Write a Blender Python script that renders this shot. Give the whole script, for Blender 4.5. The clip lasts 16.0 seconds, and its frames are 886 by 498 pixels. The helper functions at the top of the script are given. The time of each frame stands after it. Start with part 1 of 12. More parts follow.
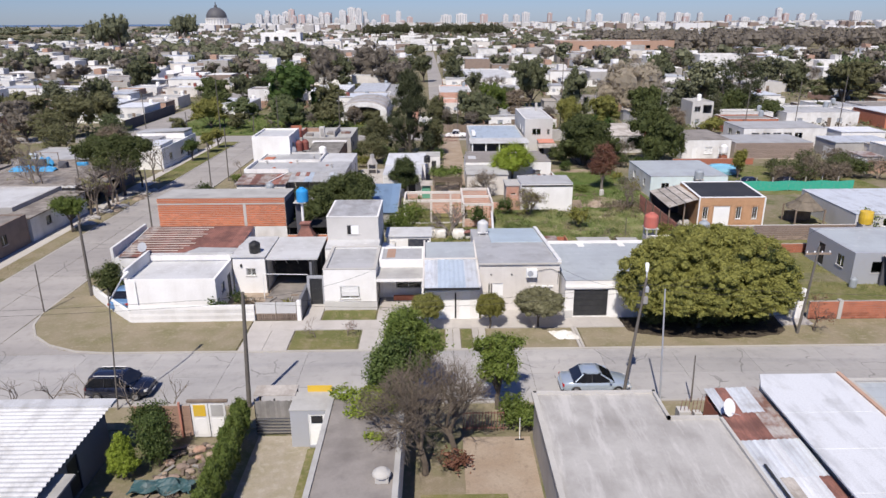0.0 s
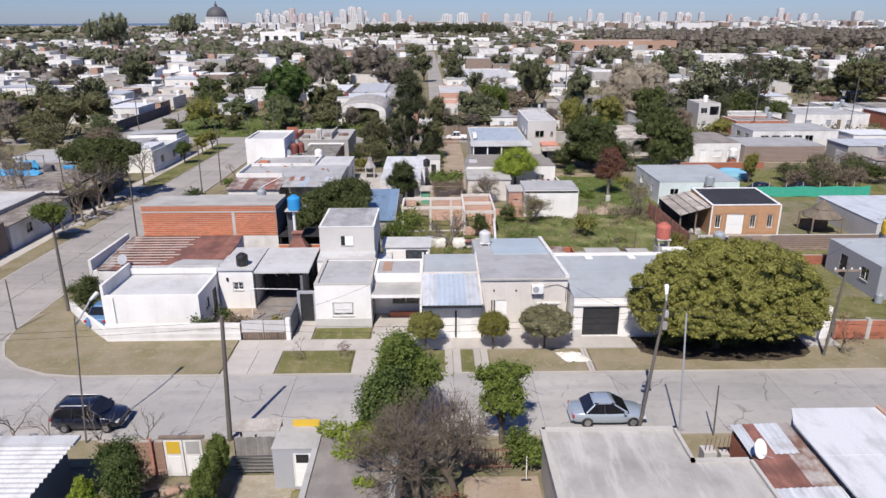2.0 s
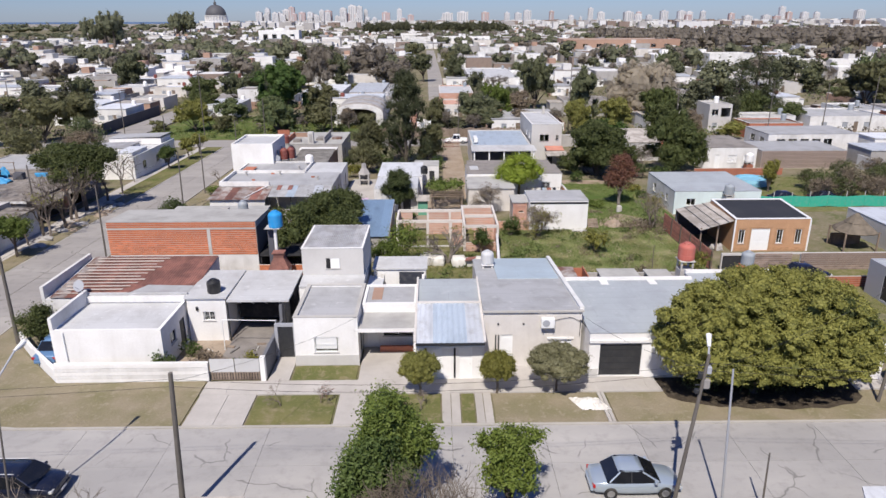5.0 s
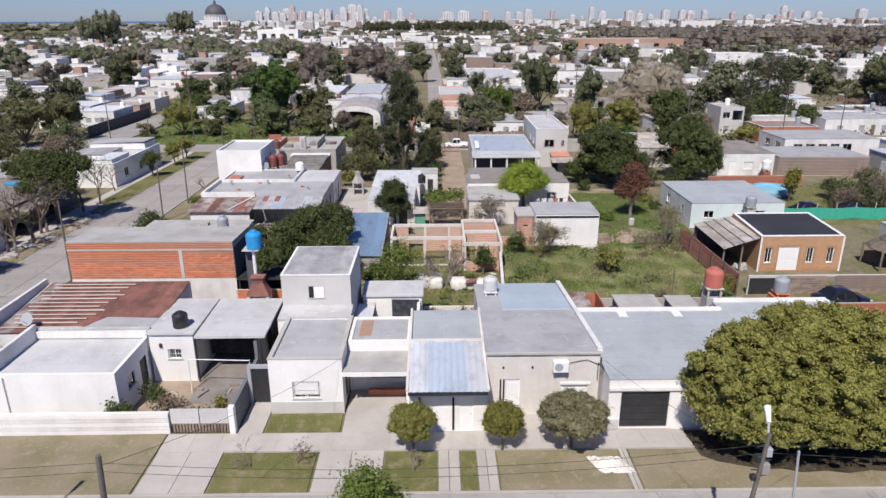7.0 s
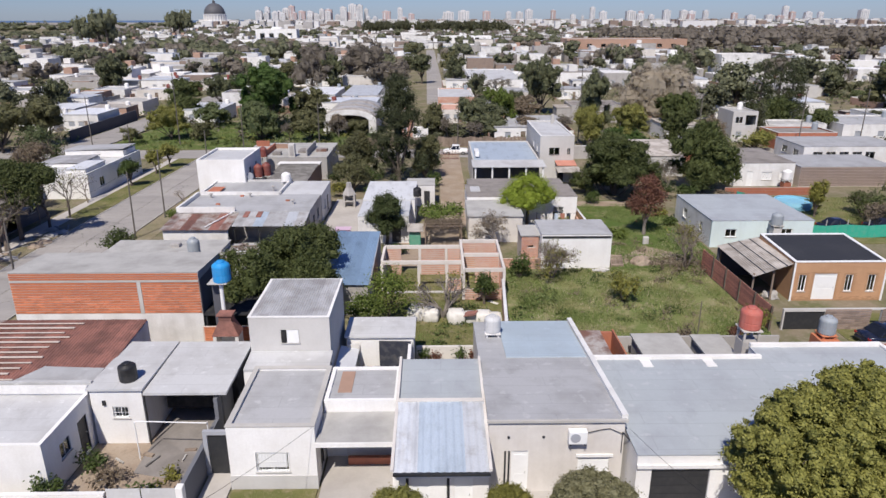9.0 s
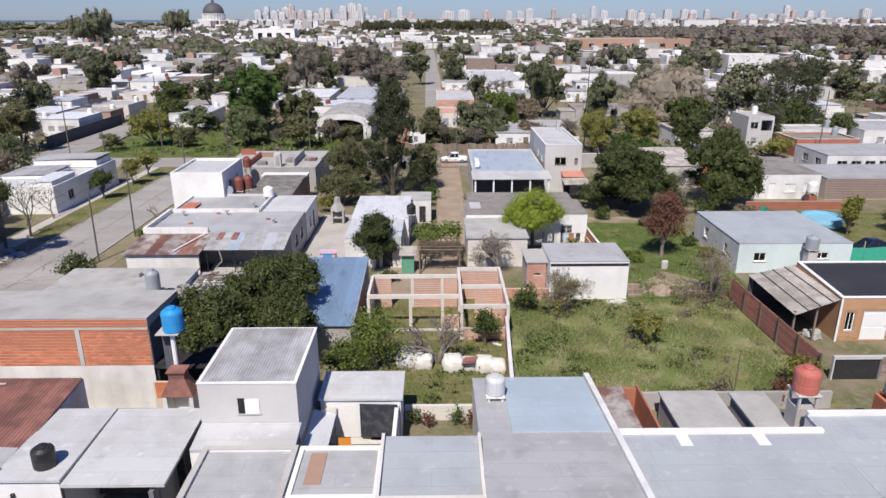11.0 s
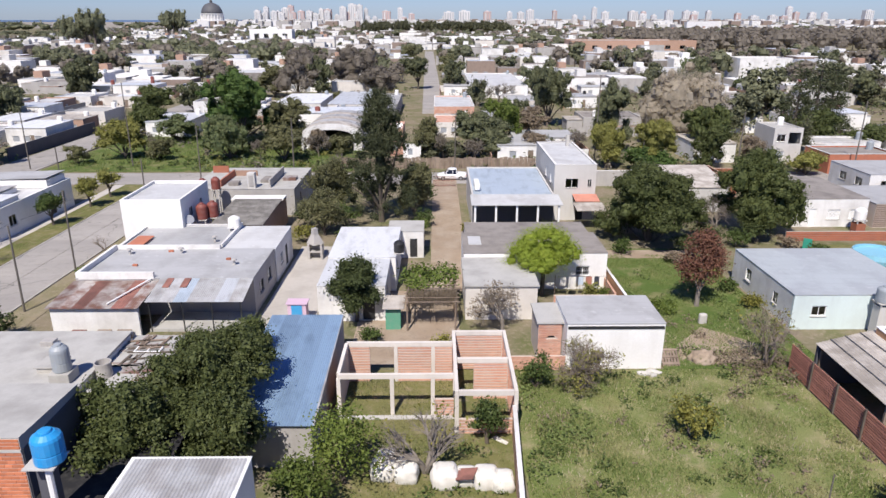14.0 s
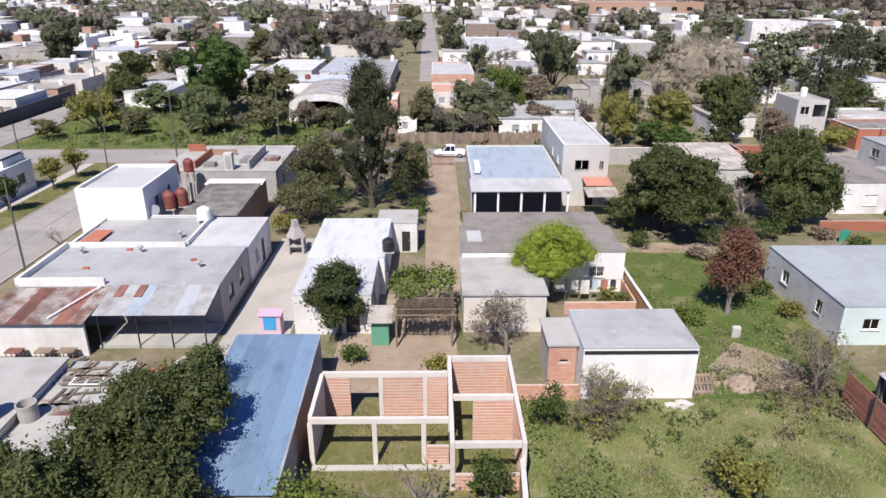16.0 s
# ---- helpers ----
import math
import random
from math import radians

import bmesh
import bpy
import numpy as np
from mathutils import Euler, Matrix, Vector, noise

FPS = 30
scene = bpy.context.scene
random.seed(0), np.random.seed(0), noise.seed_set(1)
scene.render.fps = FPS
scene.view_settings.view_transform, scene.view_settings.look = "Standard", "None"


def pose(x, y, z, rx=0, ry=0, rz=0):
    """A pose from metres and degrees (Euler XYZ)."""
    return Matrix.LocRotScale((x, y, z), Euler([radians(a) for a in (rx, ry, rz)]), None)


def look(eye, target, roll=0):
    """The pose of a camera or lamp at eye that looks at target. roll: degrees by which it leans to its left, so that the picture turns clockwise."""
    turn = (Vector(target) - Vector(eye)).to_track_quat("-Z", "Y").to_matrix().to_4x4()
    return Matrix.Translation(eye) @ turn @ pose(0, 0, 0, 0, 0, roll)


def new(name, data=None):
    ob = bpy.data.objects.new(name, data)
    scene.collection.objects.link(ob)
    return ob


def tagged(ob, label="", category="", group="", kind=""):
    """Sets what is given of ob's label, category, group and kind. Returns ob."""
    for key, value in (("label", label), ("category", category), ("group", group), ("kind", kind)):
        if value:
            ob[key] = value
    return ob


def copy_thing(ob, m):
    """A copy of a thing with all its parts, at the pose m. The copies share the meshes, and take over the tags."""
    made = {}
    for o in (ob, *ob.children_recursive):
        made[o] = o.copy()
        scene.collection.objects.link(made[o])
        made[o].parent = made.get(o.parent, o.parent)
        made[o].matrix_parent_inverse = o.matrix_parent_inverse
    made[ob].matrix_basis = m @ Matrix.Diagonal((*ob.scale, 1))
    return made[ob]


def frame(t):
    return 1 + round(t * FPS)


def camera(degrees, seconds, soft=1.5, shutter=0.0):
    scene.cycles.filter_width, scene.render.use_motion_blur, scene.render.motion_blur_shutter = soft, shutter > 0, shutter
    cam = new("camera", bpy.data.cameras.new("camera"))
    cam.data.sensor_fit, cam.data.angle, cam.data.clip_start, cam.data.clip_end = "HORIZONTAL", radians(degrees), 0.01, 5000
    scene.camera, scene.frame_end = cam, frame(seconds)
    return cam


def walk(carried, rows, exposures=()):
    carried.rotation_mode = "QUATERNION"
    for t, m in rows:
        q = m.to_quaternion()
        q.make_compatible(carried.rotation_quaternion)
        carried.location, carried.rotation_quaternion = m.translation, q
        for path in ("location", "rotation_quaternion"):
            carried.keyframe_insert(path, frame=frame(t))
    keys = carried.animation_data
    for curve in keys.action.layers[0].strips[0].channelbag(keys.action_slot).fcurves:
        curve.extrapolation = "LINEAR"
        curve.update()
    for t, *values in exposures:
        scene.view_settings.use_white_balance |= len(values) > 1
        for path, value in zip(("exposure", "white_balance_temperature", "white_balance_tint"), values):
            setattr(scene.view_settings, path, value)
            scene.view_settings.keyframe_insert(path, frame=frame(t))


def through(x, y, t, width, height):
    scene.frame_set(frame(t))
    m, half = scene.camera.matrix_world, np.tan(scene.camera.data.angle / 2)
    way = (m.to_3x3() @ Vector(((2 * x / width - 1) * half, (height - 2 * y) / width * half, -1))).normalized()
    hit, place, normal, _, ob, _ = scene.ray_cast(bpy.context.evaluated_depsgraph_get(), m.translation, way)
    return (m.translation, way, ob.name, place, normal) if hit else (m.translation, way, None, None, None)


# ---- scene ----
cam = camera(66.7, 16.0)
PATH = [
    (0, (-1.212, -4.675, 21.701), (-1.188, -2.782, 21.055), -0.3),
    (0.5, (-1.181, -3.778, 21.662), (-1.158, -1.885, 21.017), -0.4),
    (1, (-1.167, -2.901, 21.652), (-1.144, -1.009, 21.007), -0.4),
    (1.5, (-1.102, -2.007, 21.629), (-1.079, -0.114, 20.983), -0.4),
    (2, (-1.108, -1.092, 21.581), (-1.085, 0.8, 20.934), -0.2),
    (2.5, (-1.044, -0.172, 21.576), (-1.022, 1.72, 20.927), -0.3),
    (3, (-1.04, 0.778, 21.511), (-1.016, 2.67, 20.863), -0.2),
    (3.5, (-0.995, 1.738, 21.481), (-0.971, 3.63, 20.833), -0.2),
    (4, (-0.929, 2.747, 21.458), (-0.906, 4.639, 20.809), -0.2),
    (6.5, (-0.629, 9.486, 21.261), (-0.608, 11.377, 20.609), -0.2),
    (7, (-0.541, 11.02, 21.248), (-0.521, 12.91, 20.596), -0.2),
    (7.5, (-0.428, 12.639, 21.244), (-0.409, 14.529, 20.59), -0.3),
    (8, (-0.372, 14.232, 21.22), (-0.353, 16.122, 20.567), -0.2),
    (8.5, (-0.249, 15.929, 21.192), (-0.23, 17.819, 20.538), -0.2),
    (9, (-0.161, 17.564, 21.22), (-0.141, 19.454, 20.567), -0.1),
    (9.2, (-0.119, 18.277, 21.216), (-0.098, 20.168, 20.564), -0.2),
    (11.5, (0.404, 26.518, 21.21), (0.423, 28.408, 20.555), -0.1),
    (12, (0.513, 28.328, 21.265), (0.532, 30.218, 20.61), -0.2),
    (12.5, (0.578, 30.149, 21.282), (0.598, 32.038, 20.628), -0.1),
    (13, (0.693, 31.967, 21.305), (0.713, 33.857, 20.651), -0.1),
    (13.5, (0.84, 33.791, 21.349), (0.859, 35.681, 20.694), -0.1),
    (14, (0.94, 35.65, 21.347), (0.959, 37.54, 20.694), -0.0),
    (14.5, (1.035, 37.447, 21.412), (1.055, 39.337, 20.758), -0.1),
    (15, (1.112, 39.28, 21.441), (1.133, 41.17, 20.788), -0.0),
    (15.5, (1.248, 41.145, 21.436), (1.269, 43.035, 20.782), -0.0),
    (15.6, (1.263, 41.504, 21.436), (1.283, 43.391, 20.773), -0.0),
    (15.7, (1.278, 41.864, 21.436), (1.298, 43.738, 20.738), -0.0),
    (15.8, (1.293, 42.223, 21.436), (1.313, 44.090, 20.717), -0.0),
    (15.9, (1.308, 42.583, 21.436), (1.328, 44.442, 20.700), -0.0),
    (16, (1.323, 42.942, 21.436), (1.343, 44.796, 20.685), -0.0),
]
walk(cam, [(t, look(eye, target, roll)) for t, eye, target, roll in PATH], exposures=[(0, 0.12, 6580, 10), (6, 0.08, 6580, 10), (9, 0.0, 6580, 10), (11, 0.11, 6580, 10), (13, 0.25, 6580, 10), (16, 0.33, 6580, 10)])

# ---- light ----
SUN_AZ, SUN_EL = 195.0, 52.0          # degrees: compass from +y towards +x, and height
world = bpy.data.worlds.new("sky")
scene.world = world
world.use_nodes = True
wn = world.node_tree
sky = wn.nodes.new("ShaderNodeTexSky")
sky.sky_type = "NISHITA"
sky.sun_disc = False
sky.sun_elevation = radians(SUN_EL)
sky.sun_rotation = radians(SUN_AZ)
sky.air_density, sky.dust_density, sky.ozone_density = 1.0, 0.15, 3.0
tint = wn.nodes.new("ShaderNodeMix")
tint.data_type, tint.blend_type = "RGBA", "MULTIPLY"
tint.inputs["Factor"].default_value = 1.0
tint.inputs["B"].default_value = (0.7, 0.89, 1.5, 1)
wn.links.new(sky.outputs["Color"], tint.inputs["A"])
wn.links.new(tint.outputs["Result"], wn.nodes["Background"].inputs["Color"])
wn.nodes["Background"].inputs["Strength"].default_value = 0.061
sun_data = bpy.data.lights.new("sun", "SUN")
sun_data.energy, sun_data.angle, sun_data.color = 5.0, radians(0.53), (1.0, 0.94, 0.87)
sun_way = Vector((math.sin(radians(SUN_AZ)) * math.cos(radians(SUN_EL)), math.cos(radians(SUN_AZ)) * math.cos(radians(SUN_EL)), math.sin(radians(SUN_EL))))
sun = new("sun", sun_data)
sun.matrix_world = look(sun_way * 200, (0, 0, 0))


# ---- materials ----
def nodes_of(name, rough=0.8, metal=0.0):
    m = bpy.data.materials.new(name)
    m.use_nodes = True
    b = m.node_tree.nodes["Principled BSDF"]
    b.inputs["Roughness"].default_value = rough
    b.inputs["Metallic"].default_value = metal
    return m, m.node_tree, b


def tex(nt, scale, stretch=(1, 1, 1), detail=4.0, rough=0.6, space="Object"):
    co = nt.nodes.new("ShaderNodeTexCoord")
    mp = nt.nodes.new("ShaderNodeMapping")
    mp.inputs["Scale"].default_value = stretch
    nz = nt.nodes.new("ShaderNodeTexNoise")
    nz.inputs["Scale"].default_value = scale
    nz.inputs["Detail"].default_value = detail
    nz.inputs["Roughness"].default_value = rough
    nt.links.new(co.outputs[space], mp.inputs["Vector"])
    nt.links.new(mp.outputs["Vector"], nz.inputs["Vector"])
    return nz.outputs["Fac"]


def ramp(nt, fac, lo, hi):
    r = nt.nodes.new("ShaderNodeMapRange")
    r.inputs["From Min"].default_value, r.inputs["From Max"].default_value = lo, hi
    nt.links.new(fac, r.inputs["Value"])
    return r.outputs["Result"]


def mix(nt, fac, a, b, mode="MIX"):
    x = nt.nodes.new("ShaderNodeMix")
    x.data_type, x.blend_type = "RGBA", mode
    for socket, value in ((x.inputs["Factor"], fac), (x.inputs["A"], a), (x.inputs["B"], b)):
        if isinstance(value, (int, float)):
            socket.default_value = value
        elif isinstance(value, tuple):
            socket.default_value = (*value[:3], 1)
        else:
            nt.links.new(value, socket)
    return x.outputs["Result"]


def times(nt, a, b):
    x = nt.nodes.new("ShaderNodeMath")
    x.operation = "MULTIPLY"
    for socket, value in zip(x.inputs, (a, b)):
        if isinstance(value, (int, float)):
            socket.default_value = value
        else:
            nt.links.new(value, socket)
    return x.outputs["Value"]


def relief(nt, bsdf, fac, strength, distance):
    bp = nt.nodes.new("ShaderNodeBump")
    bp.inputs["Strength"].default_value, bp.inputs["Distance"].default_value = strength, distance
    nt.links.new(fac, bp.inputs["Height"])
    nt.links.new(bp.outputs["Normal"], bsdf.inputs["Normal"])


def by_thing(nt, colour, amount):
    """Lightens or darkens each object a little on its own."""
    oi = nt.nodes.new("ShaderNodeObjectInfo")
    f = ramp(nt, oi.outputs["Random"], 0, 1)
    v = nt.nodes.new("ShaderNodeHueSaturation")
    mr = nt.nodes.new("ShaderNodeMapRange")
    mr.inputs["To Min"].default_value, mr.inputs["To Max"].default_value = 1 - amount, 1 + amount
    nt.links.new(f, mr.inputs["Value"])
    nt.links.new(mr.outputs["Result"], v.inputs["Value"])
    nt.links.new(colour, v.inputs["Color"])
    return v.outputs["Color"]


def surface(name, base, dirt, rough=0.85, big=0.35, streak=0.5, grain=9.0, cover=0.55, bump=0.25, metal=0.0, vary=0.0, spec=0.3):
    """Plaster, paint, concrete: broad stains, vertical runs and a fine grain."""
    m, nt, b = nodes_of(name, rough, metal)
    wide = ramp(nt, tex(nt, big, detail=6), 0.42, 0.72)
    runs = ramp(nt, tex(nt, 1.6, (1, 1, 0.12), detail=5), 0.48, 0.75)
    fine = tex(nt, grain, detail=5, rough=0.7)
    c = mix(nt, times(nt, wide, cover), base, dirt)
    c = mix(nt, times(nt, runs, cover * streak), c, dirt)
    c = mix(nt, times(nt, ramp(nt, fine, 0.35, 0.75), 0.22), c, dirt)
    if vary:
        c = by_thing(nt, c, vary)
    nt.links.new(c, b.inputs["Base Color"])
    b.inputs["Specular IOR Level"].default_value = spec
    relief(nt, b, fine, bump, 0.02)
    return m


def membrane(name, base, dirt, pale, rough=0.65, roll=1.0):
    """Roof coating laid in rolls: faint laps, ponding stains with pale rims, scuffs and patches."""
    m, nt, b = nodes_of(name, rough)
    co = nt.nodes.new("ShaderNodeTexCoord")
    br = nt.nodes.new("ShaderNodeTexBrick")
    br.inputs["Scale"].default_value = 1.0
    br.inputs["Brick Width"].default_value, br.inputs["Row Height"].default_value = 7.3, roll
    br.inputs["Mortar Size"].default_value = 0.018
    br.inputs["Color1"].default_value = (*(v * 0.97 for v in base), 1)
    br.inputs["Color2"].default_value = (*(min(1, v * 1.02) for v in base), 1)
    br.inputs["Mortar"].default_value = (*(v * 0.84 for v in base), 1)
    nt.links.new(co.outputs["Object"], br.inputs["Vector"])
    pond = tex(nt, 0.28, detail=8, rough=0.62)
    c = mix(nt, times(nt, ramp(nt, pond, 0.46, 0.6), 0.55), br.outputs["Color"], dirt)
    c = mix(nt, times(nt, ramp(nt, tex(nt, 0.9, (1, 0.5, 1), detail=7, rough=0.7), 0.56, 0.7), 0.4), c, tuple(v * 0.85 for v in dirt))
    c = mix(nt, times(nt, ramp(nt, tex(nt, 1.7, detail=5), 0.6, 0.68), 0.6), c, pale)
    fine = tex(nt, 11, detail=5, rough=0.7)
    c = mix(nt, times(nt, ramp(nt, fine, 0.5, 0.75), 0.3), c, dirt)
    c = by_thing(nt, c, 0.06)
    nt.links.new(c, b.inputs["Base Color"])
    b.inputs["Specular IOR Level"].default_value = 0.3
    relief(nt, b, fine, 0.25, 0.02)
    return m


def rusty(name, paint, rust, cover, bands=0.0, rough=0.6):
    m, nt, b = nodes_of(name, rough, 0.05)
    wide = tex(nt, 0.7, detail=7, rough=0.65)
    runs = tex(nt, 1.2, (1, 0.25, 1), detail=6)
    f = ramp(nt, wide, cover - 0.08, cover + 0.08)
    c = mix(nt, f, paint, rust)
    c = mix(nt, times(nt, ramp(nt, runs, 0.5, 0.7), 0.5), c, tuple(v * 0.6 for v in rust))
    c = mix(nt, times(nt, ramp(nt, tex(nt, 14, detail=4), 0.45, 0.75), 0.25), c, tuple(v * 0.5 for v in rust))
    c = by_thing(nt, c, 0.16)
    nt.links.new(c, b.inputs["Base Color"])
    relief(nt, b, tex(nt, 22, detail=3), 0.15, 0.01)
    return m


def foliage(name, dark, light, through=0.35):
    m, nt, b = nodes_of(name, 0.6)
    geo = nt.nodes.new("ShaderNodeNewGeometry")
    c = mix(nt, geo.outputs["Random Per Island"], dark, light)
    c = mix(nt, times(nt, ramp(nt, tex(nt, 0.8, detail=3), 0.4, 0.7), 0.45), c, light)
    c = by_thing(nt, c, 0.14)
    nt.links.new(c, b.inputs["Base Color"])
    b.inputs["Specular IOR Level"].default_value = 0.25
    tr = nt.nodes.new("ShaderNodeBsdfTranslucent")
    nt.links.new(c, tr.inputs["Color"])
    mx = nt.nodes.new("ShaderNodeMixShader")
    mx.inputs[0].default_value = through
    nt.links.new(b.outputs[0], mx.inputs[1])
    nt.links.new(tr.outputs[0], mx.inputs[2])
    nt.links.new(mx.outputs[0], nt.nodes["Material Output"].inputs["Surface"])
    return m


def glossy(name, colour, rough=0.3, metal=0.0, coat=0.0, dust=0.25):
    m, nt, b = nodes_of(name, rough, metal)
    c = mix(nt, times(nt, ramp(nt, tex(nt, 2.5, detail=6), 0.45, 0.8), dust), colour, (0.35, 0.32, 0.28))
    nt.links.new(c, b.inputs["Base Color"])
    b.inputs["Coat Weight"].default_value = coat
    return m


def ground_mat(name, a, b_, c_, s1=0.25, s2=2.2, bump=0.5):
    m, nt, b = nodes_of(name, 0.95)
    c = mix(nt, ramp(nt, tex(nt, s1, detail=7, rough=0.65), 0.4, 0.62), a, b_)
    c = mix(nt, times(nt, ramp(nt, tex(nt, s2, detail=6, rough=0.7), 0.5, 0.66), 0.75), c, c_)
    fine = tex(nt, 14, detail=5, rough=0.75)
    c = mix(nt, times(nt, ramp(nt, fine, 0.4, 0.7), 0.35), c, tuple(v * 0.45 for v in a))
    nt.links.new(c, b.inputs["Base Color"])
    b.inputs["Specular IOR Level"].default_value = 0.1
    relief(nt, b, fine, bump, 0.06)
    return m


def road_mat(name, base, dark, light):
    m, nt, b = nodes_of(name, 0.9)
    c = mix(nt, ramp(nt, tex(nt, 0.22, (0.35, 1, 1), detail=6), 0.38, 0.68), base, light)
    c = mix(nt, times(nt, ramp(nt, tex(nt, 1.1, detail=7, rough=0.7), 0.5, 0.75), 0.5), c, dark)
    c = by_thing(nt, c, 0.05)
    co = nt.nodes.new("ShaderNodeTexCoord")
    warp = nt.nodes.new("ShaderNodeTexNoise")
    warp.inputs["Scale"].default_value = 0.8
    nt.links.new(co.outputs["Object"], warp.inputs["Vector"])
    add = nt.nodes.new("ShaderNodeVectorMath")
    add.operation = "ADD"
    nt.links.new(co.outputs["Object"], add.inputs[0])
    nt.links.new(warp.outputs["Color"], add.inputs[1])
    vo = nt.nodes.new("ShaderNodeTexVoronoi")
    vo.feature = "DISTANCE_TO_EDGE"
    vo.inputs["Scale"].default_value = 0.22
    nt.links.new(add.outputs["Vector"], vo.inputs["Vector"])
    crack = ramp(nt, vo.outputs["Distance"], 0.012, 0.0)
    some = ramp(nt, tex(nt, 0.35, detail=2), 0.5, 0.56)
    c = mix(nt, times(nt, times(nt, crack, some), 0.55), c, (0.05, 0.048, 0.046))
    nt.links.new(c, b.inputs["Base Color"])
    b.inputs["Specular IOR Level"].default_value = 0.2
    relief(nt, b, tex(nt, 25, detail=4), 0.2, 0.01)
    return m


def glass_mat(name):
    m, nt, b = nodes_of(name, 0.03)
    b.inputs["Base Color"].default_value = (0.75, 0.82, 0.85, 1)
    b.inputs["Transmission Weight"].default_value = 1.0
    b.inputs["IOR"].default_value = 1.45
    return m




def brushed(m):
    """Adds trowel strokes that run along y."""
    nt = m.node_tree
    b = nt.nodes["Principled BSDF"]
    old = b.inputs["Base Color"].links[0].from_socket
    f = ramp(nt, tex(nt, 1.5, (1, 0.16, 1), detail=6, rough=0.7), 0.5, 0.62)
    g = ramp(nt, tex(nt, 0.8, (1, 0.3, 1), detail=6), 0.5, 0.7)
    c = mix(nt, times(nt, f, 0.5), old, (0.56, 0.54, 0.52))
    c = mix(nt, times(nt, g, 0.5), c, (0.24, 0.225, 0.21))
    nt.links.new(c, b.inputs["Base Color"])
    return m


WHITE = surface("white_lime_wash", (0.82, 0.81, 0.795), (0.52, 0.49, 0.45), cover=0.38)
WHITE_OLD = surface("weathered_white_paint", (0.76, 0.75, 0.735), (0.38, 0.36, 0.335), cover=0.6)
CREAM = surface("cream_plaster", (0.68, 0.645, 0.605), (0.46, 0.42, 0.38), cover=0.6)
AQUA = surface("pale_aqua_paint", (0.62, 0.72, 0.72), (0.45, 0.5, 0.5), cover=0.5)
RENDER = surface("grey_cement_render", (0.42, 0.4, 0.385), (0.25, 0.235, 0.22), cover=0.6)
PALE = surface("pale_grey_render", (0.56, 0.545, 0.525), (0.4, 0.38, 0.36), cover=0.45)
GREYWALL = surface("slate_grey_paint", (0.17, 0.175, 0.195), (0.12, 0.12, 0.13), cover=0.4)
# Dark render; some uses put the shade of a wall or opening into colour.
DARKWALL = surface("dark_render_and_shade", (0.1, 0.1, 0.115), (0.06, 0.06, 0.065), cover=0.4)
MEMBRANE = membrane("grey_roof_membrane", (0.4, 0.4, 0.405), (0.27, 0.265, 0.26), (0.5, 0.5, 0.5))
MEMBRANE_BLUE = membrane("blue_grey_roof_membrane", (0.385, 0.415, 0.435), (0.3, 0.31, 0.335), (0.47, 0.48, 0.5), 0.6)
MEMBRANE_SKY = membrane("pale_blue_roof_coating", (0.385, 0.455, 0.51), (0.33, 0.38, 0.42), (0.45, 0.505, 0.55), 0.6)
MEMBRANE_PALE = membrane("silver_roof_coating", (0.53, 0.53, 0.53), (0.37, 0.36, 0.35), (0.66, 0.66, 0.66), 0.6)
SLAB = surface("bare_concrete_roof", (0.44, 0.43, 0.41), (0.27, 0.26, 0.245), 0.95, big=0.5, cover=0.8, streak=0.3)
SLAB_BRUSH = brushed(surface("brushed_cement_roof", (0.43, 0.415, 0.395), (0.27, 0.255, 0.24), 0.95, big=0.4, cover=0.8, streak=0.3))
SLAB_DARK = surface("grimy_concrete_roof", (0.28, 0.255, 0.235), (0.14, 0.125, 0.115), 0.95, big=0.5, cover=0.8, streak=0.3)
CONCRETE = surface("concrete", (0.5, 0.48, 0.45), (0.34, 0.32, 0.29), 0.95, cover=0.6, vary=0.05)
PAVE = surface("pavement_concrete", (0.47, 0.44, 0.41), (0.32, 0.29, 0.26), 0.95, cover=0.6, vary=0.06)
KERB = surface("kerb_concrete", (0.43, 0.405, 0.37), (0.3, 0.275, 0.245), 0.95, cover=0.6, vary=0.05)
ROAD = road_mat("worn_concrete_road", (0.32, 0.308, 0.3), (0.21, 0.2, 0.192), (0.42, 0.4, 0.38))
ROAD_SIDE = road_mat("dusty_side_road", (0.3, 0.28, 0.265), (0.2, 0.185, 0.17), (0.38, 0.355, 0.33))
TAR = surface("tar_joint", (0.06, 0.058, 0.056), (0.1, 0.095, 0.09))
TIN = rusty("galvanised_sheet", (0.58, 0.605, 0.64), (0.45, 0.45, 0.46), 0.6, rough=0.45)
TIN_OLD = rusty("dull_zinc_sheet", (0.46, 0.46, 0.465), (0.34, 0.325, 0.315), 0.52, rough=0.6)
TIN_BLUE = rusty("pale_blue_sheet", (0.46, 0.53, 0.61), (0.38, 0.44, 0.5), 0.62, rough=0.5)
TIN_BLUE_DEEP = rusty("blue_painted_sheet", (0.2, 0.29, 0.41), (0.16, 0.235, 0.335), 0.62, rough=0.5)
TIN_WHITE = rusty("white_painted_sheet", (0.7, 0.71, 0.73), (0.57, 0.57, 0.57), 0.66, rough=0.5)
TIN_DARK = rusty("weathered_dark_sheet", (0.2, 0.19, 0.18), (0.12, 0.112, 0.105), 0.5, rough=0.85)
# Near-black ground colour that stands in for deep shade under the broad tree.
TREE_SHADE = ground_mat("tree_shade_ground", (0.075, 0.06, 0.045), (0.045, 0.036, 0.027), (0.12, 0.1, 0.07), 0.6, 5.0, 0.5)
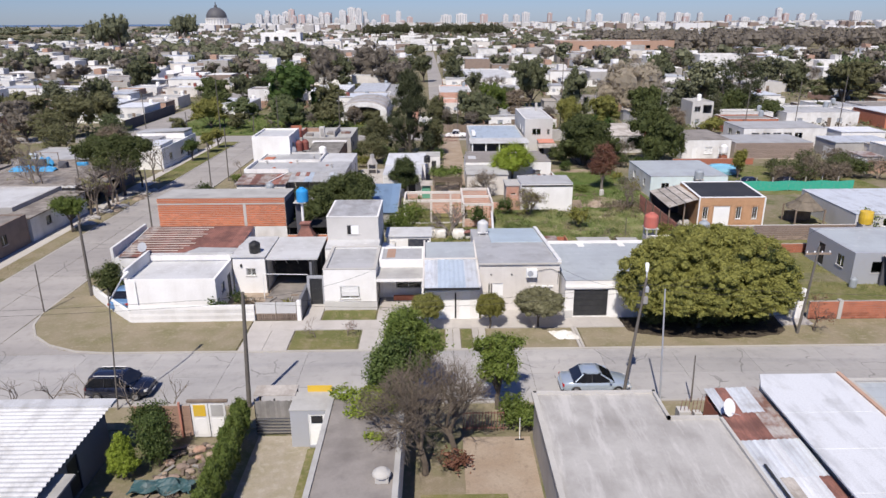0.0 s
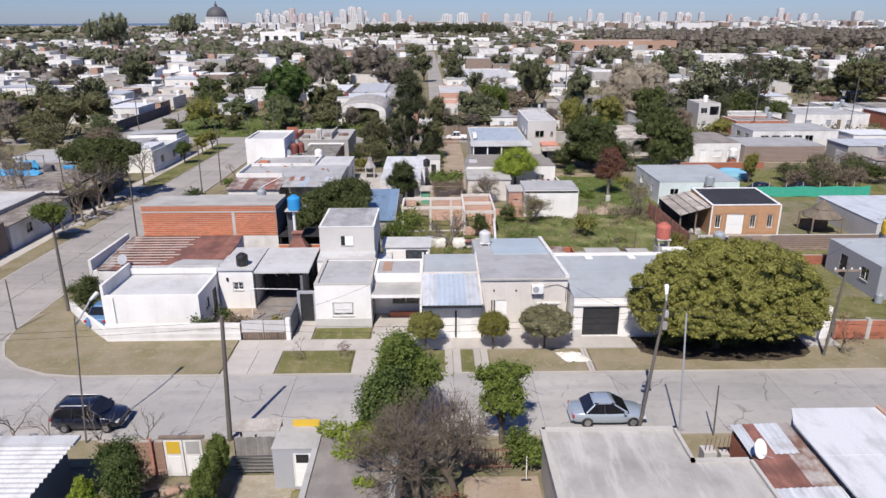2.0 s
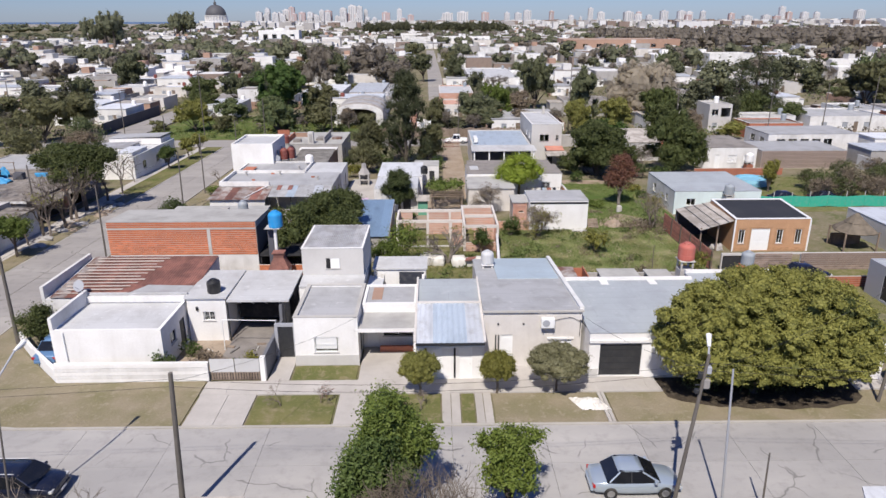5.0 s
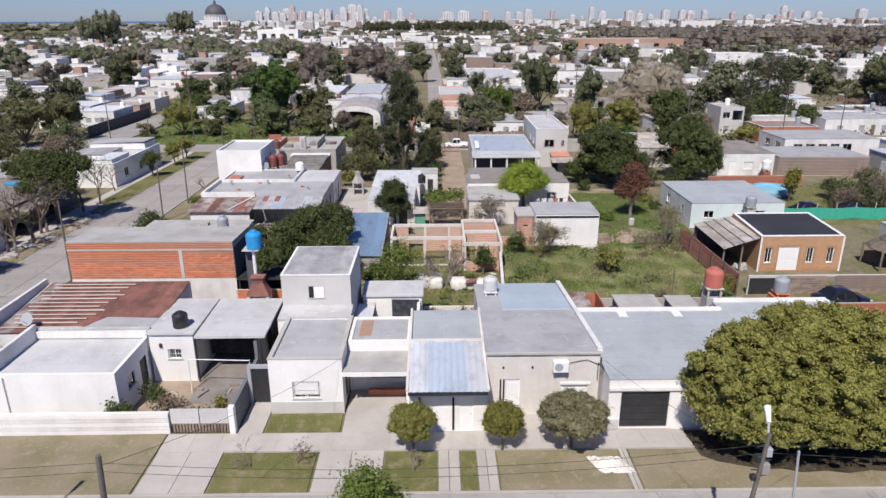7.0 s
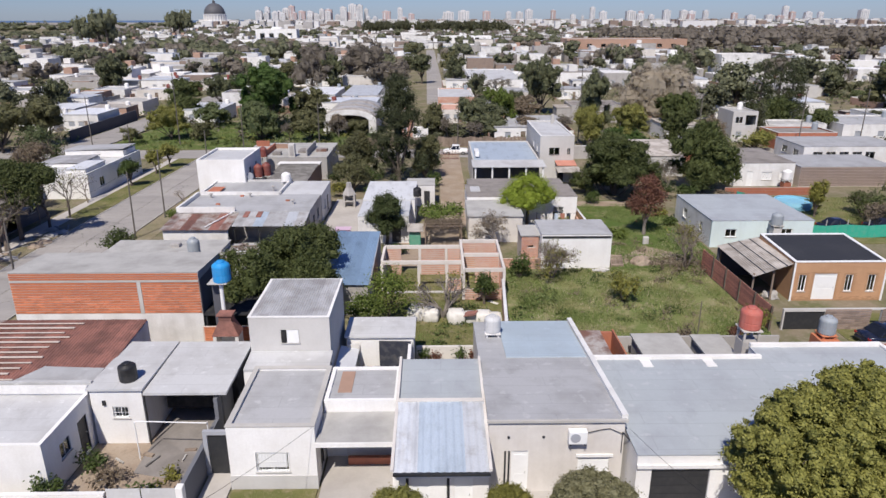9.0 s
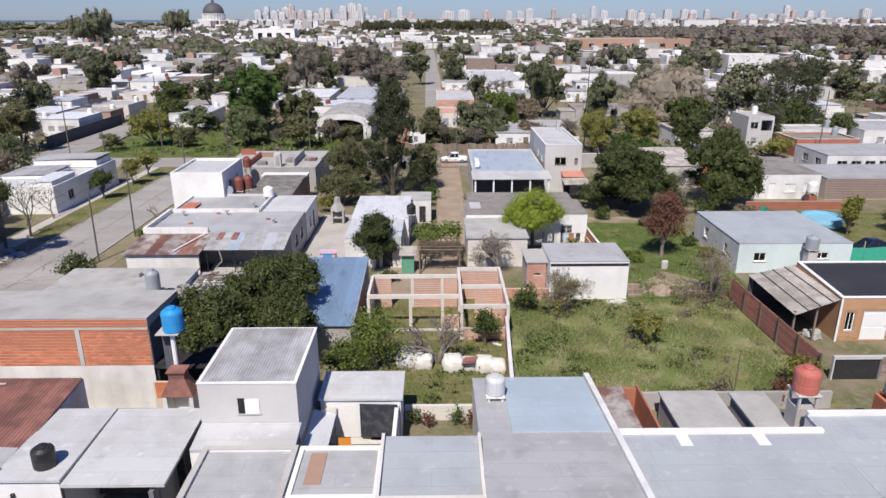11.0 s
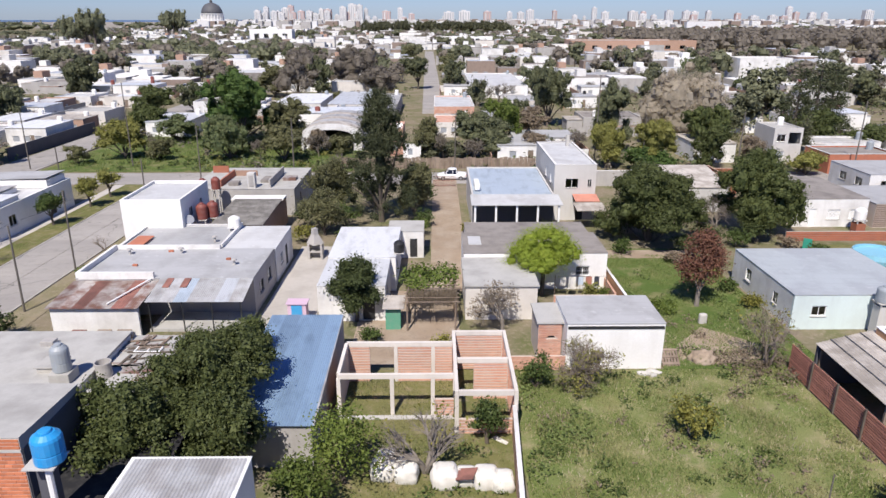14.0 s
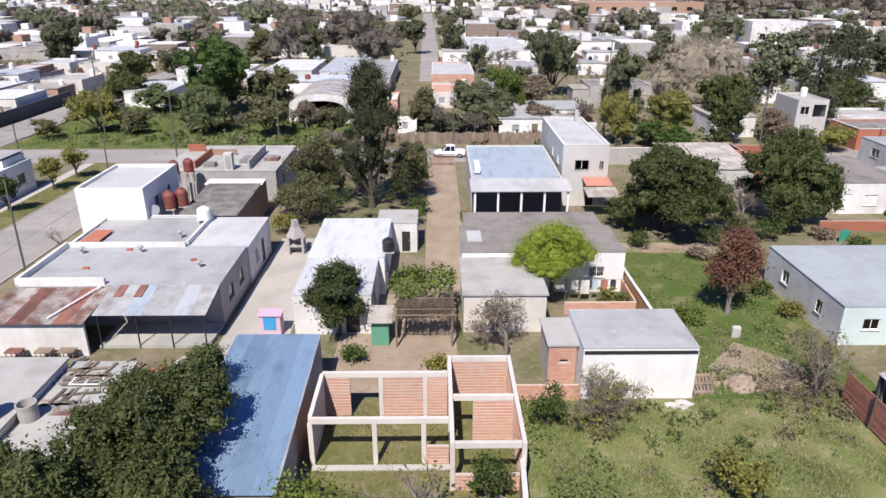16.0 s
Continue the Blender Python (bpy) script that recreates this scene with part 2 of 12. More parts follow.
TIN_BROWN = rusty("brown_weathered_sheet", (0.3, 0.27, 0.24), (0.18, 0.155, 0.135), 0.5, rough=0.9)
TIN_CHALK = rusty("chalky_white_sheet", (0.5, 0.505, 0.515), (0.39, 0.385, 0.38), 0.6, rough=0.65)
RUST = rusty("rusted_sheet", (0.29, 0.13, 0.102), (0.175, 0.082, 0.066), 0.5, rough=0.85)
RUST_PALE = rusty("half_rusted_sheet", (0.4, 0.37, 0.35), (0.19, 0.1, 0.075), 0.5, rough=0.75)
FIBRE = rusty("fibre_cement_sheet", (0.47, 0.43, 0.39), (0.32, 0.285, 0.25), 0.5, rough=0.95)
DARKROOF = surface("black_roof_membrane", (0.03, 0.031, 0.036), (0.06, 0.06, 0.062), 0.7, cover=0.5, streak=0)
BRICK = surface("hollow_red_brick", (0.6, 0.215, 0.105), (0.42, 0.16, 0.095), 0.95, big=0.9, streak=0.0, cover=0.8, vary=0.2)
BRICK_OLD = surface("old_red_brick", (0.4, 0.15, 0.09), (0.24, 0.1, 0.07), 0.95, big=1.5, cover=0.5, vary=0.25)
BRICK_TAN = surface("tan_brick", (0.47, 0.28, 0.16), (0.36, 0.2, 0.11), 0.95, big=1.2, cover=0.5, vary=0.18)
BRICK_SALMON = surface("salmon_hollow_brick", (0.53, 0.265, 0.185), (0.6, 0.44, 0.36), 0.95, big=1.3, cover=0.75, vary=0.1)
MORTAR_PALE = surface("pale_mortar", (0.58, 0.5, 0.44), (0.44, 0.37, 0.32), 0.95)
BRICK_PALE = surface("mortar_smeared_brick", (0.42, 0.27, 0.2), (0.3, 0.2, 0.15), 0.95, big=1.0, cover=0.6, vary=0.2)
BRICK_GREY = surface("grey_brown_brick", (0.3, 0.23, 0.19), (0.2, 0.155, 0.13), 0.95, big=1.0, cover=0.6, vary=0.25)
POOL_BLUE = glossy("pale_blue_liner", (0.22, 0.48, 0.62), 0.5)
BEAM = surface("pale_cast_beam", (0.68, 0.63, 0.58), (0.48, 0.43, 0.38), 0.95, cover=0.5, vary=0.05)
MORTAR = surface("mortar", (0.4, 0.36, 0.32), (0.28, 0.25, 0.22), 0.95)
WOOD = surface("weathered_wood", (0.27, 0.21, 0.165), (0.14, 0.105, 0.08), 0.9, big=1.5, streak=1.2, cover=0.8, vary=0.15)
WOOD_RED = surface("red_stained_boards", (0.5, 0.225, 0.165), (0.36, 0.155, 0.115), 0.85, big=1.5, cover=0.6, vary=0.18)
WOOD_GREY = surface("silvered_boards", (0.27, 0.255, 0.24), (0.15, 0.14, 0.13), 0.9, big=1.2, streak=1.4, cover=0.8, vary=0.15)
POLE = surface("creosoted_pole", (0.15, 0.135, 0.12), (0.08, 0.07, 0.06), 0.9, big=1.0, cover=0.7)
BARK = surface("bark", (0.14, 0.115, 0.095), (0.07, 0.056, 0.045), 0.95, big=2.0, cover=0.7, bump=0.6)
BARK_PALE = surface("pale_bark", (0.25, 0.22, 0.19), (0.13, 0.11, 0.095), 0.95, big=2.0, cover=0.7, bump=0.6)
TWIG_DARK = surface("brown_twigs", (0.15, 0.12, 0.092), (0.085, 0.07, 0.055), 0.95)
TWIG = surface("grey_twigs", (0.23, 0.19, 0.155), (0.14, 0.113, 0.09), 0.95)
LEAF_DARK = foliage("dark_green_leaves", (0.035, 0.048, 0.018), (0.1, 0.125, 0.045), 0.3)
LEAF_MID = foliage("green_leaves", (0.045, 0.075, 0.02), (0.125, 0.165, 0.05))
LEAF_FRESH = foliage("fresh_green_leaves", (0.075, 0.115, 0.022), (0.18, 0.225, 0.055))
LEAF_OLIVE = foliage("olive_leaves", (0.095, 0.1, 0.022), (0.32, 0.3, 0.075))
LEAF_CLIPPED = foliage("clipped_olive_leaves", (0.1, 0.11, 0.027), (0.305, 0.293, 0.08), 0.25)
LEAF_NEEDLE = foliage("dark_casuarina_sprays", (0.03, 0.038, 0.018), (0.1, 0.112, 0.055), 0.25)
LEAF_LIME = foliage("lime_green_leaves", (0.16, 0.225, 0.022), (0.31, 0.37, 0.06))
LEAF_LIME_SOFT = foliage("creeper_leaves", (0.11, 0.16, 0.03), (0.22, 0.27, 0.06))
LEAF_GREYOLIVE = foliage("grey_olive_leaves", (0.1, 0.1, 0.045), (0.29, 0.275, 0.16))
LEAF_YELLOW = foliage("yellow_green_leaves", (0.15, 0.155, 0.04), (0.33, 0.32, 0.095))
LEAF_RED = foliage("russet_leaves", (0.125, 0.055, 0.038), (0.24, 0.12, 0.08))
LEAF_PINE = foliage("casuarina_needles", (0.05, 0.056, 0.03), (0.135, 0.135, 0.075), 0.25)
LEAF_DRY = foliage("dry_brown_leaves", (0.16, 0.125, 0.09), (0.28, 0.225, 0.16))
LEAF_STRAW = foliage("bleached_straw", (0.3, 0.26, 0.16), (0.5, 0.44, 0.3), 0.3)
# Paler, greyer than near leaves: the haze of distance is put into the colour.
LEAF_FAR = foliage("hazed_distant_leaves", (0.08, 0.09, 0.055), (0.2, 0.205, 0.12), 0.25)
LEAF_FAR_BARE = foliage("distant_bare_crowns", (0.15, 0.13, 0.105), (0.235, 0.205, 0.168), 0.35)
LEAF_BEIGE = foliage("pale_bare_crown", (0.36, 0.31, 0.24), (0.48, 0.42, 0.33), 0.4)
LEAF_DEEP = foliage("rich_green_leaves", (0.035, 0.075, 0.018), (0.11, 0.165, 0.045), 0.3)
GRASS_BLADE = foliage("grass_blades", (0.165, 0.185, 0.07), (0.36, 0.335, 0.17), 0.3)
GRASS_GREEN = foliage("green_grass_blades", (0.11, 0.165, 0.045), (0.25, 0.3, 0.105), 0.3)
LEAF_OLIVE_FAR = foliage("dull_olive_leaves", (0.085, 0.088, 0.04), (0.2, 0.195, 0.095), 0.3)
LEAF_FAR_DEEP = foliage("deep_green_leaves", (0.065, 0.076, 0.042), (0.17, 0.18, 0.095), 0.3)
LEAF_FAR_GREEN = foliage("soft_green_leaves", (0.07, 0.1, 0.042), (0.185, 0.21, 0.095), 0.3)
LEAF_BROAD = foliage("broad_green_leaves", (0.04, 0.056, 0.018), (0.125, 0.145, 0.05), 0.3)
GROUND = ground_mat("dry_earth_and_weeds", (0.24, 0.2, 0.14), (0.13, 0.14, 0.06), (0.3, 0.25, 0.19))
LAWN = ground_mat("rough_lawn", (0.13, 0.14, 0.05), (0.2, 0.185, 0.08), (0.3, 0.245, 0.16), 0.3, 1.3)
LOT = ground_mat("overgrown_lot", (0.15, 0.19, 0.06), (0.23, 0.235, 0.1), (0.36, 0.3, 0.19), 0.22, 0.8)
GREENLOT = ground_mat("green_rough_grass", (0.09, 0.135, 0.035), (0.15, 0.175, 0.06), (0.27, 0.23, 0.13), 0.3, 0.6)
VERGE = ground_mat("dry_verge_grass", (0.29, 0.245, 0.17), (0.21, 0.19, 0.105), (0.36, 0.305, 0.23), 0.5, 2.0)
DIRT = ground_mat("bare_earth", (0.33, 0.255, 0.19), (0.4, 0.33, 0.26), (0.25, 0.19, 0.14), 0.5, 2.0, 0.3)
DIRT_PALE = ground_mat("dusty_worn_path", (0.36, 0.315, 0.255), (0.3, 0.265, 0.19), (0.42, 0.38, 0.32), 0.6, 2.0, 0.3)
PLAIN = ground_mat("river_flats", (0.34, 0.3, 0.26), (0.28, 0.26, 0.22), (0.3, 0.28, 0.24), 0.002, 0.02, 0.05)
GLASS = glass_mat("window_glass")
CAR_GLASS = glossy("tinted_car_glass", (0.012, 0.013, 0.016), 0.05, 0, 0.5, 0.03)
PAINT_WHITE = glossy("white_gloss_paint", (0.8, 0.8, 0.79), 0.45, dust=0.12)
PAINT_GREY = glossy("grey_paint", (0.36, 0.37, 0.4), 0.5)
PAINT_DARK = glossy("dark_metal_paint", (0.024, 0.025, 0.028), 0.55, dust=0.06)
PAINT_NAVY = glossy("navy_car_paint", (0.012, 0.016, 0.035), 0.25, 0.2, 0.7, 0.08)
PAINT_BLUE = glossy("faded_blue_car_paint", (0.1, 0.2, 0.36), 0.4, 0.1, 0.3, 0.15)
PAINT_SILVER = glossy("silver_blue_car_paint", (0.5, 0.58, 0.66), 0.3, 0.5, 0.6, 0.08)
PAINT_YELLOW = glossy("yellow_paint", (0.65, 0.42, 0.03), 0.6)
PLASTIC_BLUE = glossy("blue_plastic", (0.02, 0.27, 0.6), 0.4, dust=0.1)
PLASTIC_BLACK = glossy("black_plastic", (0.014, 0.014, 0.015), 0.45, dust=0.12)
PLASTIC_RED = glossy("faded_red_tank", (0.45, 0.12, 0.09), 0.6)
PLASTIC_RUST = glossy("brick_red_tank", (0.2, 0.05, 0.038), 0.6)
PLASTIC_GREY = glossy("grey_tank", (0.3, 0.33, 0.36), 0.5)
PLASTIC_GREEN = glossy("dull_green_paint", (0.1, 0.3, 0.2), 0.7)
PLASTIC_TEAL = glossy("green_shade_net", (0.03, 0.36, 0.25), 0.8)
TARP_BLUE = glossy("blue_tarpaulin", (0.04, 0.3, 0.58), 0.6)
TARP_NAVY = glossy("dark_navy_cloth", (0.03, 0.034, 0.05), 0.8)
# Black cloth; also stands in for the dark of gaps and openings.
TARP_BLACK = glossy("black_cloth_and_shade", (0.012, 0.012, 0.014), 0.9, dust=0.1)
TARP_WHITE = surface("white_woven_sack", (0.72, 0.7, 0.66), (0.5, 0.46, 0.4), 0.8, big=2.0, bump=0.5)
PINK = glossy("pink_paint", (0.6, 0.43, 0.54), 0.6)
ORANGE = glossy("orange_cloth", (0.75, 0.28, 0.03), 0.8)
CHROME = glossy("bare_metal", (0.55, 0.55, 0.55), 0.3, 0.9, dust=0.2)
RUBBER = glossy("tyre_rubber", (0.015, 0.015, 0.016), 0.85)
LAMP_RED = glossy("red_lamp_lens", (0.4, 0.02, 0.02), 0.2)
LAMP_CLEAR = glossy("clear_lamp_lens", (0.7, 0.7, 0.68), 0.1, 0.3)
CABLE = glossy("black_cable", (0.01, 0.01, 0.01), 0.6)
THATCH = surface("palm_thatch", (0.2, 0.165, 0.125), (0.1, 0.085, 0.065), 0.95, big=1.5, cover=0.8, bump=0.6)
STONE_DOME = surface("dark_dome_cladding", (0.1, 0.1, 0.11), (0.07, 0.07, 0.075), 0.6)
TOWER_A = surface("white_tower_facade", (0.62, 0.61, 0.61), (0.48, 0.47, 0.47), vary=0.1)
TOWER_B = surface("pink_tower_facade", (0.5, 0.36, 0.33), (0.4, 0.3, 0.28), vary=0.1)
TOWER_GLASS = surface("tower_window_band", (0.3, 0.32, 0.35), (0.36, 0.37, 0.39), 0.4)
WATER, _nt, _b = nodes_of("river_water", 0.25)
_b.inputs["Base Color"].default_value = (0.1, 0.12, 0.14, 1)
relief(_nt, _b, tex(_nt, 0.05, detail=4), 0.3, 0.5)


# ---- building helpers ----
def gz(y):
    """The ground falls gently away behind the row of houses."""
    return -min(1.5, max(0.0, 0.012 * (y - 50)))


def thing(name, x, y, label, category, z=None, group="", kind=""):
    ob = new(name)
    ob.location = (x, y, gz(y) if z is None else z)
    ob.empty_display_size = 0.2
    return tagged(ob, label, category, group, kind)


def root_of(ob):
    while ob.parent:
        ob = ob.parent
    return ob


def link_mesh(name, me, material, parent, label="", kind="", smooth=False):
    """Links a mesh given in world metres under its thing."""
    if parent is not None:
        me.transform(Matrix.Translation(-root_of(parent).location))
    if material is not None:
        me.materials.append(material)
    if smooth:
        me.polygons.foreach_set("use_smooth", [True] * len(me.polygons))
    ob = new(name, me)
    ob.parent = parent
    return tagged(ob, label, kind=kind)


def part(name, bm, material, parent, label="", kind="", smooth=False):
    me = bpy.data.meshes.new(name)
    bmesh.ops.recalc_face_normals(bm, faces=bm.faces)
    bm.to_mesh(me)
    bm.free()
    return link_mesh(name, me, material, parent, label, kind, smooth)


def raw(name, verts, faces, material, parent, label="", kind="", smooth=False):
    me = bpy.data.meshes.new(name)
    me.from_pydata([tuple(v) for v in verts], [], faces)
    me.update()
    return link_mesh(name, me, material, parent, label, kind, smooth)


def box(bm, x0, x1, y0, y1, z0, z1):
    vs = [bm.verts.new((x, y, z)) for z in (z0, z1) for x, y in ((x0, y0), (x1, y0), (x1, y1), (x0, y1))]
    for f in ((3, 2, 1, 0), (4, 5, 6, 7), (0, 1, 5, 4), (1, 2, 6, 5), (2, 3, 7, 6), (3, 0, 4, 7)):
        bm.faces.new([vs[i] for i in f])
    return bm


def boxes(*args):
    bm = bmesh.new()
    for a in args:
        box(bm, *a)
    return bm


def soft_box(x0, x1, y0, y1, z0, z1, r=0.03, seg=2):
    bm = boxes((x0, x1, y0, y1, z0, z1))
    bmesh.ops.bevel(bm, geom=list(bm.edges), offset=r, segments=seg, affect="EDGES", profile=0.5)
    return bm


def prism(bm, pts, z0, z1, lift=None):
    """A slab on a plan polygon. lift(x, y) adds to both heights."""
    f = lift or (lambda x, y: 0.0)
    lo = [bm.verts.new((x, y, z0 + f(x, y))) for x, y in pts]
    hi = [bm.verts.new((x, y, z1 + f(x, y))) for x, y in pts]
    n = len(pts)
    bm.faces.new(hi)
    bm.faces.new(lo[::-1])
    for i in range(n):
        bm.faces.new((lo[i], lo[(i + 1) % n], hi[(i + 1) % n], hi[i]))
    return bm


def lathe(bm, x, y, profile, seg=20):
    """Turns (radius, z) pairs round the upright axis at x, y."""
    rings = []
    for r, z in profile:
        rings.append([bm.verts.new((x + r * math.cos(2 * math.pi * i / seg), y + r * math.sin(2 * math.pi * i / seg), z)) for i in range(seg)])
    for a, b in zip(rings, rings[1:]):
        for i in range(seg):
            bm.faces.new((a[i], a[(i + 1) % seg], b[(i + 1) % seg], b[i]))
    bm.faces.new(rings[0][::-1])
    bm.faces.new(rings[-1])
    return bm


def tube(bm, p, q, r0, r1=None, seg=8):
    p, q = Vector(p), Vector(q)
    r1 = r0 if r1 is None else r1
    way = (q - p).normalized()
    side = way.orthogonal().normalized()
    up = way.cross(side)
    rings = [[bm.verts.new(c + (side * math.cos(2 * math.pi * i / seg) + up * math.sin(2 * math.pi * i / seg)) * r) for i in range(seg)] for c, r in ((p, r0), (q, r1))]
    for i in range(seg):
        bm.faces.new((rings[0][i], rings[0][(i + 1) % seg], rings[1][(i + 1) % seg], rings[1][i]))
    bm.faces.new(rings[0][::-1])
    bm.faces.new(rings[1])
    return bm


def sheet_mesh(name, corners, pitch, amp, material, parent, label="", thick=0.012):
    """Corrugated sheet. corners: front left, front right, back right, back left; ridges run front to back."""
    a, b, c, d = (Vector(v) for v in corners)
    n = max(2, int((b - a).length / pitch)) * 4
    rows = 3
    verts, faces = [], []
    for layer in (0, 1):
        for j in range(rows):
            v = j / (rows - 1)
            for i in range(n + 1):
                u = i / n
                p = (a * (1 - u) + b * u) * (1 - v) + (d * (1 - u) + c * u) * v
                z = amp * (0, 1, 1, 0)[i % 4] - thick * layer
                verts.append((p.x, p.y, p.z + z))
    m = (n + 1) * rows
    for j in range(rows - 1):
        for i in range(n):
            k = j * (n + 1) + i
            faces.append((k, k + 1, k + n + 2, k + n + 1))
            faces.append((m + k, m + k + n + 1, m + k + n + 2, m + k + 1))
    for i in range(n):
        faces.append((i, m + i, m + i + 1, i + 1))
        k = (rows - 1) * (n + 1) + i
        faces.append((k, k + 1, m + k + 1, m + k))
    return raw(name, verts, faces, material, parent, label)


def tin_roof(parent, fl, fr, br, bl, material, sheets=4, pitch=0.18, amp=0.028, others=()):
    """A roof of lapped sheets, each its own piece."""
    fl, fr, br, bl = (Vector(v) for v in (fl, fr, br, bl))
    for k in range(sheets):
        u, w = k / sheets, (k + 1) / sheets + 0.004
        mat_k = dict(others).get(k, material)
        lift = Vector((0, 0, 0.006 * (k % 2)))
        sheet_mesh("roof_sheet", [fl.lerp(fr, u) + lift, fl.lerp(fr, w) + lift, bl.lerp(br, w) + lift, bl.lerp(br, u) + lift], pitch, amp, mat_k, parent)


def holed(bm, axis, u0, u1, v0, v1, z0, z1, holes):
    """A wall along x or y, from u0 to u1, between v0 and v1 thick, left open at the holes (u, u, z, z). One closed shell."""
    cut = lambda lo, hi, values: sorted({round(min(max(v, lo), hi), 4) for v in (lo, hi, *values)})
    us = cut(u0, u1, [h[i] for h in holes for i in (0, 1)])
    zs = cut(z0, z1, [h[i] for h in holes for i in (2, 3)])
    solid = lambda i, j: 0 <= i < len(us) - 1 and 0 <= j < len(zs) - 1 and not any(
        h[0] - 1e-3 < us[i] and us[i + 1] < h[1] + 1e-3 and h[2] - 1e-3 < zs[j] and zs[j + 1] < h[3] + 1e-3 for h in holes)
    made = {}

    def v(i, j, side):
        if (i, j, side) not in made:
            d = v1 if side else v0
            made[i, j, side] = bm.verts.new((us[i], d, zs[j]) if axis == "x" else (d, us[i], zs[j]))
        return made[i, j, side]

    for i in range(len(us) - 1):
        for j in range(len(zs) - 1):
            if not solid(i, j):
                continue
            for side in (0, 1):
                bm.faces.new((v(i, j, side), v(i + 1, j, side), v(i + 1, j + 1, side), v(i, j + 1, side)))
            for (di, dj), (a, b) in (((-1, 0), ((i, j), (i, j + 1))), ((1, 0), ((i + 1, j), (i + 1, j + 1))), ((0, -1), ((i, j), (i + 1, j))), ((0, 1), ((i, j + 1), (i + 1, j + 1)))):
                if not solid(i + di, j + dj):
                    bm.faces.new((v(*a, 0), v(*b, 0), v(*b, 1), v(*a, 1)))
    return bm


def opening(parent, kind, axis, out, u0, u1, face, z0, z1):
    """Fills a hole in a wall. out: which way is outside along the other axis; face: the wall's outer face there."""
    def bar(bm, a0, a1, d0, d1, c0, c1):
        lo, hi = sorted((face - out * d0, face - out * d1))
        box(bm, *((a0, a1, lo, hi) if axis == "x" else (lo, hi, a0, a1)), c0, c1)

    def bars(*rows):
        bm = bmesh.new()
        for r in rows:
            bar(bm, *r)
        return bm

    w = 0.06
    rim = ((u0, u0 + w, 0.06, 0.13, z0, z1), (u1 - w, u1, 0.06, 0.13, z0, z1), (u0 + w, u1 - w, 0.06, 0.13, z0, z0 + w), (u0 + w, u1 - w, 0.06, 0.13, z1 - w, z1))
    if kind == "far_win":
        top = part("window", bars((u0, u1, 0.1, 0.13, z0, z1)), TOWER_GLASS, parent)
        part("frame", bars(*[(a, b, 0.06, 0.099, c, d) for a, b, _, _, c, d in rim]), PAINT_WHITE, top)
    elif kind == "far_door":
        part("door", bars((u0, u1, 0.08, 0.12, z0, z1)), WOOD, parent)
    elif kind in ("win", "grille", "dark_win", "shutter"):
        top = part("window", bars(*rim), PAINT_DARK if kind == "dark_win" else PAINT_WHITE, parent)
        mid = (u0 + u1) / 2
        if kind == "shutter":
            n = max(4, int((z1 - z0) / 0.09))
            for k in range(n):
                a = z0 + w + (z1 - z0 - 2 * w) * k / n
                part("slat", bars((u0 + w, u1 - w, 0.085, 0.11, a, a + (z1 - z0 - 2 * w) / n - 0.012)), PAINT_WHITE, top)
        else:
            pane = part("pane", bars((u0 + w, mid - 0.02, 0.09, 0.1, z0 + w, z1 - w)), GLASS, top)
            pane2 = part("pane", bars((mid + 0.02, u1 - w, 0.09, 0.1, z0 + w, z1 - w)), GLASS, top)
            pane.visible_shadow = pane2.visible_shadow = False
            part("mullion", bars((mid - 0.02, mid + 0.02, 0.07, 0.12, z0 + w, z1 - w)), PAINT_WHITE, top)
        part("sill", bars((u0 - 0.06, u1 + 0.06, -0.06, 0.06, z0 - 0.05, z0 - 0.002)), CONCRETE, top)
        if kind == "grille":
            n = max(4, int((u1 - u0) / 0.14))
            rods = [(u0 + (u1 - u0) * k / n - 0.009, u0 + (u1 - u0) * k / n + 0.009, -0.05, -0.03, z0 - 0.02, z1 + 0.02) for k in range(n + 1)]
            rods += [(u0, u1, -0.031, -0.015, z0 + (z1 - z0) * f, z0 + (z1 - z0) * f + 0.02) for f in (0.02, 0.5, 0.96)]
            part("grille", bars(*rods), PAINT_WHITE, top, "white welded bars")
    elif kind in ("door", "dark_door", "glass_door"):
        leaf_mat = {"door": PAINT_WHITE, "dark_door": PAINT_DARK, "glass_door": PAINT_DARK}[kind]
        d = part("door", bars((u0 + 0.05, u1 - 0.05, 0.07, 0.11, z0, z1 - 0.05)), leaf_mat, parent)
        part("frame", bars((u0, u0 + 0.05, 0.03, 0.14, z0, z1), (u1 - 0.05, u1, 0.03, 0.14, z0, z1), (u0 + 0.05, u1 - 0.05, 0.03, 0.14, z1 - 0.05, z1)), leaf_mat, d)
        part("panel", bars((u0 + 0.16, u1 - 0.16, 0.058, 0.07, z0 + 0.2, z0 + 0.9), (u0 + 0.16, u1 - 0.16, 0.058, 0.07, z0 + 1.05, z1 - 0.25)), leaf_mat, d)
        part("handle", bars((u1 - 0.16, u1 - 0.12, 0.02, 0.07, z0 + 0.98, z0 + 1.05)), CHROME, d)
    elif kind == "garage":
        d = part("garage_door", bars((u0, u1, 0.1, 0.13, z0, z1)), PAINT_DARK, parent, "dark metal garage door")
        n = 5
        for k in range(n):
            a = z0 + (z1 - z0) * k / n
            part("panel", bars((u0 + 0.05, u1 - 0.05, 0.085, 0.1, a + 0.03, a + (z1 - z0) / n - 0.02)), PAINT_DARK, d)
        part("rail", bars((u0, u1, 0.07, 0.085, z0, z0 + 0.06)), CHROME, d)


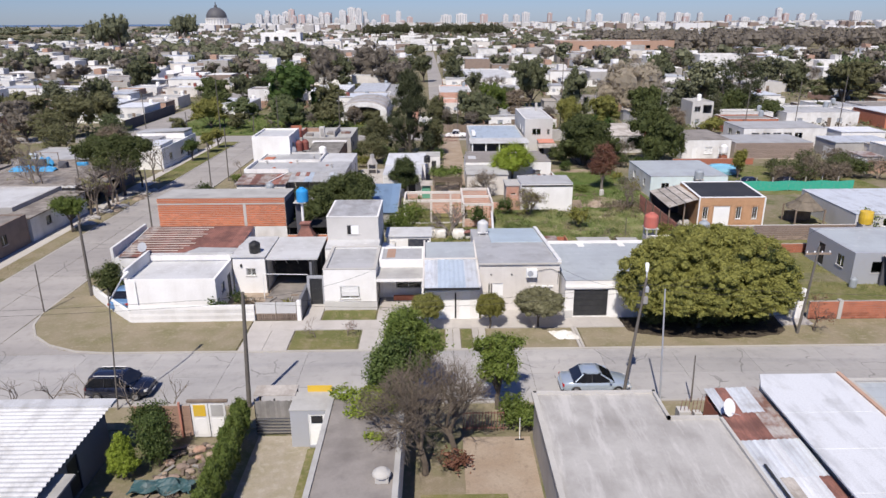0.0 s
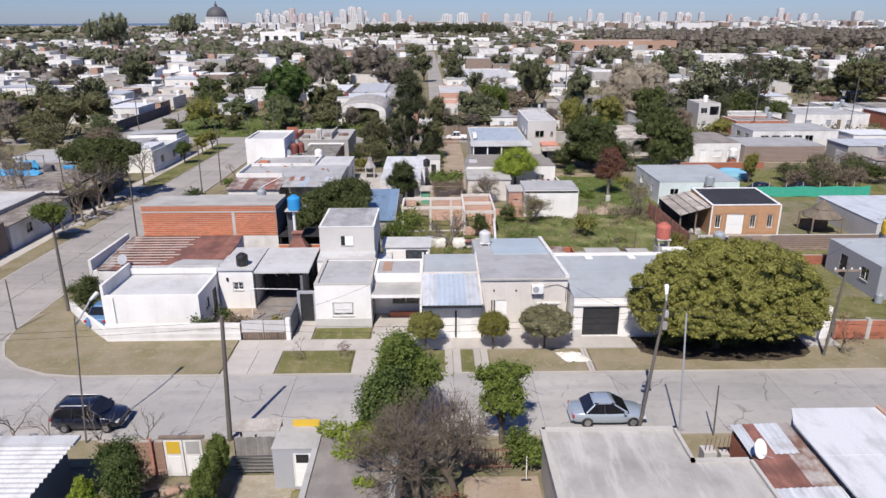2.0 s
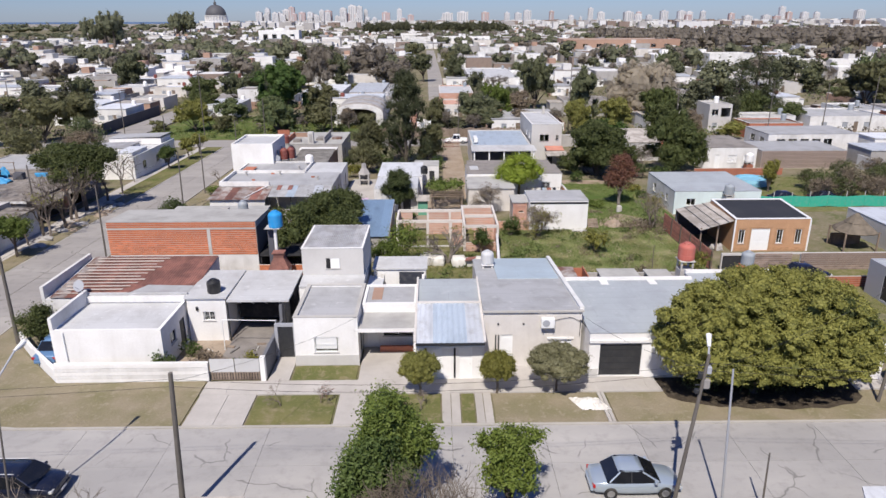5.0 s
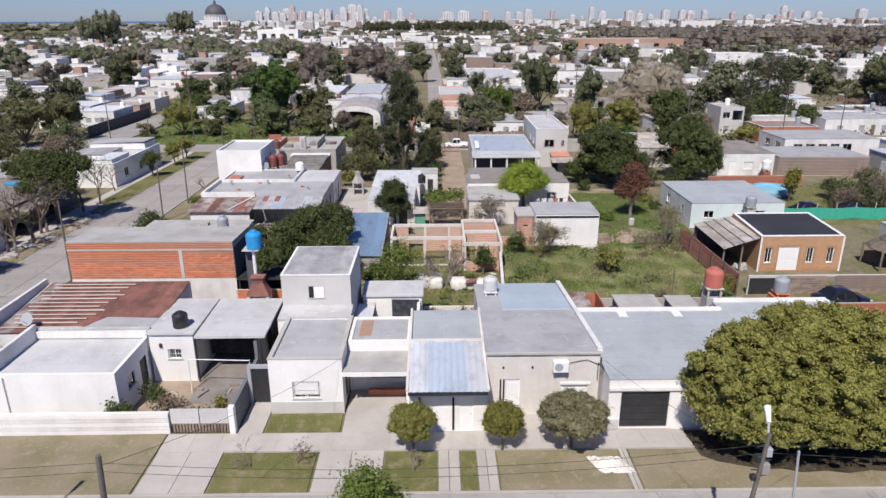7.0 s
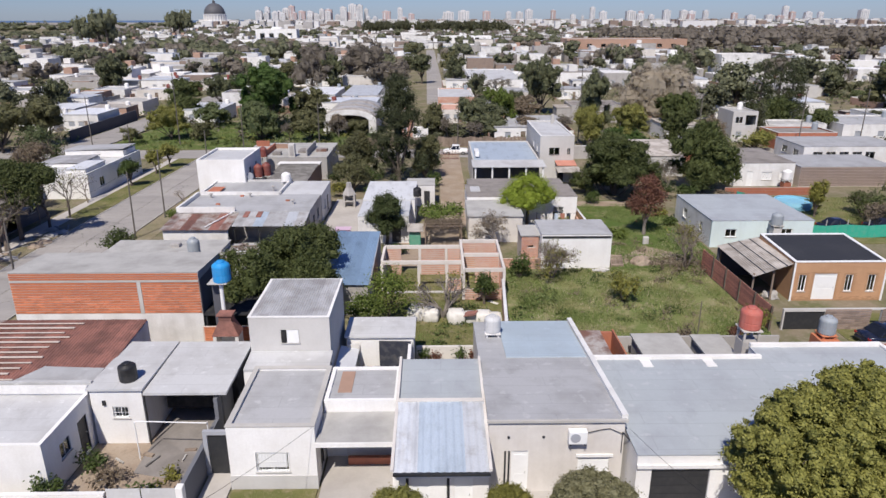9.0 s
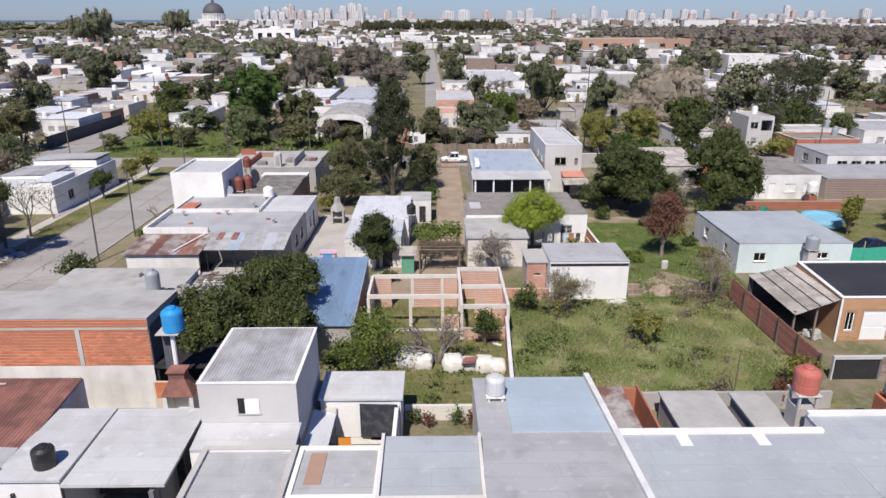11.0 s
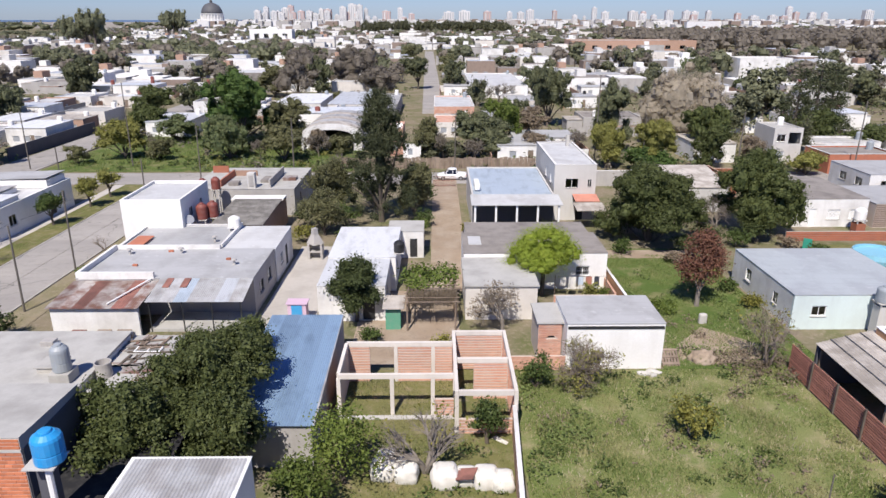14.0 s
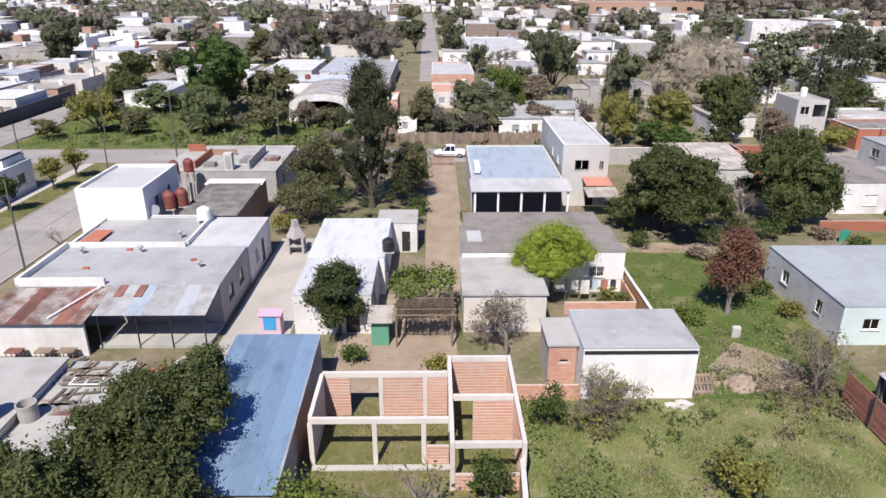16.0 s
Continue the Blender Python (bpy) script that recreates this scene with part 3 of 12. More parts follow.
def house(x0, x1, y0, y1, h, wall, roof, label, base=None, par=0.25, t=0.2, cop=None, holes=None, name="house", category="house", front=None, slope=None, group=""):
    """A flat-roofed masonry house with a parapet. holes: side ('S','N','W','E') -> rows of (kind, u0, u1, z0, z1). slope: the roof's height at front and back."""
    base = gz((y0 + y1) / 2) if base is None else base
    ob = thing(name, (x0 + x1) / 2, (y0 + y1) / 2, label, category, base, group)
    holes = holes or {}
    top = base + h
    foot = min(gz(y0), gz(y1), base) - 0.15
    z = lambda rows: [(r[1], r[2], base + r[3], base + r[4]) for r in rows]
    tops = slope or (h, h)

    def wall_part(axis, u0, u1, v0, v1, rows, tilt=False):
        bm = bmesh.new()
        holed(bm, axis, u0, u1, v0, v1, foot, top, z(rows))
        if slope:
            for v in bm.verts:
                if v.co.z > top - 1e-3:
                    f = (v.co.y - y0) / (y1 - y0)
                    v.co.z = base + tops[0] * (1 - f) + tops[1] * f
        return part("wall", bm, wall, ob)

    faces = {"S": ("x", -1, x0, x1, y0, y0 + t, y0), "N": ("x", 1, x0, x1, y1 - t, y1, y1), "W": ("y", -1, y0 + t, y1 - t, x0, x0 + t, x0), "E": ("y", 1, y0 + t, y1 - t, x1 - t, x1, x1)}
    for side, (axis, out, u0, u1, v0, v1, face) in faces.items():
        w = wall_part(axis, u0, u1, v0, v1, holes.get(side, ()))
        if front is not None and side == "S":
            w.data.materials.clear()
            w.data.materials.append(front)
        for kind, a, b, c, d in holes.get(side, ()):
            if kind != "open":
                opening(ob, kind, axis, out, a, b, face, base + c, base + d)
    f = lambda x, y: (tops[1] - tops[0]) * (y - y0) / (y1 - y0)
    zt = base + tops[0]
    if par > 0.08 or (par > 0 and cop):
        pts = [(x0 + t, y0 + t), (x1 - t, y0 + t), (x1 - t, y1 - t), (x0 + t, y1 - t)]
        part("roof", prism(bmesh.new(), pts, zt - par - 0.15, zt - par, f), roof, ob)
        if cop:
            o = 0.03
            for a in ((x0 - o, x1 + o, y0 - o, y0 + t + o), (x0 - o, x1 + o, y1 - t - o, y1 + o), (x0 - o, x0 + t + o, y0 + t + o, y1 - t - o), (x1 - t - o, x1 + o, y0 + t + o, y1 - t - o)):
                part("coping", prism(bmesh.new(), [(a[0], a[2]), (a[1], a[2]), (a[1], a[3]), (a[0], a[3])], zt, zt + 0.05, f), cop, ob)
    else:
        o, th = (0.12, 0.12) if par == 0 else (0.03, 0.05)
        pts = [(x0 - o, y0 - o), (x1 + o, y0 - o), (x1 + o, y1 + o), (x0 - o, y1 + o)]
        part("roof", prism(bmesh.new(), pts, zt, zt + th, f), roof, ob)
    return ob


def bricks(parent, axis, u0, u1, face, out, z0, z1, material, bw=0.33, bh=0.18, depth=0.03, limit=300, joint=0.018, holes=(), name="brick", mesh_cache={}):
    """Courses of bricks set proud of a wall's face. The first ones are pieces of their own, the rest one joined mesh."""
    rows = max(1, round((z1 - z0) / bh))
    bh = (z1 - z0) / rows
    key = (round(bw, 3), round(bh, 3), axis, out, material.name)
    if key not in mesh_cache:
        bm = bmesh.new()
        lo, hi = sorted((0, out * depth))
        a = (-bw / 2 + joint / 8, bw / 2 - joint / 8)
        box(bm, *((*a, lo, hi) if axis == "x" else (lo, hi, *a)), -bh / 2 + joint / 2, bh / 2 - joint / 2)
        me = bpy.data.meshes.new("brick")
        bmesh.ops.recalc_face_normals(bm, faces=bm.faces)
        bm.to_mesh(me)
        bm.free()
        me.materials.append(material)
        mesh_cache[key] = me
    me = mesh_cache[key]
    off = root_of(parent).location
    count, verts, faces = 0, [], []
    unit = [v.co.copy() for v in me.vertices]
    polys = [tuple(p.vertices) for p in me.polygons]
    rng = random.Random(int(abs(u0) * 100 + z1 * 10))
    for r in range(rows):
        z = z0 + (r + 0.5) * bh
        cuts = [u0] + [u0 + bw * (i + (0.5 if r % 2 else 1.0)) for i in range(int((u1 - u0) / bw) + 1)]
        cuts = [c for c in cuts if c < u1 - 0.06] + [u1]
        for a, b in zip(cuts, cuts[1:]):
            u = (a + b) / 2
            if any(h0 - bw * 0.3 < u < h1 + bw * 0.3 and c < z < d for h0, h1, c, d in holes):
                continue
            j = rng.uniform(-0.002, 0.002)
            k = (b - a) / bw
            p = Vector((u, face + j, z) if axis == "x" else (face + j, u, z)) - off
            stretch = Vector((k, 1, 1) if axis == "x" else (1, k, 1))
            if count < limit:
                one = new(name, me)
                one.parent = parent
                one.location = p
                one.scale = stretch
                count += 1
            else:
                m = len(verts)
                verts += [tuple(v * stretch + p) for v in unit]
                faces += [tuple(q + m for q in f) for f in polys]
    if verts:
        m2 = bpy.data.meshes.new("brickwork")
        m2.from_pydata(verts, [], faces)
        m2.materials.append(material)
        ob = new("brickwork", m2)
        ob.parent = parent
        tagged(ob, kind="stuff")


def water_tank(x, y, z, r, h, material, label, legs=0.0, stand=None):
    ob = thing("water_tank", x, y, label, "water tank", z)
    b = z + legs
    part("tank", lathe(bmesh.new(), x, y, [(r * 0.94, b), (r, b + 0.06), (r, b + h * 0.3), (r * 0.975, b + h * 0.33), (r, b + h * 0.36), (r, b + h * 0.74), (r * 0.93, b + h * 0.82), (r * 0.6, b + h * 0.93)]), material, ob, smooth=False)
    part("lid", lathe(bmesh.new(), x, y, [(r * 0.42, b + h * 0.9), (r * 0.45, b + h * 0.95), (r * 0.4, b + h), (r * 0.1, b + h * 1.02)], 16), material, ob)
    if legs > 0:
        for dx, dy in ((-1, -1), (1, -1), (1, 1), (-1, 1)):
            a = r * 0.68
            part("leg", boxes((x + dx * a - 0.06, x + dx * a + 0.06, y + dy * a - 0.06, y + dy * a + 0.06, z, b - 0.09)), stand or CONCRETE, ob)
        part("platform", soft_box(x - r * 0.95, x + r * 0.95, y - r * 0.95, y + r * 0.95, b - 0.09, b, 0.015, 1), stand or CONCRETE, ob)
    return ob


# ---- plants ----
def core_mesh(blobs, seed, fill, count=46):
    """Broad inner sprays of foliage, which stop the light inside a crown."""
    rng = np.random.default_rng(seed + 5)
    B = np.repeat(np.array(blobs, float), count, 0)
    m = len(B)
    d = rng.normal(size=(m, 3))
    d *= (rng.random(m) ** 0.5 / np.linalg.norm(d, axis=1))[:, None]
    p = B[:, :3] + d * B[:, 3:6] * fill * 0.62
    a = rng.normal(size=(m, 3))
    a /= np.linalg.norm(a, axis=1)[:, None]
    b = np.cross(a, rng.normal(size=(m, 3)))
    b /= np.linalg.norm(b, axis=1)[:, None]
    r = B[:, 3:6] * fill * 0.4
    quad = [p - a * r, p + b * r * 0.8, p + a * r * 1.1, p - b * r * 0.7]
    verts = np.stack(quad, 1).reshape(-1, 3)
    return verts, np.arange(len(verts)).reshape(-1, 4)


def solid_mesh(B, factor, k=4):
    """Lumpy closed masses inside a crown, one for each ellipsoid."""
    g = np.linspace(-1, 1, k)
    cells = np.array([(i * k + j, (i + 1) * k + j, (i + 1) * k + j + 1, i * k + j + 1) for i in range(k - 1) for j in range(k - 1)])
    a, b = (m.ravel() for m in np.meshgrid(g, g, indexing="ij"))
    one = np.ones_like(a)
    D = np.concatenate([np.stack(side, 1) for side in ((one, a, b), (-one, b, a), (a, -one, b), (b, one, a), (a, b, one), (b, a, -one))])
    D /= np.linalg.norm(D, axis=1)[:, None]
    F = np.concatenate([cells + q * k * k for q in range(6)])
    wave = 1 + 0.09 * np.sin(D[None, :, 0] * 7 + B[:, None, 0]) * np.sin(D[None, :, 1] * 6 + B[:, None, 1])
    rng = np.random.default_rng(len(B) * 7 + k)
    wave = wave * (1 + rng.normal(0, 0.3 / k, (len(B), len(D))))
    V = B[:, None, :3] + D[None] * B[:, None, 3:6] * factor * wave[:, :, None]
    V = V[:, F.ravel()] + rng.normal(0, 0.05, (len(B), F.size, 3)) * B[:, None, 3:6]
    return V.reshape(-1, 3), np.arange(len(B) * F.size).reshape(-1, 4)


def leaf_mesh(blobs, n, size, seed, clump=7, spread=0.28, fill=0.0, lumps=0, core=46, solid=0.0, k_solid=4, calm=0.6, bump=(0.24, 0.2)):
    """Small folded leaves in clumps on and inside the outlines of ellipsoids (x, y, z, rx, ry, rz)."""
    rng = np.random.default_rng(seed)
    B = np.array(blobs, float)
    if lumps:
        d = rng.normal(size=(len(B) * lumps, 3))
        d /= np.linalg.norm(d, axis=1)[:, None]
        d[:, 2] = np.where(d[:, 2] < -0.4, -d[:, 2], d[:, 2])
        R = np.repeat(B, lumps, 0)
        size_k = (bump[0] + bump[1] * rng.random(len(R)))[:, None]
        L = np.concatenate([R[:, :3] + d * R[:, 3:6] * (1.02 - size_k * 0.8), R[:, 3:6] * size_k], 1)
        B = np.concatenate([B * np.array([1, 1, 1, 0.86, 0.86, 0.86]), L])
    area = (B[:, 3] * B[:, 4] + B[:, 4] * B[:, 5] + B[:, 3] * B[:, 5])
    m = max(4, n // clump)
    pick = rng.choice(len(B), m, p=area / area.sum())
    d = rng.normal(size=(m, 3))
    d /= np.linalg.norm(d, axis=1)[:, None]
    d[:, 2] = np.where(d[:, 2] < -0.5, -d[:, 2], d[:, 2])
    rad = 1 - np.abs(rng.normal(0, 0.16, m)) + rng.normal(0, 0.04, m)
    c = B[pick, :3] + d * B[pick, 3:6] * rad[:, None]
    keep = np.ones(m, bool)
    for k in range(len(B)):
        q = (((c - B[k, :3]) / B[k, 3:6]) ** 2).sum(1)
        keep &= (q > 0.42) | (pick == k) & (q > 0.3)
    c, d, pick = c[keep], d[keep], pick[keep]
    m = len(c)
    s = spread * (0.6 + 0.8 * rng.random(m))
    p = np.repeat(c, clump, 0) + rng.normal(size=(m * clump, 3)) * np.repeat(s, clump)[:, None] * np.array([1, 1, 0.8])
    out = np.repeat(d, clump, 0)
    nrm = out * calm + rng.normal(size=out.shape) * (0.9 - 0.5 * calm) + np.array([0, 0, 0.45])
    nrm /= np.linalg.norm(nrm, axis=1)[:, None]
    a = np.cross(nrm, rng.normal(size=out.shape))
    a /= np.linalg.norm(a, axis=1)[:, None]
    b = np.cross(nrm, a)
    k = size * (0.65 + 0.7 * rng.random(len(p)))[:, None]
    tip, tail = p + a * k, p - a * k
    l, r = p + b * k * 0.55 + nrm * k * 0.18, p - b * k * 0.55 + nrm * k * 0.18
    verts = np.stack([tail, l, tip, r], 1).reshape(-1, 3)
    faces = np.arange(len(verts)).reshape(-1, 4)
    if solid > 0:
        main = len(blobs)
        S = B.copy()
        S[:main, 3:6] *= 0.8 if lumps else 1.0
        cv, cf = solid_mesh(S, solid, k_solid)
        faces = np.concatenate([faces, cf + len(verts)])
        verts = np.concatenate([verts, cv])
    elif fill > 0:
        cv, cf = core_mesh(blobs, seed, fill, core)
        faces = np.concatenate([faces, cf + len(verts)])
        verts = np.concatenate([verts, cv])
    return verts, faces


def mesh_np(name, verts, faces):
    me = bpy.data.meshes.new(name)
    me.vertices.add(len(verts))
    me.vertices.foreach_set("co", np.asarray(verts, np.float32).ravel())
    k = faces.shape[1]
    me.loops.add(len(faces) * k)
    me.loops.foreach_set("vertex_index", np.asarray(faces, np.int32).ravel())
    me.polygons.add(len(faces))
    me.polygons.foreach_set("loop_start", np.arange(0, len(faces) * k, k, dtype=np.int32))
    me.update(calc_edges=True)
    return me


def limbs(bm, p, way, length, r, depth, rng, splits=3, wild=0.55, droop=0.0, tips=None, seg=6, rest=None):
    """A bent, tapering limb that forks."""
    p, way = Vector(p), Vector(way).normalized()
    steps = 3 if depth > 0 else 2
    for s in range(steps):
        q = p + way * length / steps
        r1 = max(r * (0.93 if depth > 0 else 0.7), 0.006)
        tube(bm, p, q, r, r1, seg if r > 0.03 else 3)
        p, r = q, r1
        way = (way + Vector((rng.gauss(0, 0.16), rng.gauss(0, 0.16), rng.gauss(0, 0.1) - droop))).normalized()
    if tips is not None:
        tips.append(p.copy())
    if depth <= 0:
        return
    for k in range(splits):
        turn = rng.uniform(0, 2 * math.pi)
        side = way.orthogonal().normalized()
        side.rotate(Matrix.Rotation(turn, 3, way))
        w = (way + side * wild * rng.uniform(0.6, 1.4) + Vector((0, 0, 0.12))).normalized()
        limbs(bm if rest is None else rest, p - way * length * 0.12 * k, w, length * rng.uniform(0.62, 0.88), max(r * 0.68, 0.008), depth - 1, rng, splits, wild, droop, tips, seg)


def leafy_tree(x, y, h, w, leaf, label, n=2600, size=0.16, seed=1, bark=None, trunk=0.25, blobs=None, lobes=7, name="tree", category="tree", depth=None, clump=7, spread=0.2, low=0.3, group="", fill=0.72, lumps=7, solid=0.76, k_solid=4, calm=0.6, bump=(0.24, 0.2)):
    """A broad tree: trunk with limbs, and a crown of leaf clumps with an uneven outline."""
    rng = random.Random(seed)
    g = gz(y)
    ob = thing(name, x, y, label, category, g, group)
    cz, ch = g + h * (low + 1) / 2, h * (1 - low) / 2
    if blobs is None:
        blobs = [(x, y, cz, w * 0.33, w * 0.33, ch * 0.8)]
        for k in range(lobes):
            a = 2 * math.pi * (k + rng.uniform(-0.4, 0.4)) / lobes
            rr = w * rng.uniform(0.14, 0.4)
            blobs.append((x + math.cos(a) * rr, y + math.sin(a) * rr, cz + rng.uniform(-0.6, 0.6) * ch, w * rng.uniform(0.11, 0.23), w * rng.uniform(0.11, 0.23), ch * rng.uniform(0.25, 0.55)))
        blobs.append((x + rng.uniform(-0.1, 0.1) * w, y, cz + ch * 0.5, w * 0.22, w * 0.22, ch * 0.5))
    bm = bmesh.new()
    fork = g + h * low * 0.9
    tube(bm, (x, y, g - 0.1), (x + rng.uniform(-0.1, 0.1), y, fork), trunk * h / 10 + 0.05, (trunk * h / 10 + 0.05) * 0.75, 8)
    for b in blobs[:10]:
        q = Vector((b[0], b[1], b[2]))
        p = Vector((x, y, fork - 0.05))
        mid = p.lerp(q, 0.5) + Vector((rng.uniform(-0.2, 0.2), rng.uniform(-0.2, 0.2), 0.1))
        r = (trunk * h / 10 + 0.05) * 0.45
        tube(bm, p, mid, r, r * 0.7, 6)
        tube(bm, mid, q, r * 0.7, r * 0.3, 5)
        for k in range(3):
            e = q + Vector((rng.uniform(-1, 1) * b[3], rng.uniform(-1, 1) * b[4], rng.uniform(-0.3, 1) * b[5])) * 0.8
            tube(bm, q, e, r * 0.3, r * 0.08, 3)
    part("trunk", bm, bark or BARK, ob)
    v, f = leaf_mesh(blobs, n, size, seed, clump, spread, fill, lumps, 46, solid, k_solid, calm, bump)
    me = mesh_np("crown", v, f)
    link_mesh("crown", me, leaf, ob)
    return ob


def bare_tree(x, y, h, label, seed=1, depth=4, splits=3, wild=0.6, bark=None, leaf=None, n=0, trunk=0.03, name="tree", size=0.1, stems=1, category="tree", low=0.25):
    """A tree in bare branch, with a few leaves at its tips where it has any."""
    rng = random.Random(seed)
    g = gz(y)
    ob = thing(name, x, y, label, category, g)
    bm, twigs, tips = bmesh.new(), bmesh.new(), []
    for s in range(stems):
        a = 2 * math.pi * s / stems
        lean = 0.0 if stems == 1 else 0.35
        way = Vector((math.cos(a) * lean, math.sin(a) * lean, 1))
        limbs(bm, (x + way.x * 0.2, y + way.y * 0.2, g - 0.1), way, h * low, h * trunk, depth, rng, splits, wild, 0.0, tips, rest=twigs)
    part("trunk", bm, bark or TWIG, ob)
    part("branchwork", twigs, bark or TWIG, ob, kind="stuff")
    if leaf is not None and n:
        t = np.array([tuple(p) for p in tips])
        blobs = np.concatenate([t, np.full_like(t, size * 3)], 1)
        pick = np.random.default_rng(seed).choice(len(blobs), min(len(blobs), 160), replace=False)
        v, f = leaf_mesh(blobs[pick], n, size, seed, 4, size * 1.6)
        link_mesh("crown", mesh_np("crown", v, f), leaf, ob)
    return ob


def conifer(x, y, h, w, leaf, label, n=3000, size=0.2, seed=1, name="tree", category="tree", tiers=9, low=0.12, top=0.15):
    """A tall narrow tree with tiers of drooping sprays on an upright trunk."""
    rng = random.Random(seed)
    g = gz(y)
    ob = thing(name, x, y, label, category, g)
    bm, blobs = bmesh.new(), []
    tube(bm, (x, y, g - 0.1), (x, y, g + h * 0.96), 0.03 * h, 0.03, 8)
    for k in range(tiers):
        f = k / (tiers - 1)
        z = g + h * (low + (1 - low) * f * 0.95)
        reach = w * 0.5 * (1 - f * (1 - top)) * rng.uniform(0.75, 1.1)
        for j in range(5 if f < 0.8 else 3):
            a = rng.uniform(0, 2 * math.pi)
            out = reach * rng.uniform(0.35, 0.95)
            e = Vector((x + math.cos(a) * out, y + math.sin(a) * out, z + rng.uniform(-0.05, 0.07) * h))
            tube(bm, (x, y, z - 0.04 * h), e, 0.008 * h * (1 - f) + 0.02, 0.01, 4)
            blobs.append((*e, reach * 0.3 + 0.12, reach * 0.3 + 0.12, h * rng.uniform(0.04, 0.08)))
    part("trunk", bm, BARK, ob)
    v, f = leaf_mesh(blobs, n, size, seed, 8, 0.3)
    link_mesh("crown", mesh_np("crown", v, f), leaf, ob)
    return ob


def shrub(x, y, h, w, leaf, label, n=700, size=0.09, seed=1, name="bush", d=None, category="bush", group=""):
    g = gz(y)
    rng = random.Random(seed)
    ob = thing(name, x, y, label, category, g, group)
    d = d or w
    blobs = [(x + rng.uniform(-0.25, 0.25) * w, y + rng.uniform(-0.25, 0.25) * d, g + h * rng.uniform(0.35, 0.62), w * rng.uniform(0.2, 0.33), d * rng.uniform(0.2, 0.33), h * rng.uniform(0.28, 0.42)) for _ in range(6)]
    bm = bmesh.new()
    for b in blobs:
        tube(bm, (x, y, g - 0.05), b[:3], 0.03, 0.012, 4)
    part("stem", bm, BARK, ob)
    v, f = leaf_mesh(blobs, n, size, seed, 6, size * 1.5, 0.6, 5, 16)
    v[:, 2] = np.maximum(v[:, 2], g + 0.02)
    link_mesh("leaves", mesh_np("leaves", v, f), leaf, ob)
    return ob


# ---- ground, streets ----
def ground_sheet():
    ys = [-60, 0, 25, 50, 75, 100, 125, 150, 175, 200, 300, 500, 900, 1600, 2800, 4900]
    xs = [-4500, -2000, -900, -400, -200, -100, -50, 0, 50, 100, 200, 400, 900, 2000, 4500]
    verts = [(x, y, gz(y) - 0.03) for y in ys for x in xs]
    n = len(xs)
    faces = [(j * n + i, j * n + i + 1, (j + 1) * n + i + 1, (j + 1) * n + i) for j in range(len(ys) - 1) for i in range(n - 1)]
    tagged(raw("ground", verts, faces, GROUND, None), "dry earth and weeds between the houses", "ground", kind="structure")


def patch(name, pts, material, label, top=0.0, depth=0.12, category="ground", parent=None):
    """A thin bed of turf, earth or concrete lying on the ground."""
    ob = part(name, prism(bmesh.new(), pts, top - depth, top, lambda x, y: gz(y)), material, parent)
    return tagged(ob, label, category, kind="structure") if parent is None else ob


def rect(x0, x1, y0, y1):
    return [(x0, y0), (x1, y0), (x1, y1), (x0, y1)]


ground_sheet()

# the street in front: two lanes of cast slabs
road = tagged(new("road"), "worn pale concrete street with tarred cracks", "road", kind="structure")
RX0, RX1 = -120.0, 120.0
part("road_bed", boxes((RX0, RX1, 30.5, 37.2, -0.2, -0.03)), TAR, road)
x = RX0
while x < RX1:
    for y0, y1 in ((30.52, 33.842), (33.858, 37.18)):
        part("road_slab", boxes((x + 0.008, x + 4.992, y0, y1, -0.1, -0.012)), ROAD, road)
    x += 5.0
side = tagged(new("road"), "worn concrete side street", "road", kind="structure")
y = 37.3
while y < 128:
    for x0, x1 in ((-39.4, -35.85), (-35.8, -32.2)):
        part("road_slab", prism(bmesh.new(), rect(x0, x1, y + 0.02, y + 5.012), -0.14, -0.012, lambda a, b: gz(b)), ROAD_SIDE, side)
    y += 5.02
part("road_slab", prism(bmesh.new(), [(-32.18, 37.25), (-24.0, 37.19), (-26.3, 37.49), (-28.6, 38.49), (-30.4, 39.99), (-31.6, 41.89), (-32.1, 43.99)], -0.14, -0.014), ROAD_SIDE, side)
part("road_slab", prism(bmesh.new(), [(-43.0, 37.25), (-39.42, 37.25), (-39.42, 44.0), (-40.5, 40.0), (-43.0, 37.6)], -0.14, -0.014), ROAD_SIDE, side)
back = tagged(new("road"), "pale cross street behind the block", "road", kind="structure")
part("road_slab", prism(bmesh.new(), rect(-140, 140, 128.5, 136), -0.14, 0.0, lambda a, b: gz(b)), ROAD_SIDE, back)
lane_far = tagged(new("road"), "long straight street running to the distance", "road", kind="structure")
part("road_slab", prism(bmesh.new(), [(-2.5, 205), (3.2, 205), (-1.0, 520), (-6.6, 520)], -0.14, 0.02, lambda a, b: gz(b)), ROAD_SIDE, lane_far)
part("road_slab", prism(bmesh.new(), rect(-68, -60.5, 136.1, 420), -0.14, 0.02, lambda a, b: gz(b)), ROAD_SIDE, lane_far)

# the corner: kerb round the verge
corner = [(-15.0, 37.2), (-24.0, 37.2), (-26.3, 37.5), (-28.6, 38.5), (-30.4, 40.0), (-31.6, 41.9), (-32.1, 44.0), (-32.15, 60.0)]


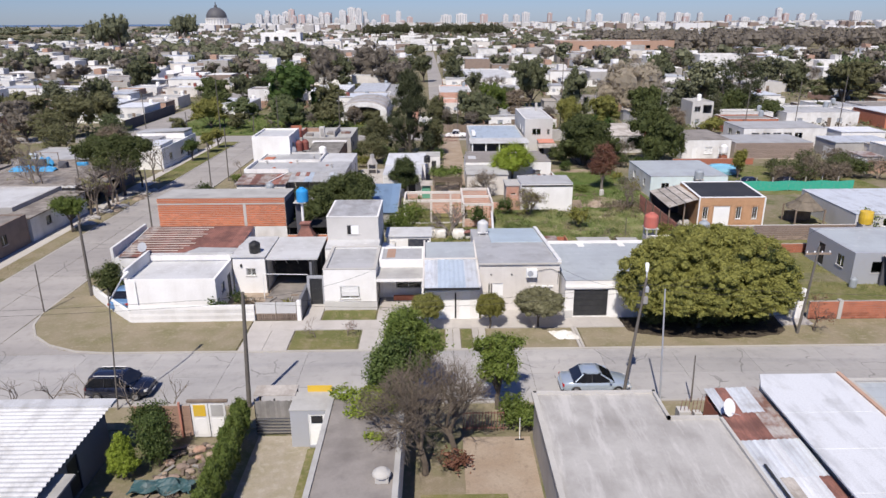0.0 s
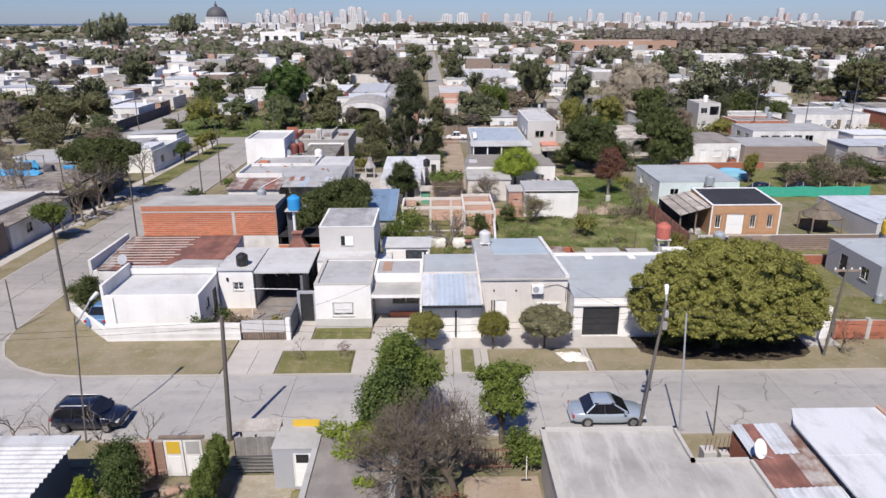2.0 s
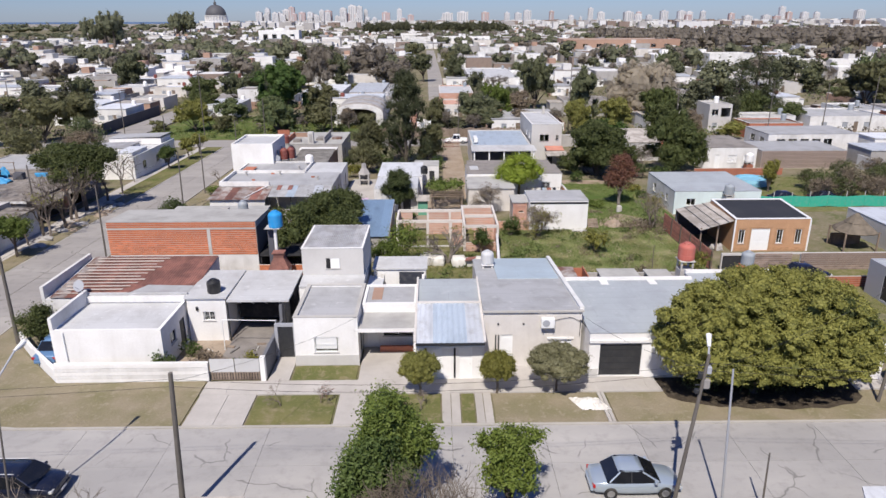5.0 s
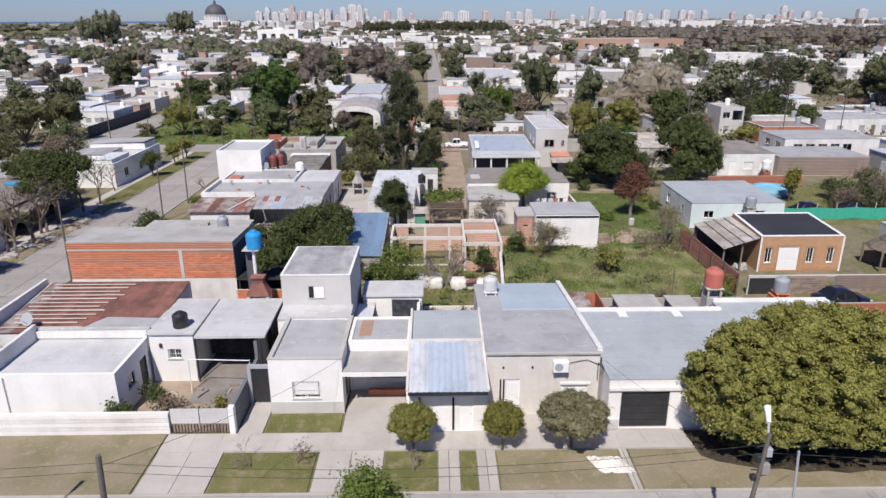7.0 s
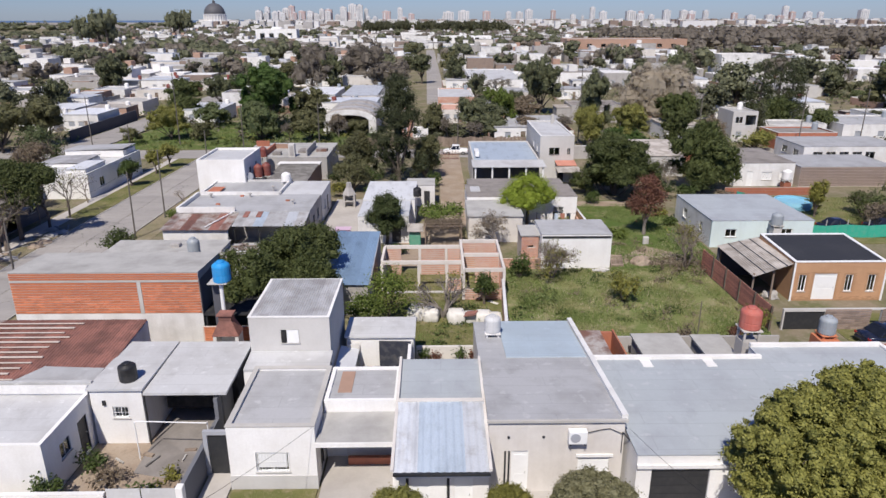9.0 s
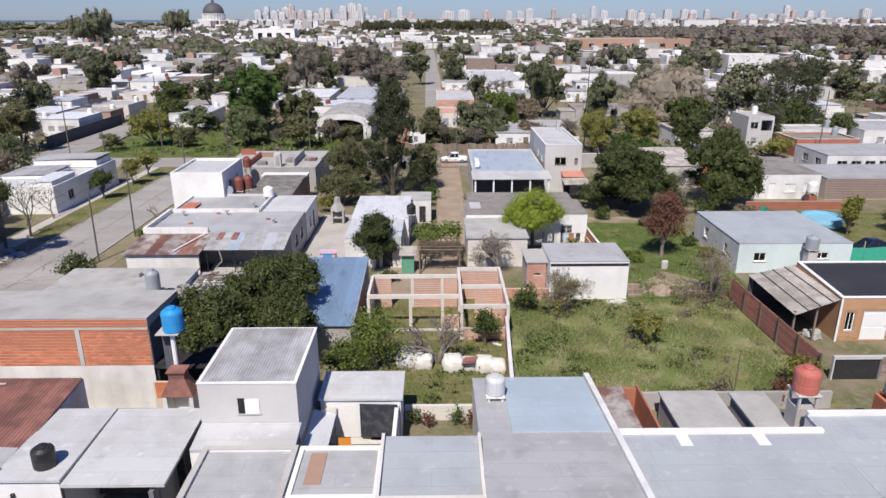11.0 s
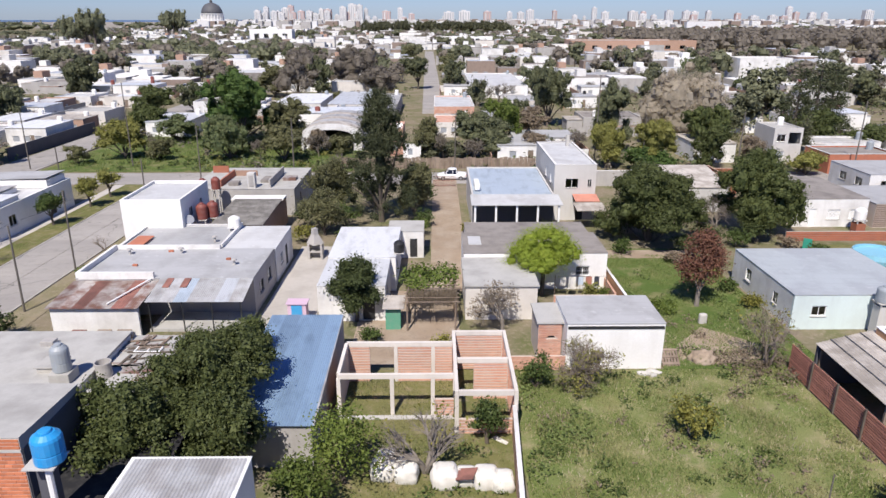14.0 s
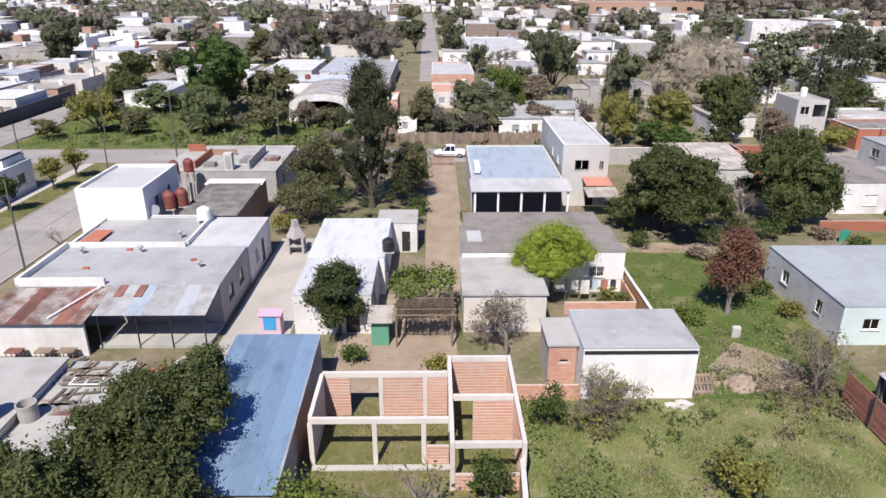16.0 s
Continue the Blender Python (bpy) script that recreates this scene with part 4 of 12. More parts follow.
def kerb_run(pts, w=0.16, label="pale concrete kerb"):
    bm = bmesh.new()
    for (ax, ay), (bx, by) in zip(pts, pts[1:]):
        d = Vector((bx - ax, by - ay)).normalized()
        n = Vector((-d.y, d.x)) * w
        prism(bm, [(ax, ay), (bx, by), (bx + n.x, by + n.y), (ax + n.x, ay + n.y)], -0.2, 0.06, lambda a, b: gz(b))
    return tagged(part("kerb", bm, KERB, None), label, "kerb", kind="structure")


kerb_run(corner[::-1])
kerb_run([(-15.0, 37.2), (120, 37.2)])
kerb_run([(120, 30.5), (-120, 30.5)])
kerb_run([(-32.15, 60), (-32.15, 128)])
kerb_run([(-39.45, 128), (-39.45, 44), (-40.5, 40), (-43, 37.6), (-120, 37.4)])
patch("verge", [(-15.1, 37.36), (-15.1, 40.6), (-22, 40.75), (-25.0, 40.9), (-28.4, 43.2), (-31.4, 47.2), (-31.98, 47.2), (-31.95, 44.0), (-31.45, 42.0), (-30.25, 40.1), (-28.5, 38.65), (-26.25, 37.66), (-24, 37.36)][::-1], VERGE, "dry mown grass on the corner", 0.04, category="grass")
patch("pavement", [(-15.1, 40.6), (-15.1, 42.25), (-24.3, 42.15), (-30.1, 47.6), (-31.4, 47.2), (-28.4, 43.2), (-25.0, 40.9), (-22, 40.75)][::-1], VERGE, "worn dusty path round the corner wall", 0.05, category="pavement")
patch("verge", rect(-31.95, -29.5, 47.4, 128), VERGE, "strip of grass along the side street", 0.02, category="grass")
patch("verge", [(-41.6, 44), (-39.6, 44), (-39.55, 92), (-41.6, 92)], VERGE, "dusty littered verge across the side street", 0.03, category="grass")
patch("lawn", [(-42.6, 92.02), (-39.55, 92.02), (-39.55, 128), (-42.6, 128)], LAWN, "mown green verge along the side street", 0.03, category="grass")
patch("pavement", [(-43.1, 44), (-41.6, 44), (-41.6, 91.9), (-42.6, 92), (-42.6, 128), (-43.9, 128), (-43.9, 92)], PAVE, "concrete pavement across the side street", 0.04, category="pavement")
# the front verge and pavement, bay by bay
pave = tagged(new("pavement"), "concrete pavement with drives and grassed bays", "pavement", kind="structure")
for x0, x1 in ((-14.95, -11.6), (-6.6, -3.3), (-0.5, 0.55), (1.45, 2.4), (8.8, 9.2)):
    part("paving_slab", boxes((x0, (x0 + x1) / 2 - 0.015, 37.4, 40.58, -0.1, 0.05)), PAVE, pave)
    part("paving_slab", boxes(((x0 + x1) / 2 + 0.015, x1, 37.4, 40.58, -0.1, 0.052)), PAVE, pave)
part("bed", boxes((-15.0, 26.9, 40.602, 42.198, -0.12, 0.045)), PAVE, pave)
px = -15.0
while px < 27:
    part("paving_slab", boxes((px + 0.012, px + 1.488, 40.6, 42.2, -0.1, 0.06)), PAVE, pave)
    px += 1.5
for x0, x1, y0, y1 in ((-5.7, -2.2, 42.22, 47.0), (-11.3, -10.0, 42.22, 46.0), (2.3, 8.6, 42.22, 43.8), (9.2, 12.1, 42.22, 42.5), (-2.0, 2.2, 42.22, 42.3)):
    part("paving_slab", boxes((x0, x1, y0, y1, -0.1, 0.055)), PAVE, pave)
for x0, x1 in ((-11.45, -6.75), (-3.2, -0.6), (0.65, 1.35)):
    patch("lawn", rect(x0, x1, 37.4, 40.5), LAWN, "small grassed bay in the pavement", 0.04, category="grass")
patch("verge", rect(2.5, 8.7, 37.4, 40.5), VERGE, "worn grass bay with bare earth", 0.04, category="grass")
patch("verge", rect(9.3, 60, 37.4, 40.5), VERGE, "worn dusty verge under the trees", 0.035, category="grass")
patch("lawn", rect(-9.85, -5.85, 42.22, 44.1), LAWN, "small lawn under the front window", 0.05, category="grass")
patch("verge", rect(26.8, 60, 40.5, 41.5), VERGE, "grass in front of the low brick wall", 0.05, category="grass")
patch("verge", rect(-60, 60, 28.0, 30.3), VERGE, "dusty near verge of the street", 0.02, category="grass")
# yards
patch("yard", rect(-18.0, -11.5, 42.5, 52), DIRT, "bare yard of the corner house", 0.03, category="ground")
patch("lot", rect(5.3, 23.6, 58.2, 74.2), LOT, "overgrown vacant lot", 0.02, category="grass")
patch("lot", rect(-60, -12, 137, 172), GREENLOT, "overgrown waste plot beyond the cross street", 0.03, category="grass")
patch("bare_earth", [(17.2, 75.6), (19.5, 74.9), (22.6, 75.6), (23.6, 77.6), (22.0, 79.2), (20.4, 80.6), (19.0, 79.0), (17.6, 77.6)], DIRT, "bare trodden earth beside the heap", 0.035, category="ground")
patch("bare_earth", [(17, 96.2), (26, 96.0), (26.2, 98.4), (16.8, 98.6)], DIRT, "bare bank of earth under the trees", 0.04, category="ground")
patch("lot", rect(15.7, 26.5, 74.3, 99), GREENLOT, "rough grass behind the lot", 0.02, category="grass")
patch("lawn", rect(-5.0, 5.1, 57.5, 67.0), LAWN, "back garden grass", 0.02, category="grass")
patch("lawn", rect(-4.6, 5.0, 67.1, 74.3), LAWN, "grass inside the unfinished walls", 0.015, category="grass")
patch("lawn", rect(28.5, 60, 43, 64), LAWN, "green side garden", 0.02, category="grass")
patch("lane", rect(0.4, 3.8, 88, 131), DIRT, "long earth driveway", 0.02, category="ground")
patch("yard", rect(-5.0, 2.6, 75, 88), DIRT, "swept earth yard", 0.02, category="ground")
patch("yard", rect(-12.6, -8.3, 77, 100), PAVE, "concrete side yard", 0.03, category="ground")
patch("yard", rect(0.2, 3.9, 18, 26.9), DIRT, "bare earth yard beside the slab-roofed house", 0.02, category="ground")
patch("lawn", rect(-2.0, 2.2, 14, 22.2), LAWN, "patch of grass in the near yard", 0.03, category="grass")
patch("yard", rect(-11.0, -8.0, 15, 27.2), DIRT_PALE, "concrete path in the near garden", 0.03, category="ground")
patch("lawn", rect(-8.1, -6.9, 15, 26.0), LAWN, "strip of grass beside the path", 0.035, category="grass")
patch("yard", rect(38.5, 60, 81, 100), LAWN, "green back garden", 0.02, category="grass")
# the river and its flats
tagged(raw("water", [(-4400, 3100, -1.3), (-700, 3100, -1.3), (-900, 4880, -1.3), (-4400, 4880, -1.3)], [(0, 1, 2, 3)], WATER, None), "wide grey river on the horizon", "river", kind="structure")
tagged(raw("river_flats", [(-4400, 1500, -1.4), (-560, 1500, -1.4), (-900, 3090, -1.4), (-4400, 3090, -1.4)], [(0, 1, 2, 3)], PLAIN, None), "pale flats along the river", "ground", kind="structure")


# ---- the corner house ----
def corner_house():
    ob = house(-25.0, -18.1, 43.6, 48.3, 2.95, WHITE, MEMBRANE_PALE, "white lime-washed corner house with a grey flat roof", par=0.12, base=0.0,
               holes={"E": [("dark_win", 44.9, 45.8, 1.2, 2.0), ("dark_door", 46.6, 47.5, 0.1, 2.1)]}, cop=None)
    part("parapet", boxes((-25.0, -24.78, 43.6, 48.3, 2.95, 3.75)), WHITE_OLD, ob)
    part("parapet", boxes((-24.77, -18.1, 48.0, 48.2, 2.95, 3.35)), WHITE_OLD, ob)
    part("downpipe", tube(bmesh.new(), (-24.2, 43.53, 0.1), (-24.2, 43.53, 2.8), 0.05), PAINT_WHITE, ob)
    b = house(-27.9, -18.0, 48.5, 55.6, 3.05, WHITE_OLD, MEMBRANE, "white house under rusted corrugated roofing", base=0.0, par=0.4,
              slope=(3.0, 3.5), holes={"S": [("win", -27.2, -26.2, 1.0, 2.0)]})
    tin_roof(b, (-27.6, 48.4, 3.12), (-18.0, 48.4, 3.12), (-18.0, 55.5, 3.62), (-27.6, 55.5, 3.62), RUST, 9, 0.18, 0.03, others=((0, RUST_PALE),))
    for k in range(12):
        y = 48.9 + 0.54 * k
        z = 3.2 + 0.0704 * (y - 48.4)
        part("batten", boxes((-27.4 + (k * 5 % 3) * 0.25, -21.3 - (k * 7 % 4) * 0.22 - 0.1 * (11 - k), y, y + (0.1, 0.16, 0.12)[k % 3], z, z + 0.035)), MORTAR_PALE, b)
    part("repair_sheet", prism(bmesh.new(), [(-22.6, 48.5), (-18.1, 48.5), (-18.1, 50.0), (-21.4, 50.2)], 3.19, 3.215, lambda u, w: 0.0704 * (w - 48.4)), MEMBRANE, b)
    part("parapet", boxes((-28.15, -27.92, 48.5, 55.5, 2.2, 3.9)), WHITE_OLD, b)
    part("flashing", boxes((-25.4, -18.0, 48.32, 48.5, 3.05, 3.45)), MEMBRANE_PALE, b)
    d = thing("satellite_dish", -25.6, 49.0, "grey satellite dish on the roof edge", "dish", 3.3)
    part("mast", tube(bmesh.new(), (-25.6, 49.0, 3.3), (-25.6, 49.0, 3.75), 0.03), PAINT_GREY, d)
    bm = bmesh.new()
    tube(bm, (-25.6, 48.93, 3.8), (-25.62, 48.82, 3.85), 0.18, 0.42, 20)
    part("reflector", bm, PAINT_GREY, d)
    part("arm", tube(bmesh.new(), (-25.6, 48.85, 3.5), (-25.64, 48.4, 3.95), 0.015), PAINT_GREY, d)
    # wing with the black tank, and the covered yard
    w = house(-17.95, -15.3, 47.9, 53.0, 3.2, WHITE, MEMBRANE_PALE, "white wing with a barred window", base=0.0, par=0.0, holes={"S": [("grille", -16.9, -16.1, 1.55, 2.25)]})
    part("lamp", boxes((-17.35, -17.2, 47.8, 47.9, 2.35, 2.6)), PAINT_DARK, w)
    c = thing("carport", -13.2, 50.5, "covered yard with a pale membrane roof and black shade cloth", "carport", 0.0)
    part("roof", prism(bmesh.new(), rect(-15.15, -10.9, 47.7, 53.2), 2.98, 3.12, lambda a, b: 0.02 * (b - 47)), MEMBRANE_PALE, c)
    part("back_wall", boxes((-15.2, -10.95, 53.0, 53.2, -0.1, 2.95)), GREYWALL, c)
    part("shade_cloth", boxes((-15.1, -11.1, 50.2, 50.24, 0.7, 2.9)), TARP_BLACK, c)
    for x in (-15.15, -11.2):
        part("post", tube(bmesh.new(), (x, 47.8, 0), (x, 47.8, 2.98), 0.05), PAINT_DARK, c)
    for k in range(4):
        x = -14.6 + 0.95 * k
        part("bracket", tube(bmesh.new(), (x, 48.0, 2.9), (x - 0.3, 50.0, 1.9), 0.03), PAINT_GREY, c)
    p = thing("pipe_frame", -13.3, 46.3, "thin white pipe frame over the yard", "frame", 0.0)
    part("rail", tube(bmesh.new(), (-15.2, 46.6, 2.2), (-11.6, 46.4, 2.2), 0.03), PAINT_WHITE, p)
    for x in (-15.2, -11.6):
        part("post", tube(bmesh.new(), (x, 46.5, 0), (x, 46.5, 2.2), 0.03), PAINT_WHITE, p)
    water_tank(-16.25, 48.75, 3.33, 0.46, 1.0, PLASTIC_BLACK, "black plastic water tank on the white wing")
    rng = random.Random(6)
    for k in range(14):
        x, y = -16.6 + rng.uniform(0, 4.6), 43.2 + rng.uniform(0, 4.0)
        q = thing("yard_rubble", x, y, "broken slab or board lying in the yard", "rubble", 0.03, "yard rubble")
        a, l, wd = rng.uniform(0, 3.1), rng.uniform(0.3, 1.1), rng.uniform(0.08, 0.3)
        d, n = Vector((math.cos(a), math.sin(a))) * l / 2, Vector((-math.sin(a), math.cos(a))) * wd
        part("slab", prism(bmesh.new(), [(x - d.x, y - d.y), (x + d.x, y + d.y), (x + d.x + n.x, y + d.y + n.y), (x - d.x + n.x * 0.7, y - d.y + n.y)], 0.03, 0.08 + 0.08 * rng.random()), (CONCRETE, WOOD_GREY, DIRT, WOOD)[k % 4], q)
    yc = thing("concrete_pad", -13.2, 47.0, "worn concrete pad in front of the carport", "pad", 0.03)
    part("pad", prism(bmesh.new(), [(-15.1, 45.4), (-11.7, 44.6), (-11.7, 52.8), (-15.1, 52.8)], -0.05, 0.045), SLAB_DARK, yc)
    # street wall and gate
    wl = thing("garden_wall", -22.0, 42.4, "white painted garden wall along the pavement", "wall", 0.0)
    pts = [(-29.9, 47.9), (-27.5, 45.3), (-24.4, 42.25), (-14.95, 42.3)]
    for (ax, ay), (bx, by), h in zip(pts, pts[1:], (0.75, 0.85, 1.25)):
        d = Vector((bx - ax, by - ay)).normalized()
        n = Vector((-d.y, d.x)) * 0.2
        poly = [(ax, ay), (bx, by), (bx + n.x, by + n.y), (ax + n.x, ay + n.y)]
        part("wall", prism(bmesh.new(), poly, -0.15, h), WHITE_OLD if h > 1 else WHITE, wl)
        if h > 1:
            for k in range(5):
                part("plank", prism(bmesh.new(), [(ax, ay - 0.03), (bx, by - 0.03), (bx, by - 0.004), (ax, ay - 0.004)], 0.02 + 0.245 * k, 0.245 * (k + 1)), WHITE_OLD if k % 2 else WHITE, wl)
        part("coping", prism(bmesh.new(), [(p[0] + (0.03 if i in (1, 2) else -0.0), p[1]) for i, p in enumerate(poly)], h + 0.002, h + 0.05), WHITE, wl)
    g = thing("yard_gate", -13.35, 42.4, "brown slatted gate topped with pale sheeting", "gate", 0.0)
    for k in range(18):
        x = -14.8 + 0.17 * k
        part("slat", boxes((x, x + 0.12, 42.36, 42.4, 0.05, 0.6)), WOOD, g)
    for z in (0.12, 0.35, 0.56):
        part("rail", boxes((-14.85, -11.8, 42.4, 42.45, z, z + 0.05)), PAINT_DARK, g)
    for x0 in (-14.85, -13.3):
        part("sheet", prism(bmesh.new(), rect(x0, x0 + 1.5, 42.38, 42.41), 0.55, 1.5), MEMBRANE_PALE, g)
    for x in (-14.87, -13.32, -11.82):
        part("post", boxes((x, x + 0.07, 42.42, 42.49, 0, 1.55)), PAINT_DARK, g)
    s = thing("side_wall", -11.4, 45.2, "slate-grey boundary wall beside the passage", "wall", 0.0)
    part("pillar", soft_box(-11.72, -11.4, 42.2, 42.55, 0, 1.65, 0.02, 1), WHITE, s)
    part("wall", prism(bmesh.new(), rect(-11.62, -11.42, 42.57, 47.7), -0.1, 1.62, None), GREYWALL, s)
    part("wall", boxes((-11.62, -11.42, 47.72, 53.0, -0.1, 2.75)), GREYWALL, s)
    q = thing("passage_door", -10.7, 45.3, "grey door frame with a dark gate in the passage", "door", 0.0)
    part("frame", boxes((-11.4, -11.2, 45.2, 45.4, 0, 2.3), (-10.2, -10.0, 45.2, 45.4, 0, 2.3), (-11.4, -10.0, 45.2, 45.4, 2.302, 2.5)), PAINT_GREY, q)
    part("gate", boxes((-11.18, -10.22, 45.3, 45.34, 0.05, 2.28)), PAINT_DARK, q)


def tower_house():
    ob = house(-9.9, -5.82, 44.2, 49.8, 3.42, WHITE, MEMBRANE, "white single-storey house with a barred front window", base=0.0, par=0.1, cop=CONCRETE,
               holes={"S": [("grille", -8.65, -7.1, 0.95, 2.05)], "E": [("dark_door", 45.3, 46.2, 0.1, 2.1)]})
    part("plinth", boxes((-9.93, -5.8, 44.165, 44.2, -0.1, 0.75)), PALE, ob)
    part("shutter_box", boxes((-8.55, -7.2, 44.22, 44.3, 1.2, 2.0)), PAINT_WHITE, ob)
    e = house(-5.75, -2.1, 46.6, 50.0, 3.3, WHITE, MEMBRANE, "white wing with a deep flat-roofed porch", base=0.0, par=0.1,
              holes={"S": [("dark_win", -4.4, -2.4, 0.9, 2.1), ("door", -5.5, -4.75, 0.1, 2.1)]})
    part("porch_roof", boxes((-5.78, -2.12, 44.0, 46.58, 2.5, 2.66)), SLAB, e)
    part("fascia", boxes((-5.78, -2.12, 43.93, 43.99, 2.46, 2.7)), WHITE, e)
    part("porch_wall", boxes((-2.28, -2.12, 44.1, 46.55, 0, 2.48)), WHITE, e)
    part("low_wall", boxes((-4.6, -2.3, 45.9, 46.1, 0, 0.45)), BRICK_OLD, e)
    part("hatch", boxes((-5.2, -4.5, 47.5, 49.6, 3.2, 3.23)), BRICK_PALE, e)
    t = house(-10.6, -6.12, 51.6, 57.3, 5.5, PALE, MEMBRANE, "pale grey two-storey block with a sheet roof", base=0.0, par=0.14, t=0.1, cop=WHITE, name="tower_house",
              holes={"S": [("shutter", -8.85, -7.85, 3.95, 4.75)]})
    tin_roof(t, (-10.48, 51.72, 5.53), (-6.24, 51.72, 5.53), (-6.24, 57.18, 5.56), (-10.48, 57.18, 5.56), TIN_OLD, 5, 0.13, 0.022)
    # Black sheet stands in for the unlit room behind the open casement.
    part("casement_gap", boxes((-8.84, -8.54, 51.575, 51.59, 3.96, 4.74)), TARP_BLACK, t)
    part("casement", boxes((-8.52, -7.86, 51.56, 51.59, 3.96, 4.74)), PAINT_WHITE, t)
    part("ledge", prism(bmesh.new(), rect(-10.6, -6.0, 49.85, 51.58), 3.1, 3.25, lambda a, b: 0.12 * (b - 49.85)), MEMBRANE_PALE, t)
    part("ledge_wall", boxes((-10.6, -6.0, 49.85, 50.0, -0.1, 3.08)), WHITE, t)
    a = house(-5.7, -1.6, 54.9, 57.5, 2.6, WHITE, MEMBRANE_PALE, "white lean-to room behind the patio", base=0.0, par=0.0, holes={"S": [("open", -3.2, -1.9, 0.1, 2.2)]})
    part("curtain", prism(bmesh.new(), [(-3.7, 54.7), (-1.75, 54.6), (-1.75, 54.65), (-3.7, 54.75)], 0.5, 2.45), TARP_NAVY, a)
    part("white_sheet", prism(bmesh.new(), [(-5.6, 54.5), (-4.9, 54.7), (-4.9, 54.74), (-5.6, 54.54)], 0.9, 2.3), TARP_WHITE, a)
    y = thing("patio_wall", -1.75, 52.5, "white plastered patio wall", "wall", 0.0)
    part("wall", boxes((-1.9, -1.7, 50.2, 54.88, -0.1, 2.3)), WHITE, y)
    c = thing("cloth", -4.3, 53.0, "orange cloth hung on a line", "cloth", 0.0)
    part("cloth", prism(bmesh.new(), [(-4.6, 53.0), (-4.0, 53.1), (-4.0, 53.13), (-4.6, 53.03)], 0.7, 1.6), ORANGE, c)
    part("line", tube(bmesh.new(), (-5.9, 53.0, 1.62), (-1.9, 53.1, 1.62), 0.008, None, 4), CABLE, c)
    s = thing("awning", -5.2, 52.7, "white slanting sheet awning", "awning", 0.0)
    part("sheet", prism(bmesh.new(), rect(-6.0, -4.9, 51.4, 54.6), 2.2, 2.24, lambda a, b: -0.25 * (a + 6)), TIN_WHITE, s)
    for q in ((-4.95, 51.45), (-4.95, 54.5)):
        part("post", tube(bmesh.new(), (*q, 0), (*q, 1.95), 0.03), PAINT_GREY, s)


def metal_house():
    ob = house(-2.02, 2.1, 42.25, 50.2, 3.35, WHITE, MEMBRANE_BLUE, "narrow white house with a pale sheet-metal front roof", base=0.0, par=0.06,
               holes={"S": [("door", -1.3, -0.5, 0.08, 2.3), ("door", 0.6, 1.4, 0.08, 2.3)]}, slope=(2.75, 3.55))
    tin_roof(ob, (-2.06, 41.5, 2.9), (2.1, 41.5, 2.9), (2.1, 46.2, 3.45), (-2.06, 46.2, 3.45), TIN, 4, 0.34, 0.03, others=((1, TIN_BLUE), (2, TIN_BLUE)))
    part("ridge", boxes((-2.08, 2.12, 46.15, 46.4, 3.47, 3.53)), CREAM, ob)
    part("gutter", boxes((-2.06, 2.1, 41.38, 41.5, 2.78, 2.9)), PAINT_DARK, ob)
    for x in (-2.1, 2.12):
        part("verge_strip", prism(bmesh.new(), rect(x - 0.07, x + 0.07, 41.5, 50.2), 2.93, 3.05, lambda a, b: 0.085 * (b - 41.5)), CREAM, ob)
    for x in (-1.55, 0.25):
        part("glass_strip", boxes((x, x + 0.12, 42.2, 42.24, 0.15, 2.2)), TARP_BLACK, ob)
    part("soffit", boxes((-2.0, 2.08, 41.52, 42.24, 2.6, 2.68)), WHITE, ob)


